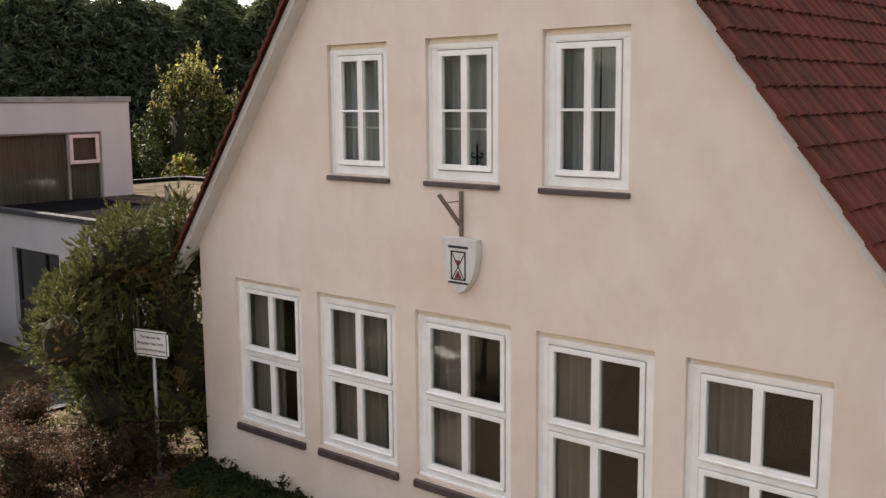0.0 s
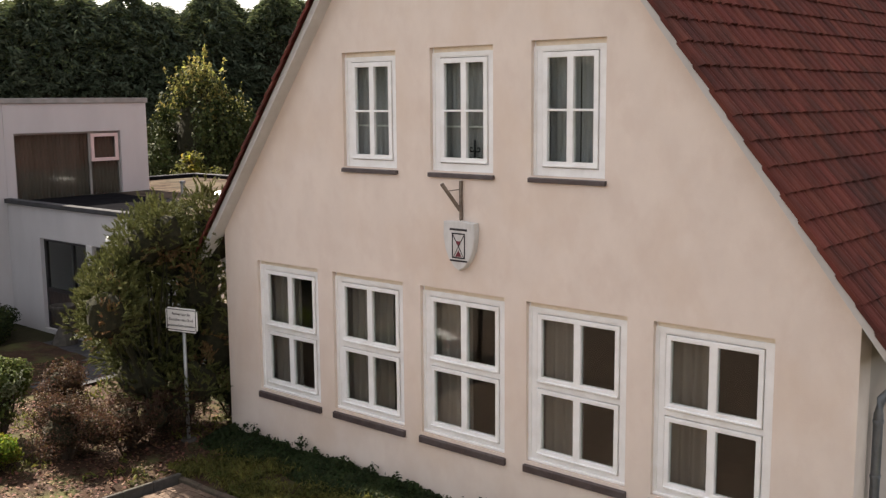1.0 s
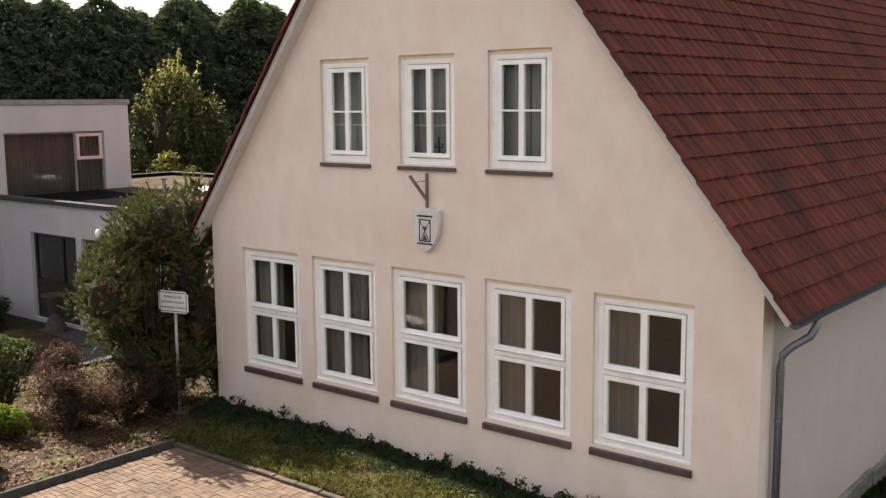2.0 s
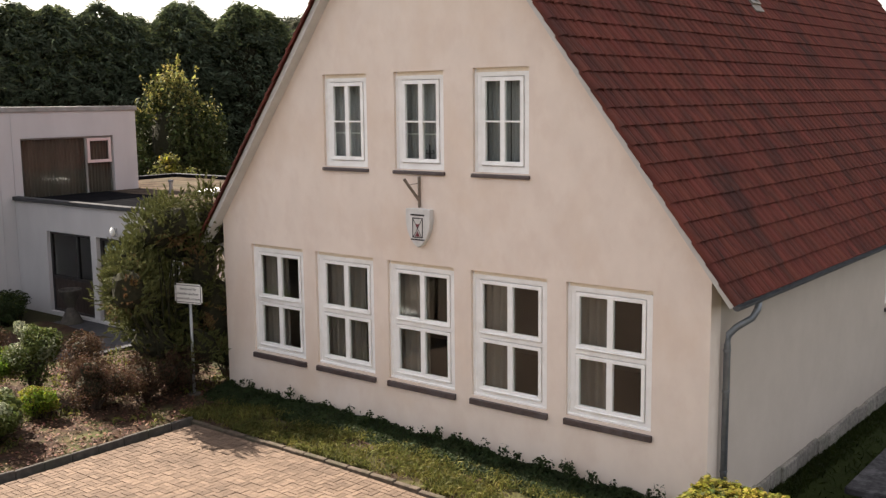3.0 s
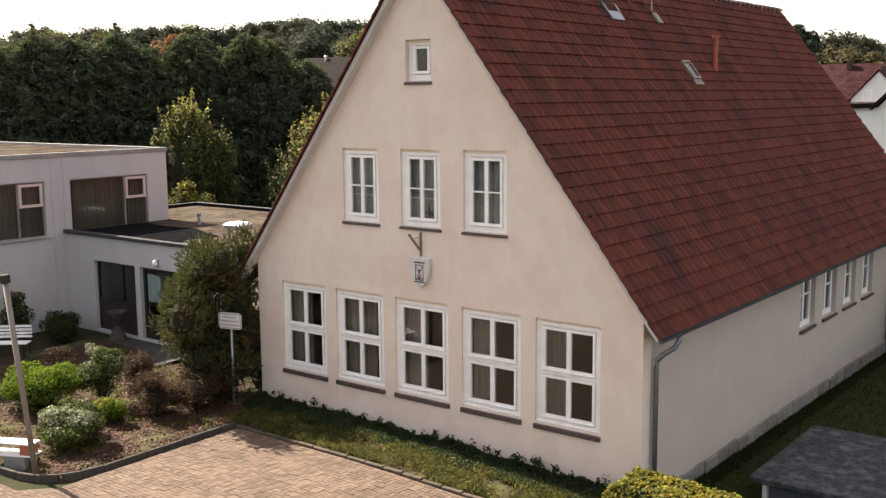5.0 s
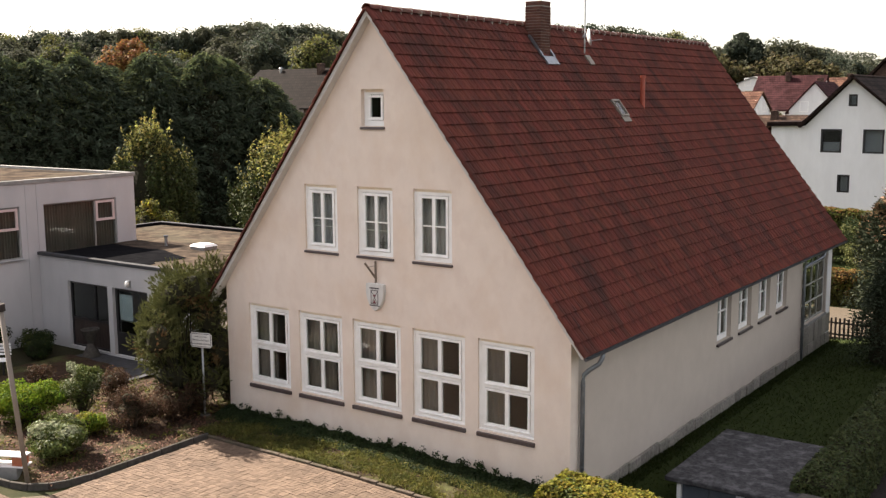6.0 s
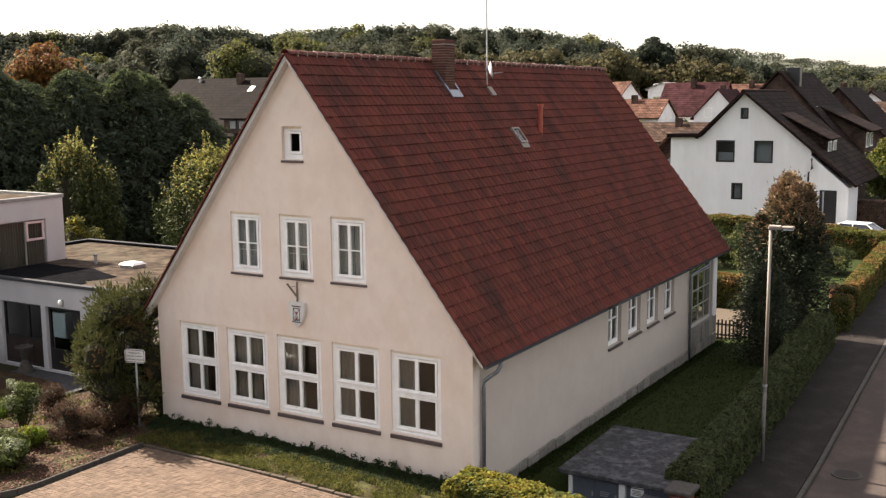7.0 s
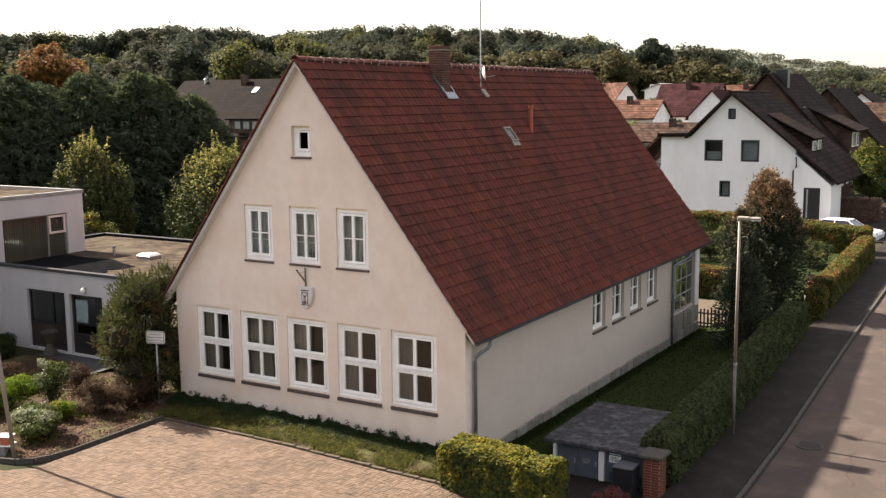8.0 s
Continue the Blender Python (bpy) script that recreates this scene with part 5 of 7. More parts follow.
RED_PIPE = material("red_vent_pipe", (0.36, 0.07, 0.035), (0.28, 0.055, 0.03), grain=8, rough=0.5, bump=0.05)
BLACK_PAINT = material("black_paint", (0.02, 0.016, 0.018), rough=0.6, bump=0)
RED_PAINT = material("dark_red_paint", (0.16, 0.02, 0.03), rough=0.6, bump=0)
SHIELD_WHITE = material("shield_white", (0.66, 0.645, 0.62), (0.56, 0.545, 0.52), grain=7, rough=0.7, bump=0.15, bump_scale=20,
                        stain=(0.42, 0.40, 0.36), stain_scale=3, streak=0.3)
WEATHERED_POST = material("weathered_post", (0.2448, 0.2088, 0.1728), (0.1944, 0.1656, 0.1368), grain=6, rough=0.7, bump=0.1, streak=0.2)
CAR_WHITE = material("car_paint_white", (0.72, 0.73, 0.74), (0.70, 0.71, 0.72), rough=0.25, bump=0)
LOG = material("log_ends", (0.12, 0.07, 0.05), (0.075, 0.045, 0.034), grain=6, rough=0.9, bump=0.3, vary=0.3)
PAPER_GREY = material("grey_blind", (0.30, 0.30, 0.33), (0.26, 0.26, 0.29), grain=3, rough=0.9, bump=0)
RUBBER = material("rubber", (0.02, 0.02, 0.02), rough=0.8, bump=0.05)


def folds(x0, x1, z0, z1, depth=0.03, wave=0.11):
    """A hanging cloth with folds, in x and z."""
    bm = bmesh.new()
    n = max(8, int((x1 - x0) / 0.012))
    cols = []
    for i in range(n + 1):
        x = x0 + (x1 - x0) * i / n
        y = depth * (math.sin(x * 2 * math.pi / wave) + 0.4 * math.sin(x * 2 * math.pi / wave * 0.43 + 1))
        cols.append((bm.verts.new((x, y, z0)), bm.verts.new((x, y * 0.7, z1))))
    for a, b in zip(cols, cols[1:]):
        bm.faces.new((a[0], b[0], b[1], a[1]))
    return bm


# ---- flat-roofed neighbours ----
def rim(x0, x1, y0, y1, z0, z1, w=0.2):
    return boxes((x0, x0 + w, y0, y1, z0, z1), (x1 - w, x1, y0, y1, z0, z1), (x0 + w, x1 - w, y0, y0 + w, z0, z1), (x0 + w, x1 - w, y1 - w, y1, z0, z1), bevel=0.01)


def facing_x(ob, x):
    """Turns a plate made in x and z so that its face looks along +x at x."""
    ob.matrix_world = Matrix(((0, -1, 0, x), (1, 0, 0, 0), (0, 0, 1, 0), (0, 0, 0, 1)))
    return ob


block = tagged(anchor("flat_roofed_block"), "white rendered two-storey block with a flat gravel roof", "building")
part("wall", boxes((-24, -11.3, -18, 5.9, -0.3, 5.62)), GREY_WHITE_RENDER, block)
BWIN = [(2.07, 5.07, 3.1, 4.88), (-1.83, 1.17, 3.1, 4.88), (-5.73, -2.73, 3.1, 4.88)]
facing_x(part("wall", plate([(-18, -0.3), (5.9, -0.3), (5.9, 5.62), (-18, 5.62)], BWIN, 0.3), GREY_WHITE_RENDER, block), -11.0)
part("roof", boxes((-23.8, -11.2, -17.8, 5.7, 5.62, 5.67)), GRAVEL_ROOF, block)
part("roof_edge", rim(-24.05, -10.96, -18.05, 5.95, 5.62, 5.76), CONCRETE, block, "pale metal roof edge")
for y in (1.62, -2.28):
    part("joint", boxes((-11.0, -10.985, y - 0.22, y - 0.20, 0.3, 5.6), (-11.0, -10.985, y + 0.20, y + 0.22, 0.3, 5.6)), GREY_WHITE_RENDER, block)
for a, b, c, d in BWIN:
    x = -11.06
    win = part("window", boxes((x - 0.05, x, a, a + 0.05, c, d), (x - 0.05, x, b - 0.05, b, c, d), (x - 0.05, x, a + 0.05, b - 0.05, c, c + 0.05), (x - 0.05, x, a + 0.05, b - 0.05, d - 0.05, d),
                               (x - 0.05, x + 0.003, a + 2.07, a + 2.13, c + 0.05, d - 0.05), bevel=0.005), CONCRETE, block, "wide window with a small top-hung light")
    part("top_light", boxes((x - 0.04, x + 0.02, a + 2.14, a + 2.23, c + 0.98, d - 0.06), (x - 0.04, x + 0.02, b - 0.14, b - 0.05, c + 0.98, d - 0.06),
                            (x - 0.04, x + 0.02, a + 2.23, b - 0.14, c + 0.98, c + 1.07), (x - 0.04, x + 0.02, a + 2.23, b - 0.14, d - 0.15, d - 0.06), bevel=0.006), PINK_FRAME, win, "pinkish white casement")
    for p, q, r, s in ((a + 0.05, a + 2.07, c + 0.05, d - 0.05), (a + 2.13, b - 0.05, c + 0.05, c + 0.97), (a + 2.23, b - 0.14, c + 1.07, d - 0.15)):
        part("pane", boxes((x - 0.03, x - 0.024, p, q, r, s)), PANE_DULL, win)
    part("sill", boxes((x, -10.93, a - 0.05, b + 0.05, c - 0.05, c - 0.004), bevel=0.006), STEEL, win)
    drape = facing_x(part("curtain", folds(a + 0.02, b - 0.02, c + 0.02, d - 0.02), BROWN_DRAPE), -11.2)
    drape.matrix_world = Matrix.Translation((-0.08, -0.11, 0.07)) @ drape.matrix_world
    tagged(drape, "dark brown curtain with upright folds", "curtain", "curtains of the block")

SHIFT_BLOCK, SHIFT_WING = Vector((-0.08, -0.11, 0.07)), Vector((-0.08, -0.12, 0.06))
wing = tagged(anchor("flat_roofed_wing"), "white single-storey wing with a flat felt roof", "building")
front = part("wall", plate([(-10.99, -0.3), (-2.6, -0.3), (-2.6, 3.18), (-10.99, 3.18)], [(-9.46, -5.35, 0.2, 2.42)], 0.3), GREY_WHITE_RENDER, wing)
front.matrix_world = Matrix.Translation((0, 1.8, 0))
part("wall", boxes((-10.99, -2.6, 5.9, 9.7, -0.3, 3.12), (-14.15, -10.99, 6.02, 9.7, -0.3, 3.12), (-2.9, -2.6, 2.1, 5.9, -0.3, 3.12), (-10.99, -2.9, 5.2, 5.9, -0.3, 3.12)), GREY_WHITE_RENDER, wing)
part("ceiling", boxes((-10.99, -2.6, 2.1, 9.7, 3.12, 3.18)), INTERIOR, wing)
part("roof", boxes((-10.985, -2.75, 1.92, 9.65, 3.18, 3.215), (-14.1, -10.985, 6.02, 9.65, 3.18, 3.215)), GRAVEL_ROOF, wing, "patchy brown felt roof")
part("roof_edge", boxes((-10.985, -2.75, 1.72, 1.92, 3.18, 3.29), (-2.75, -2.55, 1.72, 9.85, 3.18, 3.33), (-14.3, -2.75, 9.65, 9.85, 3.12, 3.33), (-14.3, -14.1, 6.02, 9.65, 3.12, 3.33), bevel=0.01), PATH_GREY, wing, "weathered concrete roof edge")
part("upstand", boxes((-14.1, -14.02, 6.02, 9.56, 3.213, 3.32), (-14.1, -2.75, 9.56, 9.65, 3.213, 3.32), bevel=0.012), BLACK_SHEET, wing, "bitumen sheet turned up at the roof edge")
part("floor", boxes((-10.99, -2.6, 2.1, 5.2, 0.0, 0.19)), DARK_ROOM, wing)
y = 1.9
entrance = framed("door", -9.46, -7.33, 0.2, 2.42, [(-9.38, -8.2, 1.2, 2.34), (-8.12, -7.41, 1.2, 2.34), (-9.38, -7.41, 0.26, 1.12)], y, y + 0.08, BLACK_FRAME, wing, "black framed glazed screen over dark boards")
for p, q in ((-9.38, -8.2), (-8.12, -7.41)):
    part("pane", boxes((p, q, y + 0.03, y + 0.036, 1.2, 2.34)), PANE, entrance)
for i in range(13):
    part("board", boxes((-9.38 + 0.1515 * i, -9.235 + 0.1515 * i, y + 0.02, y + 0.05, 0.26, 1.12), bevel=0.006), DARK_WOOD, entrance)
part("pillar", boxes((-7.33, -7.08, 1.78, 2.1, 0.2, 2.42), bevel=0.01), GREY_WHITE_RENDER, wing, "white rendered pillar")
door = framed("door", -7.08, -5.75, 0.2, 2.42, [(-6.98, -5.85, 0.95, 2.32)], y, y + 0.08, BLACK_FRAME, wing, "black door with a glazed upper half")
part("pane", boxes((-6.98, -5.85, y + 0.03, y + 0.036, 0.95, 2.32)), PANE, door)
part("notice", boxes((-6.93, -6.3, y + 0.05, y + 0.055, 1.35, 2.2)), PAPER, door, "pale blue paper notices behind the glass")
part("panel", boxes((-5.75, -5.35, y, y + 0.06, 0.2, 2.42)), BLACK_FRAME, door)
wall_lamp = tagged(anchor("wall_lamp", -6.22, 1.72, 2.62), "small white bulkhead lamp over the door", "wall lamp")
part("base", boxes((-0.1, 0.1, 0.02, 0.08, -0.12, 0.12), bevel=0.015), STEEL, wall_lamp)
bm = bmesh.new()
bmesh.ops.create_uvsphere(bm, u_segments=12, v_segments=8, radius=0.11, matrix=Matrix.Diagonal((0.8, 0.55, 1.0, 1)))
part("shade", bm, WHITE_PAINT, wall_lamp, smooth=True)
# flat black patch over the front part of the felt, next to the block
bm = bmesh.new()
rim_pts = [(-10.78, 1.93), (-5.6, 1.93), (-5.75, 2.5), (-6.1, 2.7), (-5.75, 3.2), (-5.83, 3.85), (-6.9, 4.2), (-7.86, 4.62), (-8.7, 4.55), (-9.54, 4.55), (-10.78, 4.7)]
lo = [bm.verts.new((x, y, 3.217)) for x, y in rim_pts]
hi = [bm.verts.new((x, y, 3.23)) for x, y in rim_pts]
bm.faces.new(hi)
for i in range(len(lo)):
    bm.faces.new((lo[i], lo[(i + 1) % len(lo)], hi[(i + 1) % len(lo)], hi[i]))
part("felt_patch", bm, BLACK_SHEET, wing, "black patch with an uneven outline on the felt")
vent = tagged(anchor("vent_pipe", -8.75, 5.45, 3.21), "grey vent pipe on the felt roof", "vent pipe")
part("pipe", tube(bmesh.new(), [(0, 0, 0), (0, 0, 0.34)], 0.055, 10), STEEL, vent)
part("cap", tube(bmesh.new(), [(0, 0, 0.32), (0, 0, 0.38)], 0.08, 10), ZINC, vent)
dome = tagged(anchor("roof_light", -6.95, 5.6, 3.21), "white domed roof light on the felt roof", "roof light")
part("curb", boxes((-0.36, 0.36, -0.3, 0.3, 0, 0.12), bevel=0.01), CONCRETE, dome)
bm = boxes((-0.38, 0.38, -0.32, 0.32, 0.12, 0.2))
for v in bm.verts:
    if v.co.z > 0.16:
        v.co.x *= 0.75
        v.co.y *= 0.75
part("dome", bm, WHITE_PAINT, dome)

block.location = SHIFT_BLOCK
for ob in (wing, wall_lamp, vent, dome):
    ob.location += SHIFT_WING

urn = tagged(anchor("urn", -7.85, 1.25, 0.2), "grey concrete hourglass-shaped planter by the path", "planter")
prof = ((0.30, 0.0), (0.28, 0.06), (0.10, 0.42), (0.12, 0.5), (0.30, 0.86), (0.30, 0.9), (0.26, 0.9), (0.12, 0.6))
bm = bmesh.new()
rings = [[bm.verts.new((r * math.cos(2 * math.pi * k / 16), r * math.sin(2 * math.pi * k / 16), z)) for k in range(16)] for r, z in prof]
for a, b in zip(rings, rings[1:]):
    for k in range(16):
        bm.faces.new((a[k], a[(k + 1) % 16], b[(k + 1) % 16], b[k]))
bm.faces.new(rings[-1])
part("bowl", bm, KERB, urn)
bush("clipped_shrub", "low dark green clipped shrub against the block", "shrub", -9.7, 0.6, [(0, 0, 0.35, 0.6, 0.5, 0.42), (-0.7, 0.1, 0.3, 0.5, 0.4, 0.4)], 3500, 0.07, LEAF_IVY, LEAF_HEDGE, 0.3)
bush("clipped_shrub", "low dark green rounded shrub beside the planter", "shrub", -9.0, 0.1, [(0, 0, 0.3, 0.65, 0.5, 0.4)], 2600, 0.07, LEAF_IVY, LEAF_HEDGE, 0.25)
bush("clipped_shrub", "dark green spreading shrub at the foot of the block", "shrub", -9.9, -1.9, [(0, 0, 0.35, 0.7, 0.8, 0.42), (-0.3, -1.0, 0.3, 0.6, 0.6, 0.4)], 3500, 0.07, LEAF_IVY, LEAF_HEDGE, 0.2)
bush("upright_shrub", "upright grey-green shrub against the white block", "shrub", -10.3, -0.7, [(0, 0, 0.7, 0.5, 0.5, 0.6), (0.1, 0, 1.2, 0.3, 0.3, 0.4)], 2400, 0.1, LEAF_IVY, LEAF_PINE, 0.5, narrow=0.3)

bench = tagged(anchor("garden_bench", -8.6, -2.0, 0.2, 40), "white slatted garden bench with a dark frame", "bench")
for i in range(4):
    part("slat", boxes((-0.7, 0.7, 0.30, 0.33, 0.52 + 0.1 * i, 0.585 + 0.1 * i), bevel=0.006), WHITE_PAINT, bench)
for i in range(4):
    part("slat", boxes((-0.7, 0.7, -0.18 + 0.11 * i, -0.09 + 0.11 * i, 0.42, 0.45), bevel=0.006), WHITE_PAINT, bench)
for x in (-0.6, 0.6):
    part("leg", boxes((x - 0.025, x + 0.025, -0.18, -0.13, -0.05, 0.42), (x - 0.025, x + 0.025, 0.33, 0.37, -0.05, 0.95), (x - 0.025, x + 0.025, -0.13, 0.33, 0.38, 0.42)), BLACK_FRAME, bench)

# ---- village beyond ----
def far_window(root, x0, x1, z0, z1, y=0.0, frame_mat=None):
    win = part("window", boxes((x0, x0 + 0.1, y - 0.03, y + 0.1, z0, z1), (x1 - 0.1, x1, y - 0.03, y + 0.1, z0, z1), (x0 + 0.1, x1 - 0.1, y - 0.03, y + 0.1, z0, z0 + 0.1),
                               (x0 + 0.1, x1 - 0.1, y - 0.03, y + 0.1, z1 - 0.1, z1)), frame_mat or BLACK_FRAME, root)
    part("pane", boxes((x0 + 0.1, x1 - 0.1, y + 0.03, y + 0.04, z0 + 0.1, z1 - 0.1)), PANE_DULL, win)
    return win


def slope(root, a, b, y0, y1, mat, thick=0.15, name="roof"):
    """A roof slab between two points (x, z) of a gable, from y0 to y1."""
    d = Vector((b[0] - a[0], 0, b[1] - a[1])).normalized()
    n = Vector((-d.z, 0, d.x))
    n = n if n.z > 0 else -n
    A, B = Vector((a[0], 0, a[1])), Vector((b[0], 0, b[1]))
    bm = bmesh.new()
    ring = [A + n * thick, B + n * thick, B, A]
    f = [bm.verts.new(p + Vector((0, y0, 0))) for p in ring]
    g = [bm.verts.new(p + Vector((0, y1, 0))) for p in ring]
    bm.faces.new(f)
    bm.faces.new(g[::-1])
    for i in range(4):
        bm.faces.new((f[i], g[i], g[(i + 1) % 4], f[(i + 1) % 4]))
    return part(name, bm, mat, root)


white = tagged(anchor("white_house", 0, 45, 0), "white rendered house with dark windows and a brown tiled roof", "house")
wholes = [(3.39, 4.60, 5.13, 6.53), (5.81, 6.99, 5.12, 6.53), (4.9, 5.4, 7.88, 8.58), (4.45, 5.16, 2.76, 3.82), (7.9, 8.7, 2.9, 3.8)]
part("wall", plate([(0.4, -0.5), (9.3, -0.5), (9.3, 5.98), (5.13, 9.45), (2.45, 6.72), (0.4, 6.66)], wholes, 0.4), WHITE_RENDER, white)
bm = plate([(0.45, -0.5), (9.25, -0.5), (9.25, 5.75), (5.13, 9.2), (2.5, 6.5), (0.45, 6.5)], [], 10.5)
bmesh.ops.translate(bm, vec=(0, 0.5, 0), verts=bm.verts)
part("room", bm, DARK_ROOM, white, "dark rooms behind the windows")
part("wall", boxes((0.42, 0.45, 0.4, 11.0, -0.5, 6.4), (9.25, 9.28, 0.4, 11.0, -0.5, 5.7)), WHITE_RENDER, white)
part("wall", boxes((9.3, 11.6, -0.35, 3.2, -0.5, 3.72)), WHITE_RENDER, white, "white projecting porch")
bm = plate([(9.3, 3.72), (11.6, 3.72), (9.3, 5.7)], [], 3.4)
bmesh.ops.translate(bm, vec=(0, -0.33, 0), verts=bm.verts)
part("wall", bm, WHITE_RENDER, white)
for w in wholes:
    far_window(white, *w, y=0.02)
for x0, x1, z0, z1 in ((3.5, 4.5, 5.2, 5.75), (5.9, 6.9, 5.2, 6.45), (4.6, 5.05, 2.85, 3.7), (5.0, 5.3, 7.95, 8.5)):
    part("blind", boxes((x0, x1, 0.2, 0.215, z0, z1)), PAPER_GREY, white, "pale grey window blind")
part("door", boxes((9.95, 10.95, -0.40, -0.33, 1.55, 3.57), bevel=0.01), BLACK_FRAME, white, "dark entrance door with a narrow light")
part("door_light", boxes((10.12, 10.22, -0.412, -0.40, 1.65, 3.5)), STEEL, white)
slope(white, (5.13, 9.5), (12.0, 3.78), -0.45, 11.2, TILE_BROWN)
slope(white, (5.13, 9.5), (2.2, 6.6), -0.45, 11.2, TILE_BROWN)
slope(white, (2.4, 6.72), (0.2, 6.68), -0.3, 5.0, TILE_BROWN, 0.25)
slope(white, (0.4, 6.75), (-2.4, 4.3), -0.1, 6.0, TILE_FAR_RED, 0.14)
part("wall", boxes((-2.0, 0.4, 0.3, 6.0, -0.5, 4.6)), WHITE_RENDER, white)
part("dormer", plate([(6.7, 8.15), (9.8, 5.3), (9.8, 6.5)], [], 3.6), TILE_BROWN, white).matrix_world = Matrix.Translation((0, 47.2, 0))
slope(white, (6.6, 8.28), (10.0, 6.5), 2.0, 5.9, TILE_BROWN, 0.09, "dormer_roof")
for y in (2.5, 4.2):
    dw = part("dormer_window", boxes((9.8, 9.86, y, y + 1.1, 5.55, 6.4)), WHITE_PAINT, white)
    part("pane", boxes((9.86, 9.87, y + 0.1, y + 1.0, 5.62, 6.33)), PANE_DULL, dw)
part("ridge", tube(bmesh.new(), [(5.13, -0.45, 9.62), (5.13, 11.2, 9.62)], 0.13, 8), TILE_BROWN, white)
part("gutter", tube(bmesh.new(), [(9.42, -0.45, 5.5), (9.45, -0.42, 4.9), (9.2, -0.1, 4.6), (9.2, -0.08, 1.4)], 0.06, 8), BLACK_FRAME, white, "black downpipe")

brown = tagged(anchor("brown_house", 0, 60, 0), "tall brown house with a steep dark roof and dormers", "house")
part("wall", plate([(-2.5, 0), (9.5, 0), (9.5, 4.7), (3.8, 11.0), (-2.5, 4.2)], [], 12), BROWN_BRICK, brown, "brown clad gable wall")
slope(brown, (3.8, 11.1), (10.2, 4.1), -0.3, 12.4, TILE_BROWN)
slope(brown, (3.8, 11.1), (-3.0, 3.7), -0.3, 12.4, TILE_BROWN)
part("chimney", boxes((4.0, 5.0, 1.6, 2.4, 9.8, 11.45), bevel=0.02), BLACK_FRAME, brown, "slate-clad chimney")
part("skylight", boxes((6.3, 6.42, 1.0, 1.7, 8.4, 8.5)), LEAD, brown)
part("dormer", plate([(6.4, 8.25), (9.7, 4.65), (9.7, 6.6)], [], 5), BROWN_BRICK, brown).matrix_world = Matrix.Translation((0, 63.0, 0))
slope(brown, (6.2, 8.45), (10.2, 6.5), 2.5, 8.6, TILE_BROWN, 0.12, "dormer_roof")
for y in (3.5, 5.4):
    dw = part("dormer_window", boxes((9.7, 9.76, y, y + 1.2, 5.3, 6.45)), WHITE_PAINT, brown)
    part("pane", boxes((9.76, 9.77, y + 0.1, y + 1.1, 5.4, 6.35)), PANE_DULL, dw)
for y in (0.8, 3.0, 5.0, 7.5):
    far = part("window", boxes((9.5, 9.56, y, y + 0.9, 2.4, 3.8)), WHITE_PAINT, brown)
    part("pane", boxes((9.56, 9.57, y + 0.1, y + 0.8, 2.5, 3.7)), PANE_DULL, far)

for hx, hy, turn, w, l, base, eave, ridge, wm, rm, label in (
        (5.4, 76, 0, 9, 12, 1.8, 3.4, 8.1, BROWN_BRICK, TILE_BROWN, "brown terraced house with a steep dark roof"),
        (10.0, 91, 90, 8, 8, 1.8, 4.0, 6.7, WHITE_RENDER, BUFF_TILE, "white house with a mottled tiled roof"),
        (5.0, 98, 0, 6, 8, 2.2, 5.0, 7.4, WHITE_RENDER, TILE_BROWN, "small white gabled house far up the street"),
        (-12.1, 100, 0, 5.6, 8, 3.3, 3.7, 6.8, WHITE_RENDER, PURPLE_TILE, "white gabled house with a plum roof"),
        (-13.6, 110, 90, 8, 8, 2.0, 5.2, 9.0, WHITE_RENDER, PURPLE_TILE, "house with a plum-red roof and dormer"),
        (-9.0, 117, 90, 6, 6, 2.0, 6.6, 8.8, BRICK_RED, TILE_FAR_RED, "red brick house among the roofs"),
        (-14.9, 90, 90, 6, 6.5, 2.0, 5.2, 7.0, WHITE_RENDER, TILE_FAR_RED, "low outbuilding with an orange-red roof"),
        (-5.0, 79, 90, 6, 9, 1.5, 3.6, 5.2, CONCRETE, BUFF_TILE, "low house with a mottled grey-brown roof"),
        (-24.8, 105, 62, 7, 9, 3.0, 4.6, 8.2, WHITE_RENDER, TILE_FAR_RED, "pale house with an orange tiled roof"),
        (-29, 130, 0, 4.5, 6, 3.0, 7.5, 8.4, WHITE_RENDER, CONCRETE, "pale cube-like house among trees"),
        (-38.5, 58, 90, 14, 18, 2.8, 3.5, 8.7, BROWN_BRICK, TILE_DARK, "long house with a dark tiled roof and a dormer")):
    h = gable_house("village_house", label, hx, hy, turn, w, l, base, eave, ridge, wm, rm)
    for k in (-1, 1):
        far_window(h, k * w * 0.2 - 0.5, k * w * 0.2 + 0.5, eave * 0.95, eave * 0.95 + 1.2, frame_mat=WHITE_PAINT)
    part("chimney", boxes((-0.9, -0.3, l * 0.5, l * 0.5 + 0.6, ridge - 0.6, ridge + 0.55), bevel=0.02), BROWN_BRICK, h)
dormer = tagged(anchor("roof_dormer", -42.4, 51.0, 7.15), "dark tiled dormer with two small windows", "dormer")
part("wall", boxes((-1.9, 1.9, 0, 3, -0.9, 0.5)), BROWN_BRICK, dormer)
slopebm = boxes((-2.2, 2.2, -0.3, 4.0, 0.5, 0.62))
for v in slopebm.verts:
    if v.co.y > 1:
        v.co.z += 2.15
part("roof", slopebm, TILE_DARK, dormer)
for x in (-1.3, -0.2, 0.85):
    part("blind", boxes((x + 0.1, x + 0.85, -0.012, -0.004, -0.32, 0.35)), NET, far_window(dormer, x, x + 0.95, -0.42, 0.45, -0.05, BLACK_FRAME))
tilt = math.atan2(5.2, 7.0)
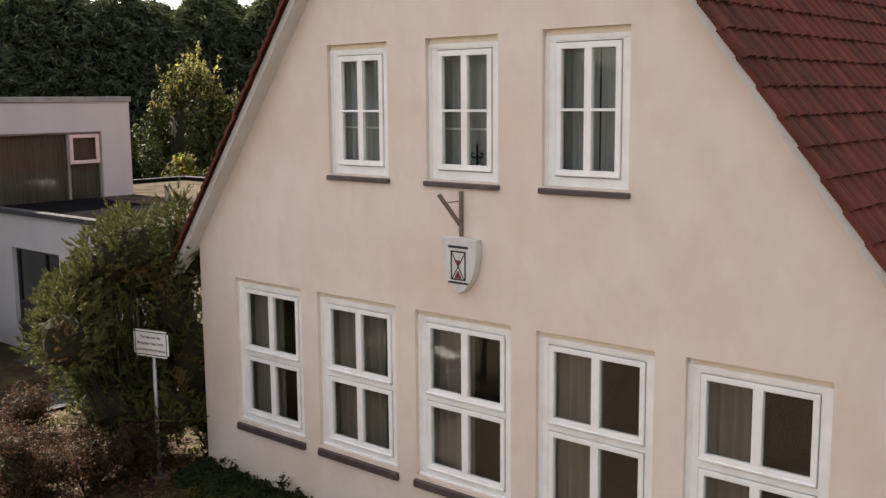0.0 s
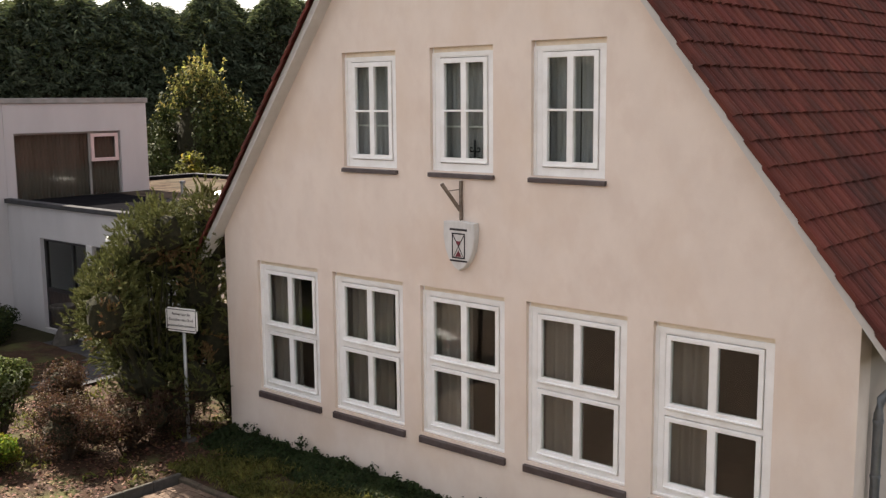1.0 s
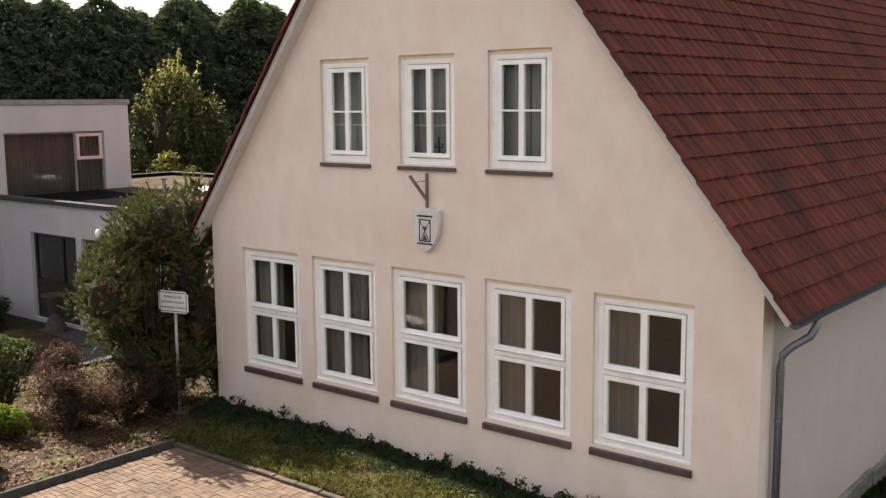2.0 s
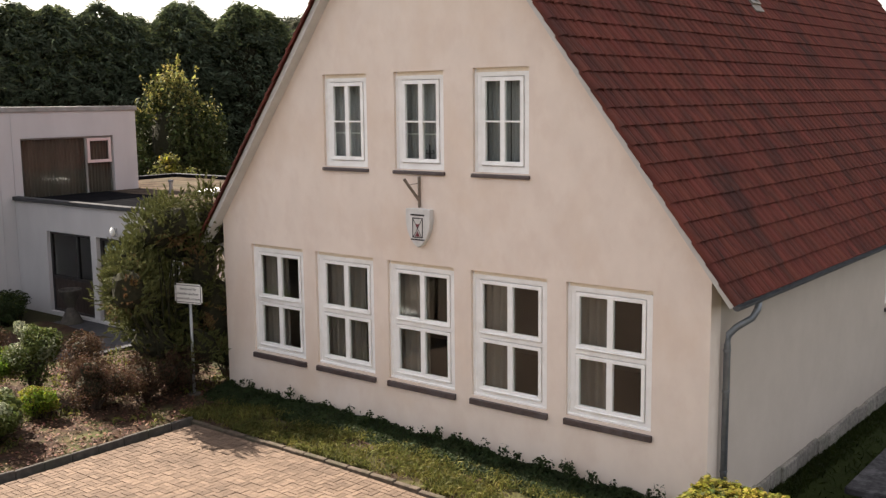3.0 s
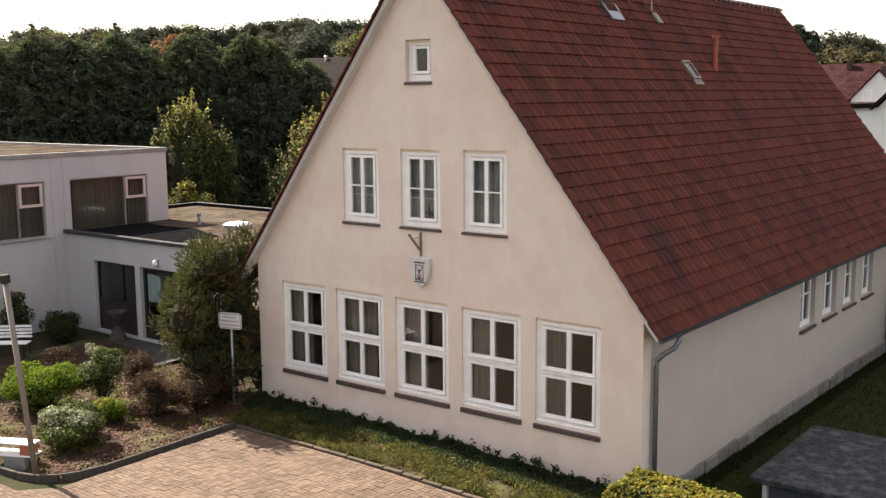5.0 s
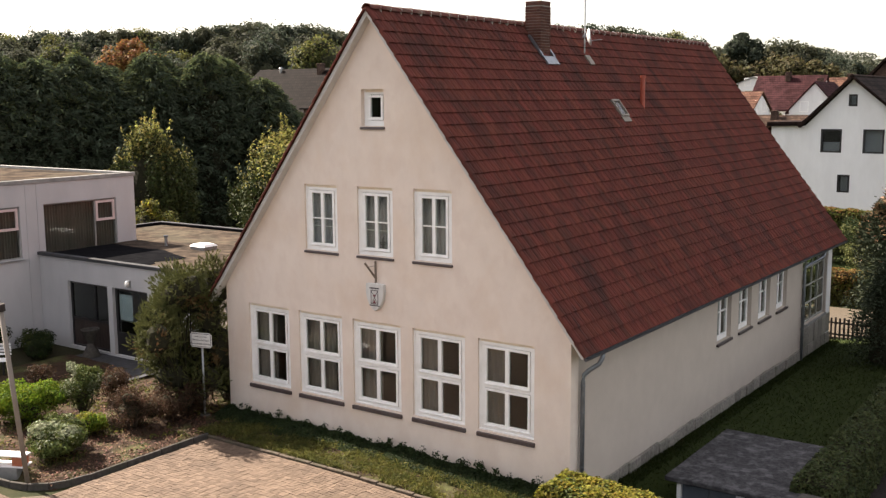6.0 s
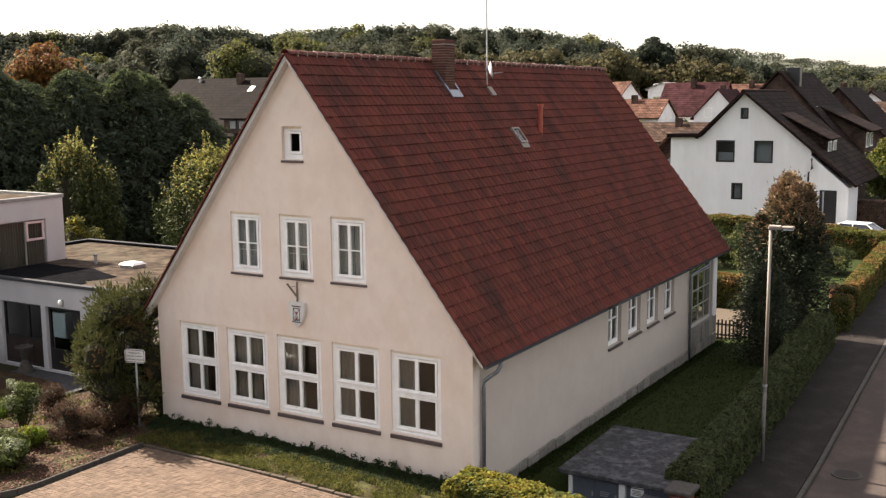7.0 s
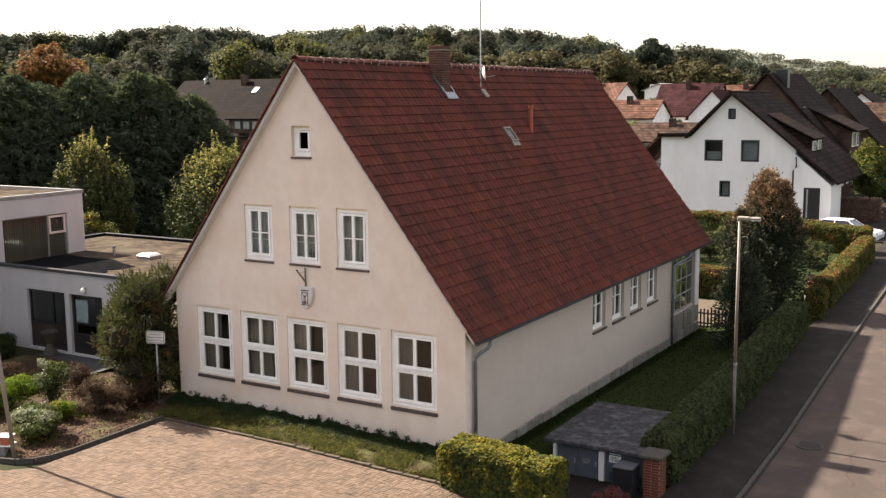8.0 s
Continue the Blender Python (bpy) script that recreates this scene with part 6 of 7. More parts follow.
hatch = tagged(anchor("roof_window", -45.6, 56.5, 10.46), "small white framed roof window in the dark tiles", "roof window")
for name, mat, args in (("frame", WHITE_PAINT, (-0.30, 0.30, -0.42, 0.42, 0.0, 0.10)), ("pane", PANE_DULL, (-0.20, 0.20, -0.32, 0.32, 0.10, 0.11))):
    bm = boxes(args, bevel=0.005)
    bmesh.ops.rotate(bm, verts=bm.verts, matrix=Matrix.Rotation(tilt, 3, "X"))
    part(name, bm, mat, hatch)
cowl = tagged(anchor("ridge_vent", -53.4, 57.6, 11.45), "pale metal vent beside the ridge", "vent")
part("pipe", tube(bmesh.new(), [(0, 0, -0.2), (0, 0, 0.25)], 0.13, 10), STEEL, cowl)
part("cap", tube(bmesh.new(), [(0, 0, 0.25), (0, 0, 0.36)], 0.22, 10, taper=0.6), STEEL, cowl)

# ---- gardens and street beyond the house ----
hedge("garden_hedge", "sunlit clipped hedge with reddish tops behind the house", 7.6, 11.6, 26.6, 27.5, 1.5, 9000, 0.11, LEAF_HEDGE_SUN, LEAF_HEDGE_RED, 0.2, "garden hedges")
hedge("garden_hedge", "rounded end of the clipped street hedge", 14.75, 15.5, 21.9, 22.9, 1.4, 3500, 0.09, LEAF_HEDGE_SUN, LEAF_HEDGE_RED, 0.15, "garden hedges")
hedge("garden_hedge", "sunlit hedge with reddish leaf tips along the street", 14.6, 15.45, 24.2, 36.5, 1.35, 20000, 0.11, LEAF_HEDGE_SUN, LEAF_HEDGE_RED, 0.18, "garden hedges")
hedge("garden_hedge", "tall mixed green and rust hedge across the garden", 8.6, 15.0, 37.3, 38.6, 1.5, 15000, 0.13, LEAF_HEDGE_SUN, LEAF_HEDGE_RED, 0.18, "garden hedges")
hedge("garden_hedge", "hedge in front of the white house, coloured a sunlit yellow-green", 2.5, 8.4, 39.0, 40.2, 1.4, 9000, 0.15, LEAF_HEDGE_SUN, LEAF_HEDGE_RED, 0.12, "garden hedges")
bush("garden_shrub", "dark rounded evergreen on the garden lawn", "shrub", 10.6, 30.0, [(0, 0, 0.7, 0.9, 0.8, 0.8)], 3000, 0.1, LEAF_IVY, LEAF_PINE, 0.4)
bush("garden_shrub", "dark upright shrub near the garden hedge", "shrub", 8.2, 34.5, [(0, 0, 1.0, 0.9, 0.9, 1.1)], 3000, 0.1, LEAF_IVY, LEAF_PINE, 0.3)
bush("garden_shrub", "dark evergreen mass at the end of the garden lawn", "shrub", 7.3, 33.5, [(0, 0, 0.8, 1.6, 1.0, 1.0), (-1.2, 1.8, 0.9, 1.3, 1.0, 1.1)], 6000, 0.11, LEAF_IVY, LEAF_PINE, 0.3)
bush("round_shrub", "round dark green garden shrub", "shrub", 12.6, 33.5, [(0, 0, 0.8, 1.2, 1.1, 0.85)], 5000, 0.1, LEAF_IVY, LEAF_PINE, 0.4)
bush("garden_shrub", "grey-green shrub behind the house", "shrub", 9.4, 31.5, [(0, 0, 0.8, 1.5, 1.0, 0.8), (1.2, 0.3, 1.0, 0.7, 0.7, 0.7)], 4000, 0.12, LEAF_PINE)
tree("street_tree", "round-crowned green tree beside the street", 12.1, 56, 4.9, 3.6, 6000, 0.2, LEAF_HEDGE, mat2=LEAF_YELLOW, share=0.2, low=0.3, z=1.0, trunk=0.12)
bush("yellow_tree", "yellow-green leafy tree among the roofs", "tree", -13.6, 80, [(0, 0, 4.6, 1.7, 1.5, 1.6), (1.2, 0, 3.6, 1.4, 1.3, 1.4), (-1.0, 0, 5.4, 1.1, 1.1, 1.1)], 5000, 0.24, LEAF_GREEN, LEAF_YELLOW, 0.6)
bush("village_tree", "dense green tree between the houses", "tree", -26.0, 116, [(0, 0, 6.0, 2.8, 2.6, 2.4), (2.5, 0, 5.4, 1.9, 1.9, 1.8)], 6000, 0.32, LEAF_HEDGE)
bush("village_tree", "dark green tree beside the orange roof", "tree", -13.7, 93, [(0, 0, 4.6, 1.4, 1.4, 1.6)], 2500, 0.24, LEAF_HEDGE)

pot = tagged(anchor("flower_pot", 14.28, 25.4, ground_z(14.28, 25.4) + 0.5), "terracotta pot on a white stand", "flower pot")
part("stand", boxes((-0.22, 0.22, -0.22, 0.22, -0.5, 0.0), bevel=0.02), WHITE_RENDER, pot)
part("pot", tube(bmesh.new(), [(0, 0, 0), (0, 0, 0.34), (0, 0, 0.42)], 0.19, 14, taper=1.45), TERRACOTTA, pot)
p, d = ball_points(300, (0, 0, 0.55), (0.28, 0.28, 0.2))
leaf_mesh("plant", p, d, 0.09, LEAF_RUST, pot)

fence = tagged(anchor("picket_fence", 10.2, 21.3, 0), "low dark brown picket fence", "fence")
for i in range(11):
    part("picket", boxes((0.16 * i, 0.16 * i + 0.075, -0.01, 0.012, -0.85, 0.06 - 0.03 * (i % 2)), bevel=0.006), DARK_WOOD, fence)
for z in (-0.65, -0.2):
    part("rail", boxes((-0.05, 1.75, 0.014, 0.05, z, z + 0.07)), DARK_WOOD, fence)
for x in (-0.08, 1.75):
    part("post", boxes((x, x + 0.09, 0.0, 0.09, -1.0, 0.12), bevel=0.008), DARK_WOOD, fence)


def car(x, y, z, turn, paint, label):
    root = tagged(anchor("car", x, y, z, turn), label, "car")
    side = [(-2.0, 0.35), (2.05, 0.35), (2.1, 0.7), (1.95, 0.86), (1.05, 0.98), (-1.85, 1.0), (-2.05, 0.75)]
    roof_ring = [(1.05, 0.98), (0.35, 1.42), (-1.2, 1.47), (-1.85, 1.0)]
    for name, ring, w, top, mat in (("body", side, 0.86, 0.86, paint), ("cabin", roof_ring, 0.80, 0.62, PANE_DARK)):
        bm = bmesh.new()
        a = [bm.verts.new((px, -(w if pz < 1.1 else top), pz)) for px, pz in ring]
        b = [bm.verts.new((px, (w if pz < 1.1 else top), pz)) for px, pz in ring]
        bm.faces.new(a)
        bm.faces.new(b[::-1])
        for i in range(len(ring)):
            bm.faces.new((a[i], b[i], b[(i + 1) % len(ring)], a[(i + 1) % len(ring)]))
        part(name, bm, mat, root)
    bm = boxes((-1.2, 0.36, -0.62, 0.62, 1.43, 1.5), bevel=0.03)
    part("roof", bm, paint, root)
    for s in (-1, 1):
        part("pillar", tube(bmesh.new(), [(1.05, s * 0.79, 0.98), (0.35, s * 0.62, 1.45)], 0.035, 6), paint, root)
        part("pillar", tube(bmesh.new(), [(-0.45, s * 0.8, 0.98), (-0.45, s * 0.62, 1.46)], 0.035, 6), paint, root)
        part("pillar", tube(bmesh.new(), [(-1.85, s * 0.79, 1.0), (-1.2, s * 0.62, 1.47)], 0.05, 6), paint, root)
        for wx in (-1.3, 1.3):
            tyre = part("wheel", tube(bmesh.new(), [(wx, s * 0.68, 0.31), (wx, s * 0.87, 0.31)], 0.31, 18), RUBBER, root)
            part("rim", tube(bmesh.new(), [(wx, s * 0.86, 0.31), (wx, s * 0.88, 0.31)], 0.2, 14), STEEL, tyre)
        part("headlight", boxes((1.98, 2.08, s * 0.62 - 0.14, s * 0.62 + 0.14, 0.66, 0.8), bevel=0.02), LEAD, root)
    return root


PANE_DARK = material("car_glass", (0.02, 0.022, 0.025), rough=0.08, bump=0)
car(12.75, 43.4, ground_z(12.75, 43.4) - 0.5, -8, CAR_WHITE, "white estate car parked in a driveway")
for x, y in ((16.0, 53.0), (14.2, 55.0)):
    g = tagged(anchor("gate_post", x, y, ground_z(x, y)), "white gate post with a flat cap", "post", "gate posts by the drive")
    part("shaft", boxes((-0.14, 0.14, -0.14, 0.14, -0.3, 1.3), bevel=0.015), WHITE_RENDER, g)
    part("cap", boxes((-0.18, 0.18, -0.18, 0.18, 1.3, 1.38), bevel=0.015), CONCRETE, g)

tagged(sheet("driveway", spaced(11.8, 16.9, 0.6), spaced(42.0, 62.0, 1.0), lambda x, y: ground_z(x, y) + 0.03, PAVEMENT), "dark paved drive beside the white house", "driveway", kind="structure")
wood_stack = tagged(anchor("log_pile", 12.6, 49.5, ground_z(12.6, 49.5)), "stacked brown firewood against the drive", "log pile")
for r in range(9):
    for c in range(14):
        part("log", tube(bmesh.new(), [(-1.4 + 0.2 * c + 0.1 * (r % 2), 0, 0.1 + 0.175 * r), (-1.4 + 0.2 * c + 0.1 * (r % 2), 0.8, 0.1 + 0.175 * r)], random.uniform(0.085, 0.1), 7), LOG, wood_stack)
hedge("drive_hedge", "tall dark hedge beyond the drive", 11.0, 16.6, 62.5, 64.0, 3.0, 6000, 0.22, LEAF_IVY, LEAF_HEDGE, 0.3)

# ---- bin store, pier, bin, lamp ----
store = tagged(anchor("bin_store"), "low concrete bin store with steel doors and a weathered slab roof", "bin store")
part("body", boxes((11.95, 14.85, 2.32, 5.7, -1.5, -0.06)), CONCRETE, store)
part("roof", boxes((11.75, 14.95, 2.0, 5.95, -0.06, 0.06), bevel=0.02), SLAB_ROOF, store, "mottled grey weathered slab")
part("plinth", boxes((11.95, 14.85, 2.15, 2.32, -1.5, -1.04)), CONCRETE, store)
for x, w in ((11.97, 0.1), (13.32, 0.17), (14.72, 0.12)):
    part("post", boxes((x, x + w, 2.18, 2.32, -1.04, -0.06), bevel=0.01), WHITE_RENDER, store, "white painted post")
for a, b in ((12.08, 12.69), (12.70, 13.31), (13.50, 14.10), (14.11, 14.71)):
    leaf = part("door", boxes((a, b, 2.25, 2.29, -1.03, -0.08), (a + 0.06, b - 0.06, 2.243, 2.252, -0.95, -0.16), bevel=0.006), BLUE_GREY_STEEL, store, "blue-grey steel door")
    part("handle", boxes((b - 0.1, b - 0.06, 2.2, 2.245, -0.6, -0.46), bevel=0.008), STEEL, leaf)
    if a > 13:
        for i in range(5):
            part("louvre", boxes((a + 0.12, a + 0.42, 2.232, 2.243, -0.9 + 0.05 * i, -0.875 + 0.05 * i)), BLACK_FRAME, leaf)
notice = tagged(anchor("notice", 13.78, 2.236, -0.3), "small white printed notice on a steel door", "notice")
part("sheet", boxes((-0.17, 0.17, -0.004, 0.004, -0.1, 0.1)), WHITE_PAINT, notice)
for i in range(4):
    part("writing", boxes((-0.13, 0.1 - 0.03 * (i % 2), -0.006, -0.004, 0.05 - 0.035 * i, 0.062 - 0.035 * i)), BLACK_PAINT, notice)
notice2 = tagged(anchor("notice", 13.78, 2.236, -0.12), "narrow white label on a steel door", "notice")
part("sheet", boxes((-0.16, 0.16, -0.004, 0.004, -0.05, 0.05)), WHITE_PAINT, notice2)
bars = tagged(anchor("notice", 12.95, 2.237, -0.45), "faint grey stencilled writing on a steel door", "notice")
for i in range(3):
    part("writing", boxes((-0.14, 0.12 - 0.03 * i, -0.003, 0.003, -0.05 * i, 0.02 - 0.05 * i)), STEEL, bars)

pier = tagged(anchor("brick_pier"), "red brick pier with a concrete cap", "brick pier")
part("mortar_core", boxes((14.79, 15.21, 1.65, 2.15, -1.3, 0.12)), MORTAR, pier)
brick_mesh = mesh_of("brick", boxes((0, 0.205, 0, 0.1, 0, 0.063), bevel=0.005), BRICK_RED)
for r in range(18):
    z = -1.22 + 0.074 * r
    for k in range(2):
        for m in (Matrix.Translation((14.785 + 0.215 * k, 1.635, z)), pose(15.225, 1.64 + 0.26 * k + (0.05 if r % 2 else 0), z, 0, 0, 90) @ Matrix.Translation((0, 0, 0)),
                  pose(14.87, 1.64 + 0.26 * k + (0.05 if r % 2 else 0), z, 0, 0, 90)):
            ob = new("brick", brick_mesh)
            ob.parent = pier
            ob.matrix_world = m
part("cap", boxes((14.68, 15.32, 1.52, 2.26, 0.125, 0.22), bevel=0.02), KERB, pier, "weathered concrete cap")

wheelie = tagged(anchor("wheelie_bin", 14.35, 1.55, -1.08), "black plastic wheeled rubbish bin", "bin")
bm = boxes((-0.27, 0.27, -0.27, 0.27, 0.08, 0.9))
for v in bm.verts:
    if v.co.z < 0.3:
        v.co.x *= 0.82
        v.co.y *= 0.82
part("body", bm, BLACK_PLASTIC, wheelie)
part("lid", boxes((-0.29, 0.29, -0.31, 0.29, 0.9, 0.96), bevel=0.02), BLACK_PLASTIC, wheelie)
part("handle", tube(bmesh.new(), [(-0.22, 0.34, 0.9), (0.22, 0.34, 0.9)], 0.016, 8), BLACK_PLASTIC, wheelie)
for s in (-1, 1):
    part("wheel", tube(bmesh.new(), [(s * 0.22, 0.22, 0.1), (s * 0.28, 0.22, 0.1)], 0.1, 12), RUBBER, wheelie)
bush("red_shrub", "low purple-red barberry shrub by the pier", "shrub", 14.35, 0.5, [(0, 0, 0.3, 0.5, 0.45, 0.32)], 2200, 0.06, LEAF_RED)
tagged(sheet("yard_paving", spaced(10.5, 15.1, 0.35), spaced(-0.8, 2.2, 0.3), lambda x, y: ground_z(x, y) + 0.015, PAVEMENT), "dark paved strip before the bin store", "paving", kind="structure")

lamp = tagged(anchor("street_lamp", 15.55, 7.5, street_z(7.5) + 0.05), "tall slim street lamp with a flat grey head", "street lamp")
part("pole", tube(bmesh.new(), [(0, 0, -0.1), (0, 0, 2.2)], 0.05, 12, taper=1.0), POST_GREY, lamp, smooth=True)
part("pole", tube(bmesh.new(), [(0, 0, 2.2), (0, 0, 6.55)], 0.05, 12, taper=0.85), WEATHERED_POST, lamp, smooth=True)
part("collar", tube(bmesh.new(), [(0, 0, 2.17), (0, 0, 2.24)], 0.062, 12), STEEL, lamp)
part("arm", tube(bmesh.new(), [(0, 0, 6.5), (0.02, 0, 6.62), (0.2, 0, 6.66)], 0.035, 8), STEEL, lamp)
head = part("head", boxes((-0.06, 0.3, -0.10, 0.10, 6.58, 6.70), (0.3, 0.62, -0.10, 0.10, 6.61, 6.69), bevel=0.025), WEATHERED_POST, lamp)
part("lens", boxes((0.33, 0.6, -0.085, 0.085, 6.585, 6.61), bevel=0.01), PAPER, head, "pale lamp cover")

# street details
hole = tagged(anchor("manhole_cover", 17.75, 7.75, street_z(7.75) - 0.012), "round iron manhole cover in the street", "manhole cover")
part("frame", tube(bmesh.new(), [(0, 0, -0.02), (0, 0, 0.014)], 0.40, 28), KERB, hole)
part("lid", tube(bmesh.new(), [(0, 0, -0.01), (0, 0, 0.02)], 0.32, 28), IRON, hole)
for k, (x, y) in enumerate(((19.3, 5.0), (19.9, 11.0), (20.2, 16.0))):
    bm = bmesh.new()
    px, py = x, y
    pts = []
    for i in range(26):
        pts.append((px, py))
        px += random.uniform(-0.14, 0.12)
        py += random.uniform(0.08, 0.26)
    prev = None
    for qx, qy in pts:
        zz = street_z(qy) - 0.026 + 0.02 * math.sin(math.pi * (qx - ROAD_X0) / 5.5)
        w = random.uniform(0.008, 0.02)
        cur = [bm.verts.new((qx - w, qy, zz)), bm.verts.new((qx + w, qy, zz))]
        if prev:
            bm.faces.new((prev[0], prev[1], cur[1], cur[0]))
        prev = cur
    tagged(part("road_crack", bm, ROOF_UNDER), "dark crack winding along the worn asphalt", "crack", kind="structure")

# ---- on the house: shield, bracket, roof fittings ----
shield = tagged(anchor("wall_shield", 5.195, -0.03, 3.763), "white shield sign with a painted hourglass on the gable", "shield sign")
ring = [(-0.265, 0.312), (0.0, 0.326), (0.265, 0.312), (0.27, 0.115), (0.24, -0.055), (0.178, -0.19), (0.085, -0.295), (0.0, -0.34), (-0.085, -0.295), (-0.178, -0.19), (-0.24, -0.055), (-0.27, 0.115)]
bm = bmesh.new()
a = [bm.verts.new((x, -0.07, z)) for x, z in ring]
b = [bm.verts.new((x, 0.028, z)) for x, z in ring]
bm.faces.new(a)
bm.faces.new(b[::-1])
for i in range(len(ring)):
    bm.faces.new((a[i], b[i], b[(i + 1) % len(ring)], a[(i + 1) % len(ring)]))
bmesh.ops.bevel(bm, geom=[e for e in bm.edges if all(v.co.y < -0.05 for v in e.verts)], offset=0.012, segments=1, affect="EDGES")
part("board", bm, SHIELD_WHITE, shield)


def flat(points, y=-0.074):
    bm = bmesh.new()
    f = [bm.verts.new((x, y, z)) for x, z in points]
    g = [bm.verts.new((x, y + 0.003, z)) for x, z in points]
    bm.faces.new(f)
    bm.faces.new(g[::-1])
    for i in range(len(points)):
        bm.faces.new((f[i], g[i], g[(i + 1) % len(points)], f[(i + 1) % len(points)]))
    return bm


def stroke(x0, z0, x1, z1, w):
    d = Vector((x1 - x0, z1 - z0)).normalized()
    n = Vector((-d.y, d.x)) * w / 2
    return flat([(x0 + n.x, z0 + n.y), (x1 + n.x, z1 + n.y), (x1 - n.x, z1 - n.y), (x0 - n.x, z0 - n.y)], -0.0745 if w > 0.02 else -0.0735)


for x0, z0, x1, z1, w in ((-0.15, 0.215, 0.15, 0.215, 0.028), (-0.115, 0.16, 0.115, 0.16, 0.018), (-0.105, 0.155, -0.105, -0.165, 0.018), (0.105, 0.155, 0.105, -0.165, 0.018),
                          (-0.1, 0.15, 0.09, -0.16, 0.012), (0.1, 0.15, -0.09, -0.16, 0.012), (-0.115, -0.165, 0.115, -0.165, 0.018), (-0.15, -0.205, 0.15, -0.205, 0.024)):
    part("stroke", stroke(x0, z0, x1, z1, w), BLACK_PAINT, shield)
part("sand", flat([(-0.045, 0.06), (0.045, 0.06), (0.0, 0.0)], -0.0755), RED_PAINT, shield, "dark red triangle")
part("sand", flat([(-0.055, -0.15), (0.055, -0.15), (0.0, -0.06)], -0.0755), RED_PAINT, shield, "dark red triangle")
bracket = tagged(anchor("flag_bracket", 5.178, -0.03, 4.35), "rusty steel flagpole bracket above the shield", "bracket")
part("upright", boxes((-0.02, 0.02, -0.012, 0.027, -0.25, 0.27), bevel=0.004), RUSTY, bracket)
part("tube", tube(bmesh.new(), [(0, -0.01, -0.12), (-0.14, -0.22, 0.24)], 0.026, 12), RUSTY, bracket)
part("stay", tube(bmesh.new(), [(0, -0.01, 0.16), (-0.10, -0.16, 0.14)], 0.007, 6), RUSTY, bracket)
part("rod", tube(bmesh.new(), [(0, 0, -0.25), (0, -0.01, -0.29)], 0.009, 6), RUSTY, bracket)

chimney = part("chimney", boxes((5.41, 5.89, 6.56, 7.09, 9.3, 11.0)), MORTAR, house, "red brick chimney above the ridge")
cv = bmesh.new()
for r in range(21):
    z = 9.35 + 0.0775 * r
    off = 0.12 if r % 2 else 0.0
    for k in range(-1, 3):
        for (u0, u1, v0) in ((5.4, 5.9, 0), (6.55, 7.1, 1)):
            a, b = max(u0, u0 + 0.25 * k + off + 0.005), min(u1, u0 + 0.25 * (k + 1) + off - 0.005)
            if b - a < 0.04:
                continue
            if v0 == 0:
                box(cv, a, b, 6.545, 6.57, z, z + 0.066)
                box(cv, a, b, 7.08, 7.105, z, z + 0.066)
            else:
                box(cv, 5.88, 5.905, a, b, z, z + 0.066)
                box(cv, 5.395, 5.42, a, b, z, z + 0.066)
tagged(part("bricks", cv, BRICK_DARK, chimney), "weathered red bricks", kind="stuff")
part("crown", boxes((5.40, 5.90, 6.55, 7.10, 11.0, 11.12), bevel=0.012), BRICK_DARK, chimney)


def on_roof(x, y, out=0.0):
    n = Vector((math.sin(PITCH), 0, math.cos(PITCH)))
    return Vector((x, y, roof_z(x))) + n * out


def roof_frame(x, y, out):
    o = on_roof(x, y, out)
    u, n = Vector((math.cos(PITCH), 0, -math.sin(PITCH))), Vector((math.sin(PITCH), 0, math.cos(PITCH)))
    return Matrix(((u.x, 0, n.x, o.x), (0, 1, 0, o.y), (u.z, 0, n.z, o.z), (0, 0, 0, 1)))


apron = part("flashing", boxes((0.0, 0.28, -0.32, 0.34, 0.0, 0.05), (-0.75, 0.0, -0.36, -0.275, 0.0, 0.06), (-0.75, 0.0, 0.275, 0.36, 0.0, 0.06)), LEAD, chimney, "shiny lead flashing")
apron.matrix_world = roof_frame(5.92, 6.825, 0.075)
skylight = part("skylight", boxes((-0.3, 0.3, -0.25, -0.2, 0, 0.1), (-0.3, 0.3, 0.2, 0.25, 0, 0.1), (-0.3, -0.24, -0.2, 0.2, 0, 0.1), (0.24, 0.3, -0.2, 0.2, 0, 0.1), (0.3, 0.48, -0.25, 0.25, 0, 0.06)), WEATHERED_POST, house, "small galvanised roof window")
skylight.matrix_world = roof_frame(7.04, 9.12, 0.05)
sp = part("pane", boxes((-0.24, 0.24, -0.2, 0.2, 0.06, 0.07)), PANE, skylight)
base = on_roof(7.03, 10.92, 0.0)
red = part("vent_pipe", tube(bmesh.new(), [tuple(base - Vector((0, 0, 0.1))), tuple(base + Vector((0, 0, 0.95)))], 0.075, 14), RED_PIPE, house, "red plastic vent pipe", smooth=False)
part("cap", tube(bmesh.new(), [tuple(base + Vector((0, 0, 0.95))), tuple(base + Vector((0, 0, 1.03)))], 0.1, 14), RED_PIPE, red)
mast = tagged(anchor("antenna", 5.85, 9.3, roof_z(5.85)), "thin steel antenna mast with a small dish on the roof", "antenna")
part("mast", tube(bmesh.new(), [(0, 0, -0.1), (0, 0, 4.6)], 0.024, 8), STEEL, mast)
bm = bmesh.new()
rings = []
for j in range(6):
    r = 0.32 * j / 5
    rings.append([bm.verts.new((0.16 * (r / 0.32) ** 2, r * math.cos(2 * math.pi * k / 20), r * math.sin(2 * math.pi * k / 20))) for k in range(20)] if j else [bm.verts.new((0, 0, 0))])
for k in range(20):
    bm.faces.new((rings[0][0], rings[1][k], rings[1][(k + 1) % 20]))
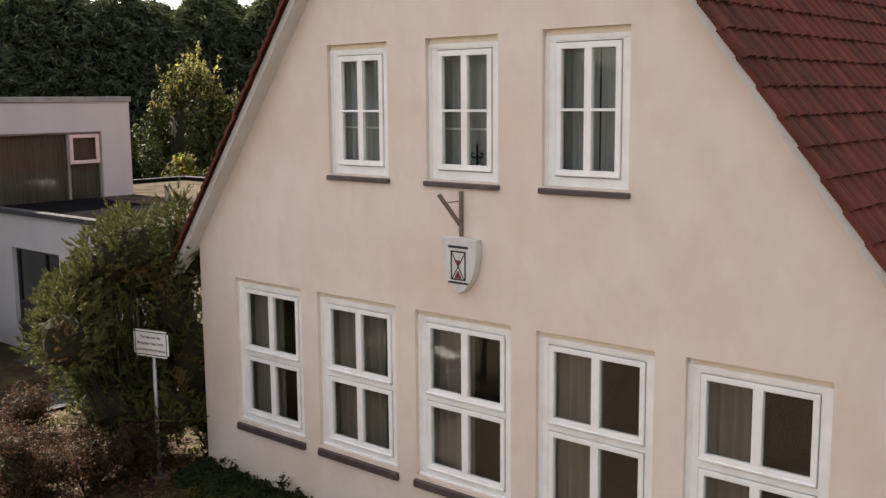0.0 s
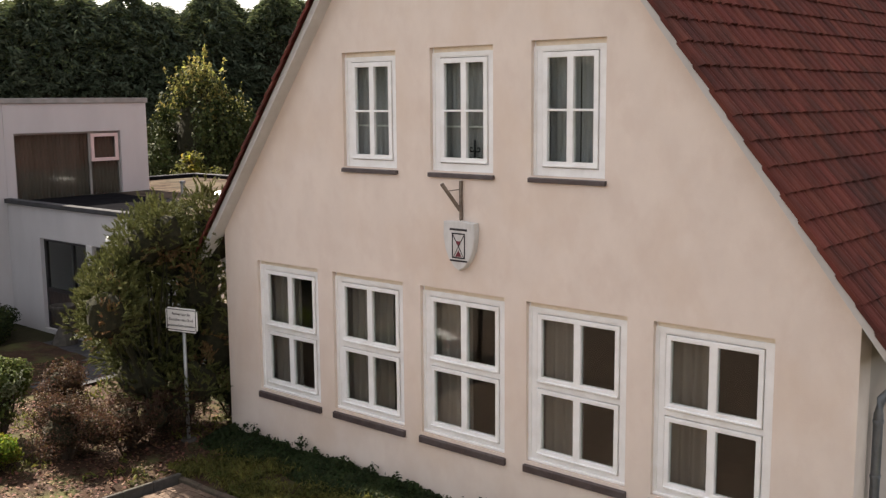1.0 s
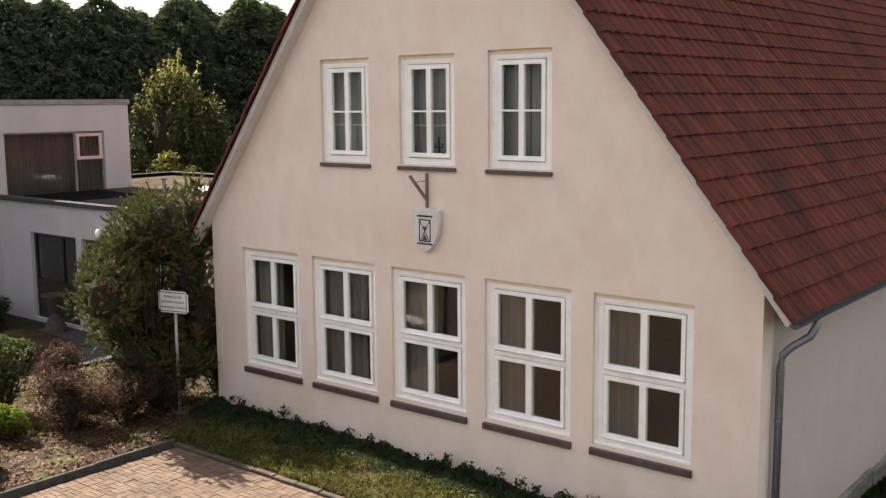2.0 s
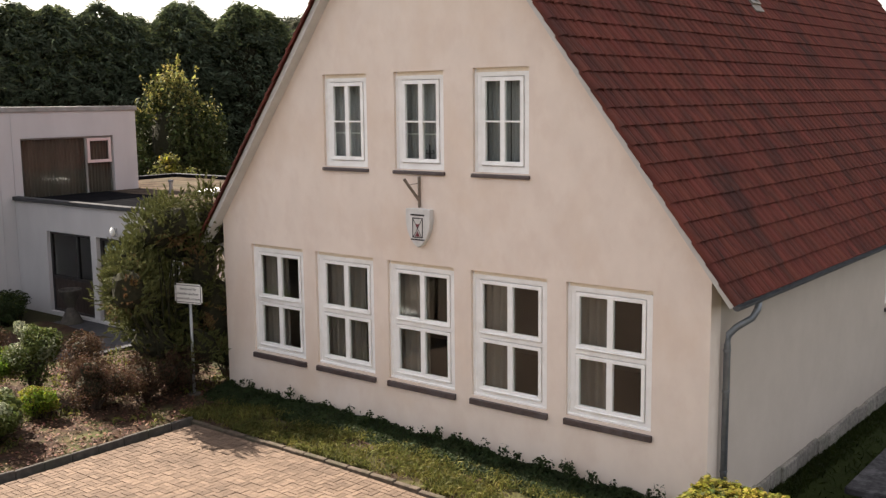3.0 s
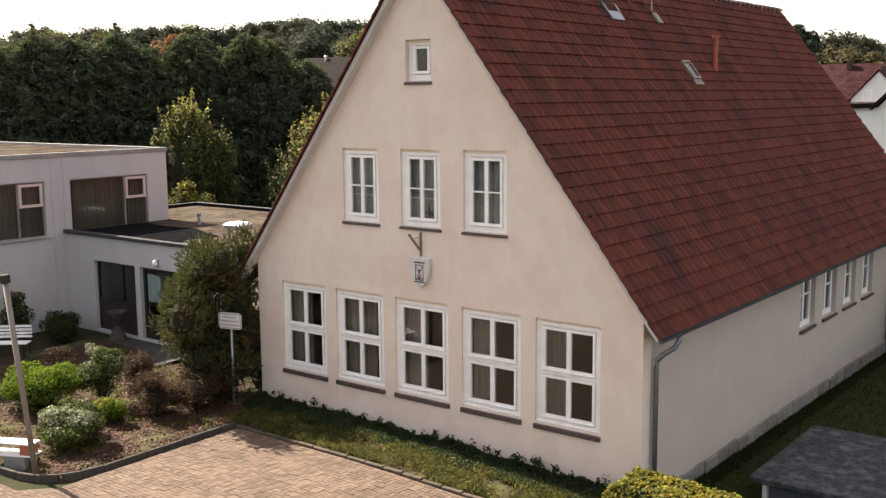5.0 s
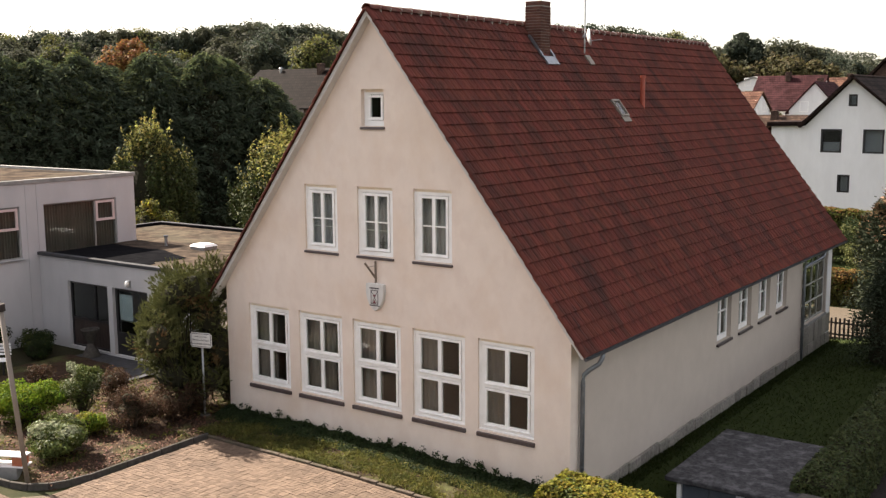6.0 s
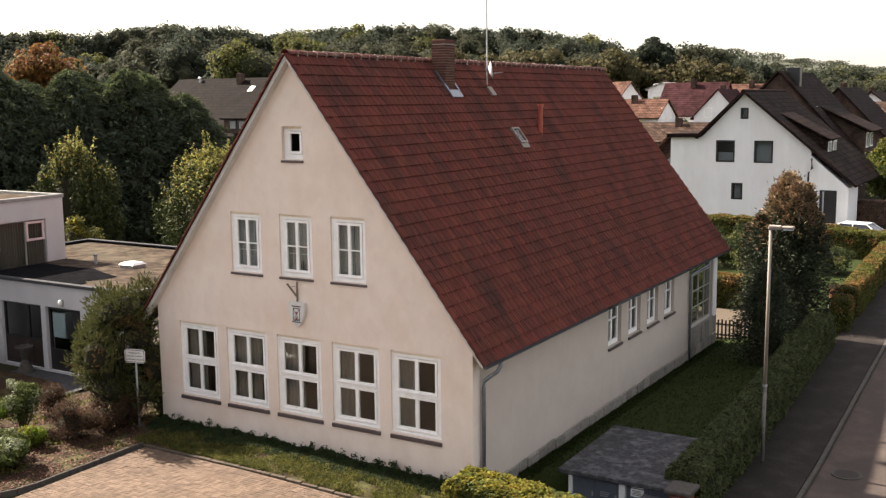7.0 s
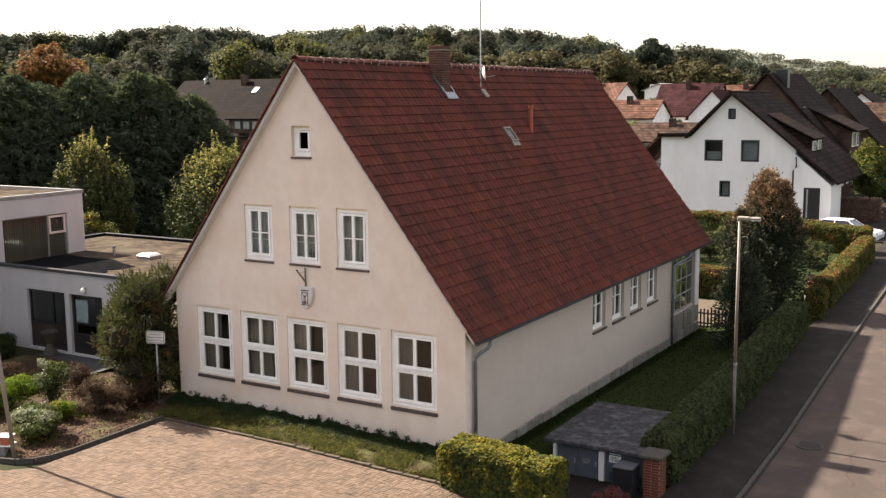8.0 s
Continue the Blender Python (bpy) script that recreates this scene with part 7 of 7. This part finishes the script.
for a, b in zip(rings[1:], rings[2:]):
    for k in range(20):
        bm.faces.new((a[k], a[(k + 1) % 20], b[(k + 1) % 20], b[k]))
dish = part("dish", bm, WHITE_PAINT, mast, "pale satellite dish", smooth=True)
dish.matrix_basis = pose(0.07, -0.02, 0.62, 0, -8, 32) @ Matrix.Diagonal((0.6, 0.85, 0.85, 1))
dish.modifiers.new("thick", "SOLIDIFY").thickness = 0.012
part("feed_arm", tube(bmesh.new(), [(0.05, 0, 0.5), (0.45, 0.26, 0.55)], 0.012, 6), STEEL, mast)
part("bracket", boxes((-0.05, 0.1, -0.04, 0.04, 0.62, 0.70)), STEEL, mast)
fl = part("flashing", boxes((-0.1, 0.25, -0.14, 0.14, 0, 0.05)), WEATHERED_POST, mast, "lead flashing")
fl.matrix_world = roof_frame(5.9, 9.3, 0.08)
ridge_mesh = bpy.data.meshes.new("ridge_tile")
rv = [(0.13 * math.cos(t) * s, y, 0.115 * math.sin(t) * s) for y, s in ((0.0, 1.08), (0.42, 0.95)) for t in (math.pi * k / 8 for k in range(9))]
ridge_mesh.from_pydata(rv, [], [(k, k + 1, 9 + k + 1, 9 + k) for k in range(8)])
ridge_mesh.materials.append(RIDGE_TILE)
for i in range(53):
    ob = new("ridge_tile", ridge_mesh)
    ob.parent = roof
    ob.matrix_world = Matrix.Translation((RIDGE_X, Y0 + 0.4 * i, RIDGE_Z + 0.01 + random.uniform(-0.006, 0.006)))

mortar_bm = bmesh.new()
bmesh.ops.create_icosphere(mortar_bm, subdivisions=1, radius=1.0, matrix=Matrix.Diagonal((0.15, 0.035, 0.135, 1)))
bead_mesh = mesh_of("mortar_bead", mortar_bm, MORTAR_PALE)
for i in range(1, 53):
    ob = new("mortar_bead", bead_mesh)
    ob.parent = roof
    ob.matrix_world = Matrix.Translation((RIDGE_X, Y0 + 0.4 * i + random.uniform(-0.02, 0.02), RIDGE_Z + 0.01 + random.uniform(-0.012, 0.006))) @ Matrix.Diagonal((1, random.uniform(0.6, 1.5), 1, 1))
verge_mesh = mesh_of("verge_tile", boxes((-0.012, 0.0, 0.0, 0.36, 0.016, 0.066), bevel=0.004), TILE_RED_PIECE)
for s in (1, -1):
    up = Vector((-s * math.cos(PITCH), 0, math.sin(PITCH)))
    n = Vector((s * math.sin(PITCH), 0, math.cos(PITCH)))
    for c in range(28):
        o = Vector((RIDGE_X + s * (EAVE_X - RIDGE_X + 0.03), Y0 - 0.042, EAVE_Z - 0.03)) + up * (SLOPE / 28 * c) + n * random.uniform(-0.004, 0.006)
        lean = (up - n * 0.10).normalized()
        ob = new("verge_tile", verge_mesh)
        ob.parent = roof
        side = Vector((0, 1, 0))
        ob.matrix_world = Matrix(((side.x, lean.x, n.x, o.x), (side.y, lean.y, n.y, o.y), (side.z, lean.z, n.z, o.z), (0, 0, 0, 1)))

# stone plinth of the long wall
plinth = part("plinth", boxes((W - 0.05, W + 0.035, 0.0, 16.5, -1.4, -1.3)), MORTAR, house, "rough grey stone plinth")
y = 0.02
while y < 20.3:
    l = random.uniform(0.45, 0.8)
    top = -0.15 - 0.011 * y if y < 16.9 else 0.36
    for z in ((wall_z(y) - 0.25, top),) if y < 16.9 else ((wall_z(y) - 0.3, -0.35), (-0.34, 0.355)):
        s = part("stone", boxes((W - 0.02, W + 0.04 + random.uniform(0, 0.04), y, min(y + l - 0.012, 20.7), z[0], z[1] + random.uniform(-0.03, 0.02)), bevel=0.018), STONE, plinth)
    y += l

# ---- front: sign, kerbs, ivy, grass ----
sign = tagged(anchor("parking_sign", -0.2, -0.75, 0.0, 14), "white visitor parking sign on a grey steel post", "sign")
part("post", tube(bmesh.new(), [(0, 0, -0.1), (0, 0, 2.3)], 0.03, 12), STEEL, sign, smooth=True)
bm = boxes((-0.33, 0.33, -0.05, -0.035, 1.94, 2.34))
bmesh.ops.bevel(bm, geom=[e for e in bm.edges if abs(e.verts[0].co.y - e.verts[1].co.y) > 0.01], offset=0.04, segments=4, affect="EDGES")
plate_ob = part("plate", bm, WHITE_PAINT, sign, "white enamel plate with black border")
part("border", boxes((-0.29, 0.29, -0.053, -0.05, 2.305, 2.317), (-0.29, 0.29, -0.053, -0.05, 1.963, 1.975), (-0.307, -0.295, -0.053, -0.05, 1.98, 2.30), (0.295, 0.307, -0.053, -0.05, 1.98, 2.30)), BLACK_PAINT, plate_ob)
for i, line in enumerate(("Parken nur für", "Besucher des Dorf-", "gemeinschafts-Zentrum")):
    text = bpy.data.curves.new("lettering", "FONT")
    text.body, text.size, text.align_x, text.extrude = line, 0.066 if i < 2 else 0.06, "CENTER", 0.001
    made = bpy.data.objects.new("lettering_form", text)
    scene.collection.objects.link(made)
    bpy.context.view_layer.update()
    me = bpy.data.meshes.new_from_object(made.evaluated_get(bpy.context.evaluated_depsgraph_get()))
    scene.collection.objects.unlink(made)
    bpy.data.objects.remove(made)
    me.materials.clear()
    me.materials.append(BLACK_PAINT)
    ob = new("lettering", me)
    ob.parent = plate_ob
    ob.matrix_basis = pose(0, -0.0535, 2.215 - 0.095 * i, 90, 0, 0)
part("foot", tube(bmesh.new(), [(0, 0, -0.1), (0, 0, 0.09), (0, 0, 0.11)], 0.15, 14, taper=0.8), KERB, sign, "concrete foot")

mastpole = tagged(anchor("grey_post", 0.23, -6.28, -0.02), "plain grey steel post at the kerb", "post")
part("shaft", tube(bmesh.new(), [(0, 0, -0.2), (-0.08, -0.33, 4.05)], 0.055, 14), WEATHERED_POST, mastpole, smooth=True)
part("cap", tube(bmesh.new(), [(-0.08, -0.325, 4.0), (-0.083, -0.335, 4.16)], 0.1, 14), IRON, mastpole)

seat = tagged(anchor("low_seat", -0.45, -6.1, 0.05, 25), "low seat of white planks on concrete and brick blocks", "bench")
part("block", boxes((-0.4, 0.1, -0.2, 0.2, -0.1, 0.2), bevel=0.02), CONCRETE, seat)
part("brick_block", boxes((-0.05, 0.2, -0.15, 0.15, 0.22, 0.44), bevel=0.015), TERRACOTTA, seat)
part("plank", boxes((-0.9, 0.25, -0.2, 0.2, 0.2, 0.225), bevel=0.006), WHITE_RENDER, seat)
part("plank", boxes((-0.9, 0.25, -0.17, 0.17, 0.44, 0.47), bevel=0.006), WHITE_RENDER, seat)

stones = tagged(anchor("bed_kerb"), "grey concrete kerbstones round the planting bed", "kerb", kind="structure")
path_pts = [(1.08, -1.8)] + [(1.08, -1.8 - 0.5 * k) for k in range(1, 8)] + [(1.0, -5.75), (0.8, -6.15), (0.45, -6.45), (0.0, -6.58)] + [(-0.5 * k, -6.62 - 0.01 * k) for k in range(1, 14)]
for a, b in zip(path_pts, path_pts[1:]):
    d = Vector((b[0] - a[0], b[1] - a[1], 0))
    bm = boxes((0.004, d.length - 0.004, -0.035, 0.035, -0.25, 0.11), bevel=0.012)
    ob = part("kerbstone", bm, KERB, stones)
    ob.matrix_world = Matrix.Translation((a[0], a[1], yard_z(*a) + random.uniform(-0.006, 0.006))) @ pose(0, 0, 0, 0, 0, math.degrees(math.atan2(d.y, d.x)))
strip = tagged(anchor("strip_kerb"), "low overgrown concrete kerb along the grass strip", "kerb", kind="structure")
for i in range(21):
    x = 1.1 + 0.5 * i
    ob = part("kerbstone", boxes((0.004, 0.496, -0.05, 0.05, -0.2, 0.06), bevel=0.012), KERB_TAN, strip)
    ob.matrix_world = Matrix.Translation((x, -1.82, yard_z(x, -1.8) + random.uniform(-0.012, 0.008)))

tagged(sheet("grass_strip", spaced(-0.2, 10.9, 0.3), spaced(-1.8, 0.0, 0.2), lambda x, y: yard_z(x, y) + 0.02 + 0.04 * noise.noise((x * 2, y * 2, 0)), BED_SOIL), "rough grass strip before the gable", "grass strip", kind="structure")
n = 34000
gxs, gys = rng.uniform(0.6, 10.9, n), -1.74 + 1.35 * rng.random(n) ** 1.2
clump = np.array([noise.noise((a * 1.4, b * 1.4, 5)) for a, b in zip(gxs, gys)])
keep = clump + rng.normal(0, 0.2, n) > -0.1
gxs, gys = gxs[keep], gys[keep]
gz = np.array([yard_z(a, b) for a, b in zip(gxs, gys)]) + 0.05
leafs = leaf_mesh("grass", np.stack([gxs, gys, gz + rng.uniform(-0.02, 0.06, len(gxs))], 1), np.stack([rng.normal(0, 1, len(gxs)), rng.normal(0, 1, len(gxs)), np.full(len(gxs), 0.5)], 1), 0.13, GRASS_BLADE, None, 0.14, -1.2)
tagged(leafs, "uneven sunlit grass with weeds", "grass", kind="stuff")
n = 46000
ix = rng.uniform(0.0, 10.6, n)
hgt = np.array([0.15 + 0.12 * noise.noise((a * 0.9, 3, 1)) + 0.09 * noise.noise((a * 3.1, 1, 4)) for a in ix])
dep = np.array([0.75 + 0.25 * noise.noise((a * 0.8, 7, 2)) for a in ix])
u = rng.random(n)
iy = -0.03 - dep * u
iz = np.array([yard_z(a, -0.5) for a in ix]) + hgt * (1 - u ** 2) * rng.uniform(0.55, 1.08, n) + 0.03
ivy = tagged(anchor("ivy"), "dark ivy creeping along the foot of the gable", "ivy", kind="stuff")
leaf_mesh("ivy_leaves", np.stack([ix, iy, iz], 1), np.stack([rng.normal(0, 0.3, n), np.full(n, -0.6), np.full(n, 0.7)], 1), 0.052, LEAF_IVY, ivy, 0.8)
for k in range(60):
    x, size = random.uniform(0.2, 10.3), random.uniform(0.4, 1.1)
    p, d = ball_points(60, (x, random.uniform(-0.35, -0.1), yard_z(x, -0.3) + 0.2 + random.uniform(0, 0.14)), (0.12 * size, 0.08, 0.16 * size), 0.9)
    leaf_mesh("ivy_shoot", p[:int(60 * size)], d[:int(60 * size)], 0.052, LEAF_IVY, ivy, 0.7)
# litter and weeds in the bed
n = 9000
lx, ly = rng.uniform(-6.5, 0.95, n), rng.uniform(-6.2, 0.6, n)
lz = np.array([yard_z(a, b) + 0.06 + 0.07 * noise.noise((a * 1.3, b * 1.3, 2)) for a, b in zip(lx, ly)])
tagged(leaf_mesh("fallen_leaves", np.stack([lx, ly, lz + 0.012], 1), np.tile((0, 0, 1.0), (n, 1)), 0.07, LEAF_LITTER, None, 0.6, 0, 0.5), "dry fallen leaves and bark chips on the bed", "leaf litter", kind="stuff")
n = 7000
lx, ly = rng.uniform(-6.0, 0.95, n), rng.uniform(-6.2, 0.4, n)
cl = np.array([noise.noise((a * 1.1, b * 1.1, 9)) for a, b in zip(lx, ly)])
k = cl > 0.12
lx, ly = lx[k], ly[k]
lz = np.array([yard_z(a, b) + 0.08 for a, b in zip(lx, ly)])
tagged(leaf_mesh("weeds", np.stack([lx, ly, lz + rng.uniform(0, 0.06, len(lx))], 1), np.stack([rng.normal(0, 1, len(lx)), rng.normal(0, 1, len(lx)), np.full(len(lx), 0.6)], 1), 0.12, GRASS_BLADE, None, 0.25, -0.8), "patches of green weeds in the bed", "weeds", kind="stuff")

# rough grass on the shaded lawn, longest along the wall
n = 16000
lx = np.concatenate([rng.uniform(10.5, 14.4, n // 2), 10.5 + 0.35 * rng.random(n // 2) ** 2])
ly = rng.uniform(2.3, 21.0, n)
lz = np.array([ground_z(a, b) for a, b in zip(lx, ly)]) + 0.04
tall = np.where(lx < 10.85, 0.04, 0.02) * rng.random(n)
tagged(leaf_mesh("lawn_grass", np.stack([lx, ly, lz + tall], 1), np.stack([rng.normal(0, 1, n), rng.normal(0, 1, n), np.full(n, 0.4)], 1), 0.13, LAWN_BLADE, None, 0.16, -1.2), "grass blades coloured dark for the shaded lawn", "grass", kind="stuff")

# curtains and things behind the windows
for i, (a, b) in enumerate(LOWER):
    m = a + (b - a) * (0.56, 0.74, 0.50, 0.48, 0.42)[i]
    c = part("curtain", folds(a + 0.03, m, LZ[0] + 0.02, LZ[1] - 0.02, 0.035, 0.15), CURTAIN)
    c.matrix_world = Matrix.Translation((0, 0.235, 0))
    tagged(c, "grey-beige net curtain drawn to one side", "curtain", "net curtains")
for i, (a, b) in enumerate(UPPER):
    for p, q in ((a + 0.02, (a + b) / 2 + 0.03), ((a + b) / 2 + (-0.02, 0.01, 0.06)[i], b - 0.02)):
        c = part("curtain", folds(p, q, UZ[0] + 0.05, UZ[1] - 0.02, 0.014, 0.09), NET)
        c.matrix_world = Matrix.Translation((0, 0.235, 0))
        tagged(c, "thin grey net curtain hanging in folds", "curtain", "upper net curtains")
    if i < 2:
        r = tagged(part("curtain_rail", boxes((a, b, 0.19, 0.2, UZ[0] + 0.58, UZ[0] + 0.605)), WHITE_PAINT), "thin white rail behind the panes", "rail")
candle = tagged(anchor("candlestick", 5.24, 0.20, UZ[0] - 0.0), "black wrought-iron ornament on the window ledge", "ornament")
part("stem", tube(bmesh.new(), [(0, 0, 0), (0, 0, 0.42)], 0.012, 8), BLACK_FRAME, candle)
for s in (-1, 1):
    for foot, r in ((0.08, 0.06), (0.24, 0.045)):
        curl = [(0, 0, foot)] + [(s * (r + 0.012 + r * (1 - 0.07 * k) * math.cos(3.6 + 0.5 * k)), 0, foot + 1.3 * r + r * (1 - 0.07 * k) * math.sin(3.6 + 0.5 * k)) for k in range(12)]
        part("scroll", tube(bmesh.new(), curl, 0.009, 6), BLACK_FRAME, candle)
part("foot", tube(bmesh.new(), [(0, 0, 0), (0, 0, 0.02)], 0.09, 12), BLACK_FRAME, candle)
ledge_pot = tagged(anchor("plant_pot", 7.0, 0.20, UZ[0]), "small dark glazed pot on the window ledge", "pot")
part("pot", tube(bmesh.new(), [(0, 0, 0), (0, 0, 0.10), (0, 0, 0.15)], 0.05, 12, taper=1.4), BLACK_FRAME, ledge_pot)


# ---- roof tiles of the main house ----
def tile_arrays():
    """One double-trough clay tile: u along the eaves, v up the slope, n out of the roof."""
    w, l = 0.252, 0.385
    us = np.linspace(0, w, 9)
    h = 0.066 * np.sqrt(np.abs(np.sin(math.pi * us / w)))
    h[4] -= 0.026
    h[0] = h[8] = 0.008
    low = np.stack([us, np.zeros(9), h + 0.040], 1)
    high = np.stack([us, np.full(9, l), h + 0.002], 1)
    lip = np.stack([us, np.full(9, 0.004), h + 0.006], 1)
    flange = np.array([(0, 0.002, 0.036), (0, l, 0.0)])
    v = np.concatenate([low, high, lip, flange])
    f = [(i, i + 1, 9 + i + 1, 9 + i) for i in range(8)] + [(18 + i, 18 + i + 1, i + 1, i) for i in range(8)] + [(27, 0, 9, 28)]
    return v, f


TV, TF = tile_arrays()
COURSES, COLS = 28, 85
RISE = SLOPE / COURSES
tile_mesh = bpy.data.meshes.new("tile")
tile_mesh.from_pydata(TV.tolist(), [], TF)
tile_mesh.materials.append(TILE_RED_PIECE)
blockers = ((5.9, 6.85, 9.0, 10.6),)
rest_v, rest_f = [], []
for s in (1, -1):
    up = Vector((-s * math.cos(PITCH), 0, math.sin(PITCH)))
    along = Vector((0, s, 0))
    n = along.cross(up)
    for c in range(COURSES):
        cols = COLS
        for k in range(cols):
            origin = Vector((RIDGE_X + s * (EAVE_X - RIDGE_X + 0.03), Y0 - 0.04 + 0.2495 * k if s > 0 else Y1 - 0.035 - 0.2495 * k, EAVE_Z - 0.03)) + up * (RISE * c) + n * random.uniform(-0.004, 0.008)
            turn = random.gauss(0, 0.013)
            if s > 0 and k < 25 and 7 <= c < 19:
                ob = new("tile", tile_mesh)
                ob.parent = roof
                a, u = along + up * turn, up - along * turn
                ob.matrix_world = Matrix(((a.x, u.x, n.x, origin.x), (a.y, u.y, n.y, origin.y), (a.z, u.z, n.z, origin.z), (0, 0, 0, 1)))
            else:
                a, u = np.array(along + up * turn), np.array(up - along * turn)
                base = len(rest_v) * 29
                rest_v.append(np.array(origin) + TV[:, :1] * a + TV[:, 1:2] * u + TV[:, 2:] * np.array(n))
                rest_f += [tuple(base + i for i in f) for f in TF]
tiles = raw("tiles", np.concatenate(rest_v).tolist(), rest_f, TILE_RED, roof)
tagged(tiles, "dark red clay roof tiles in courses", kind="stuff")

# pavers of the parking, two by two
pv, pf = [], []
paver_mesh = mesh_of("paver", boxes((0.003, 0.097, 0.003, 0.197, -0.06, 0.0), bevel=0.0025), PAVER_PIECE)
parking = tagged(anchor("parking"), "parking area of small buff concrete pavers", "parking", kind="structure")
corners = ((0.003, 0.003, -0.04), (0.097, 0.003, -0.04), (0.097, 0.197, -0.04), (0.003, 0.197, -0.04), (0.0055, 0.0055, 0), (0.0945, 0.0055, 0), (0.0945, 0.1945, 0), (0.0055, 0.1945, 0))
for n in range(82 * 62 * 2):
    # two pavers to a square, turned from square to square
    i, j, half = n // 124, n // 2 % 62, n % 2
    x, y = -2.4 + 0.2 * i, -1.97 - 0.2 * j
    if x < 1.1 and y > -7.1 + 0.2 * step(0, 1.1, x):
        continue
    across = (i + j) % 2
    dz, tilt, jog = random.gauss(0, 0.002), random.gauss(0, 0.007), random.gauss(0, 0.0012)
    fall = math.atan((yard_z(x + 0.2, y) - yard_z(x, y)) / 0.2)
    place = Matrix.Translation((x + jog, y - jog, yard_z(x, y + 0.1) + dz)) @ Matrix.Rotation(-fall, 4, "Y")
    place = place @ (Matrix.Translation((0.2, 0.1 * half, 0)) @ Matrix.Rotation(math.pi / 2, 4, "Z") if across else Matrix.Translation((0.1 * half, 0, 0))) @ Matrix.Rotation(tilt, 4, "X")
    if 2.5 <= x < 4.9 and -4.4 < y < -1.9:
        ob = new("paver", paver_mesh)
        ob.parent = parking
        ob.matrix_world = place
    else:
        base = len(pv)
        pv += [tuple(place @ Vector(c)) for c in corners]
        pf += [tuple(base + k for k in f) for f in ((4, 5, 6, 7), (0, 1, 5, 4), (1, 2, 6, 5), (2, 3, 7, 6), (3, 0, 4, 7))]
tagged(raw("pavers", pv, pf, PAVER, parking), "buff concrete pavers", kind="stuff")
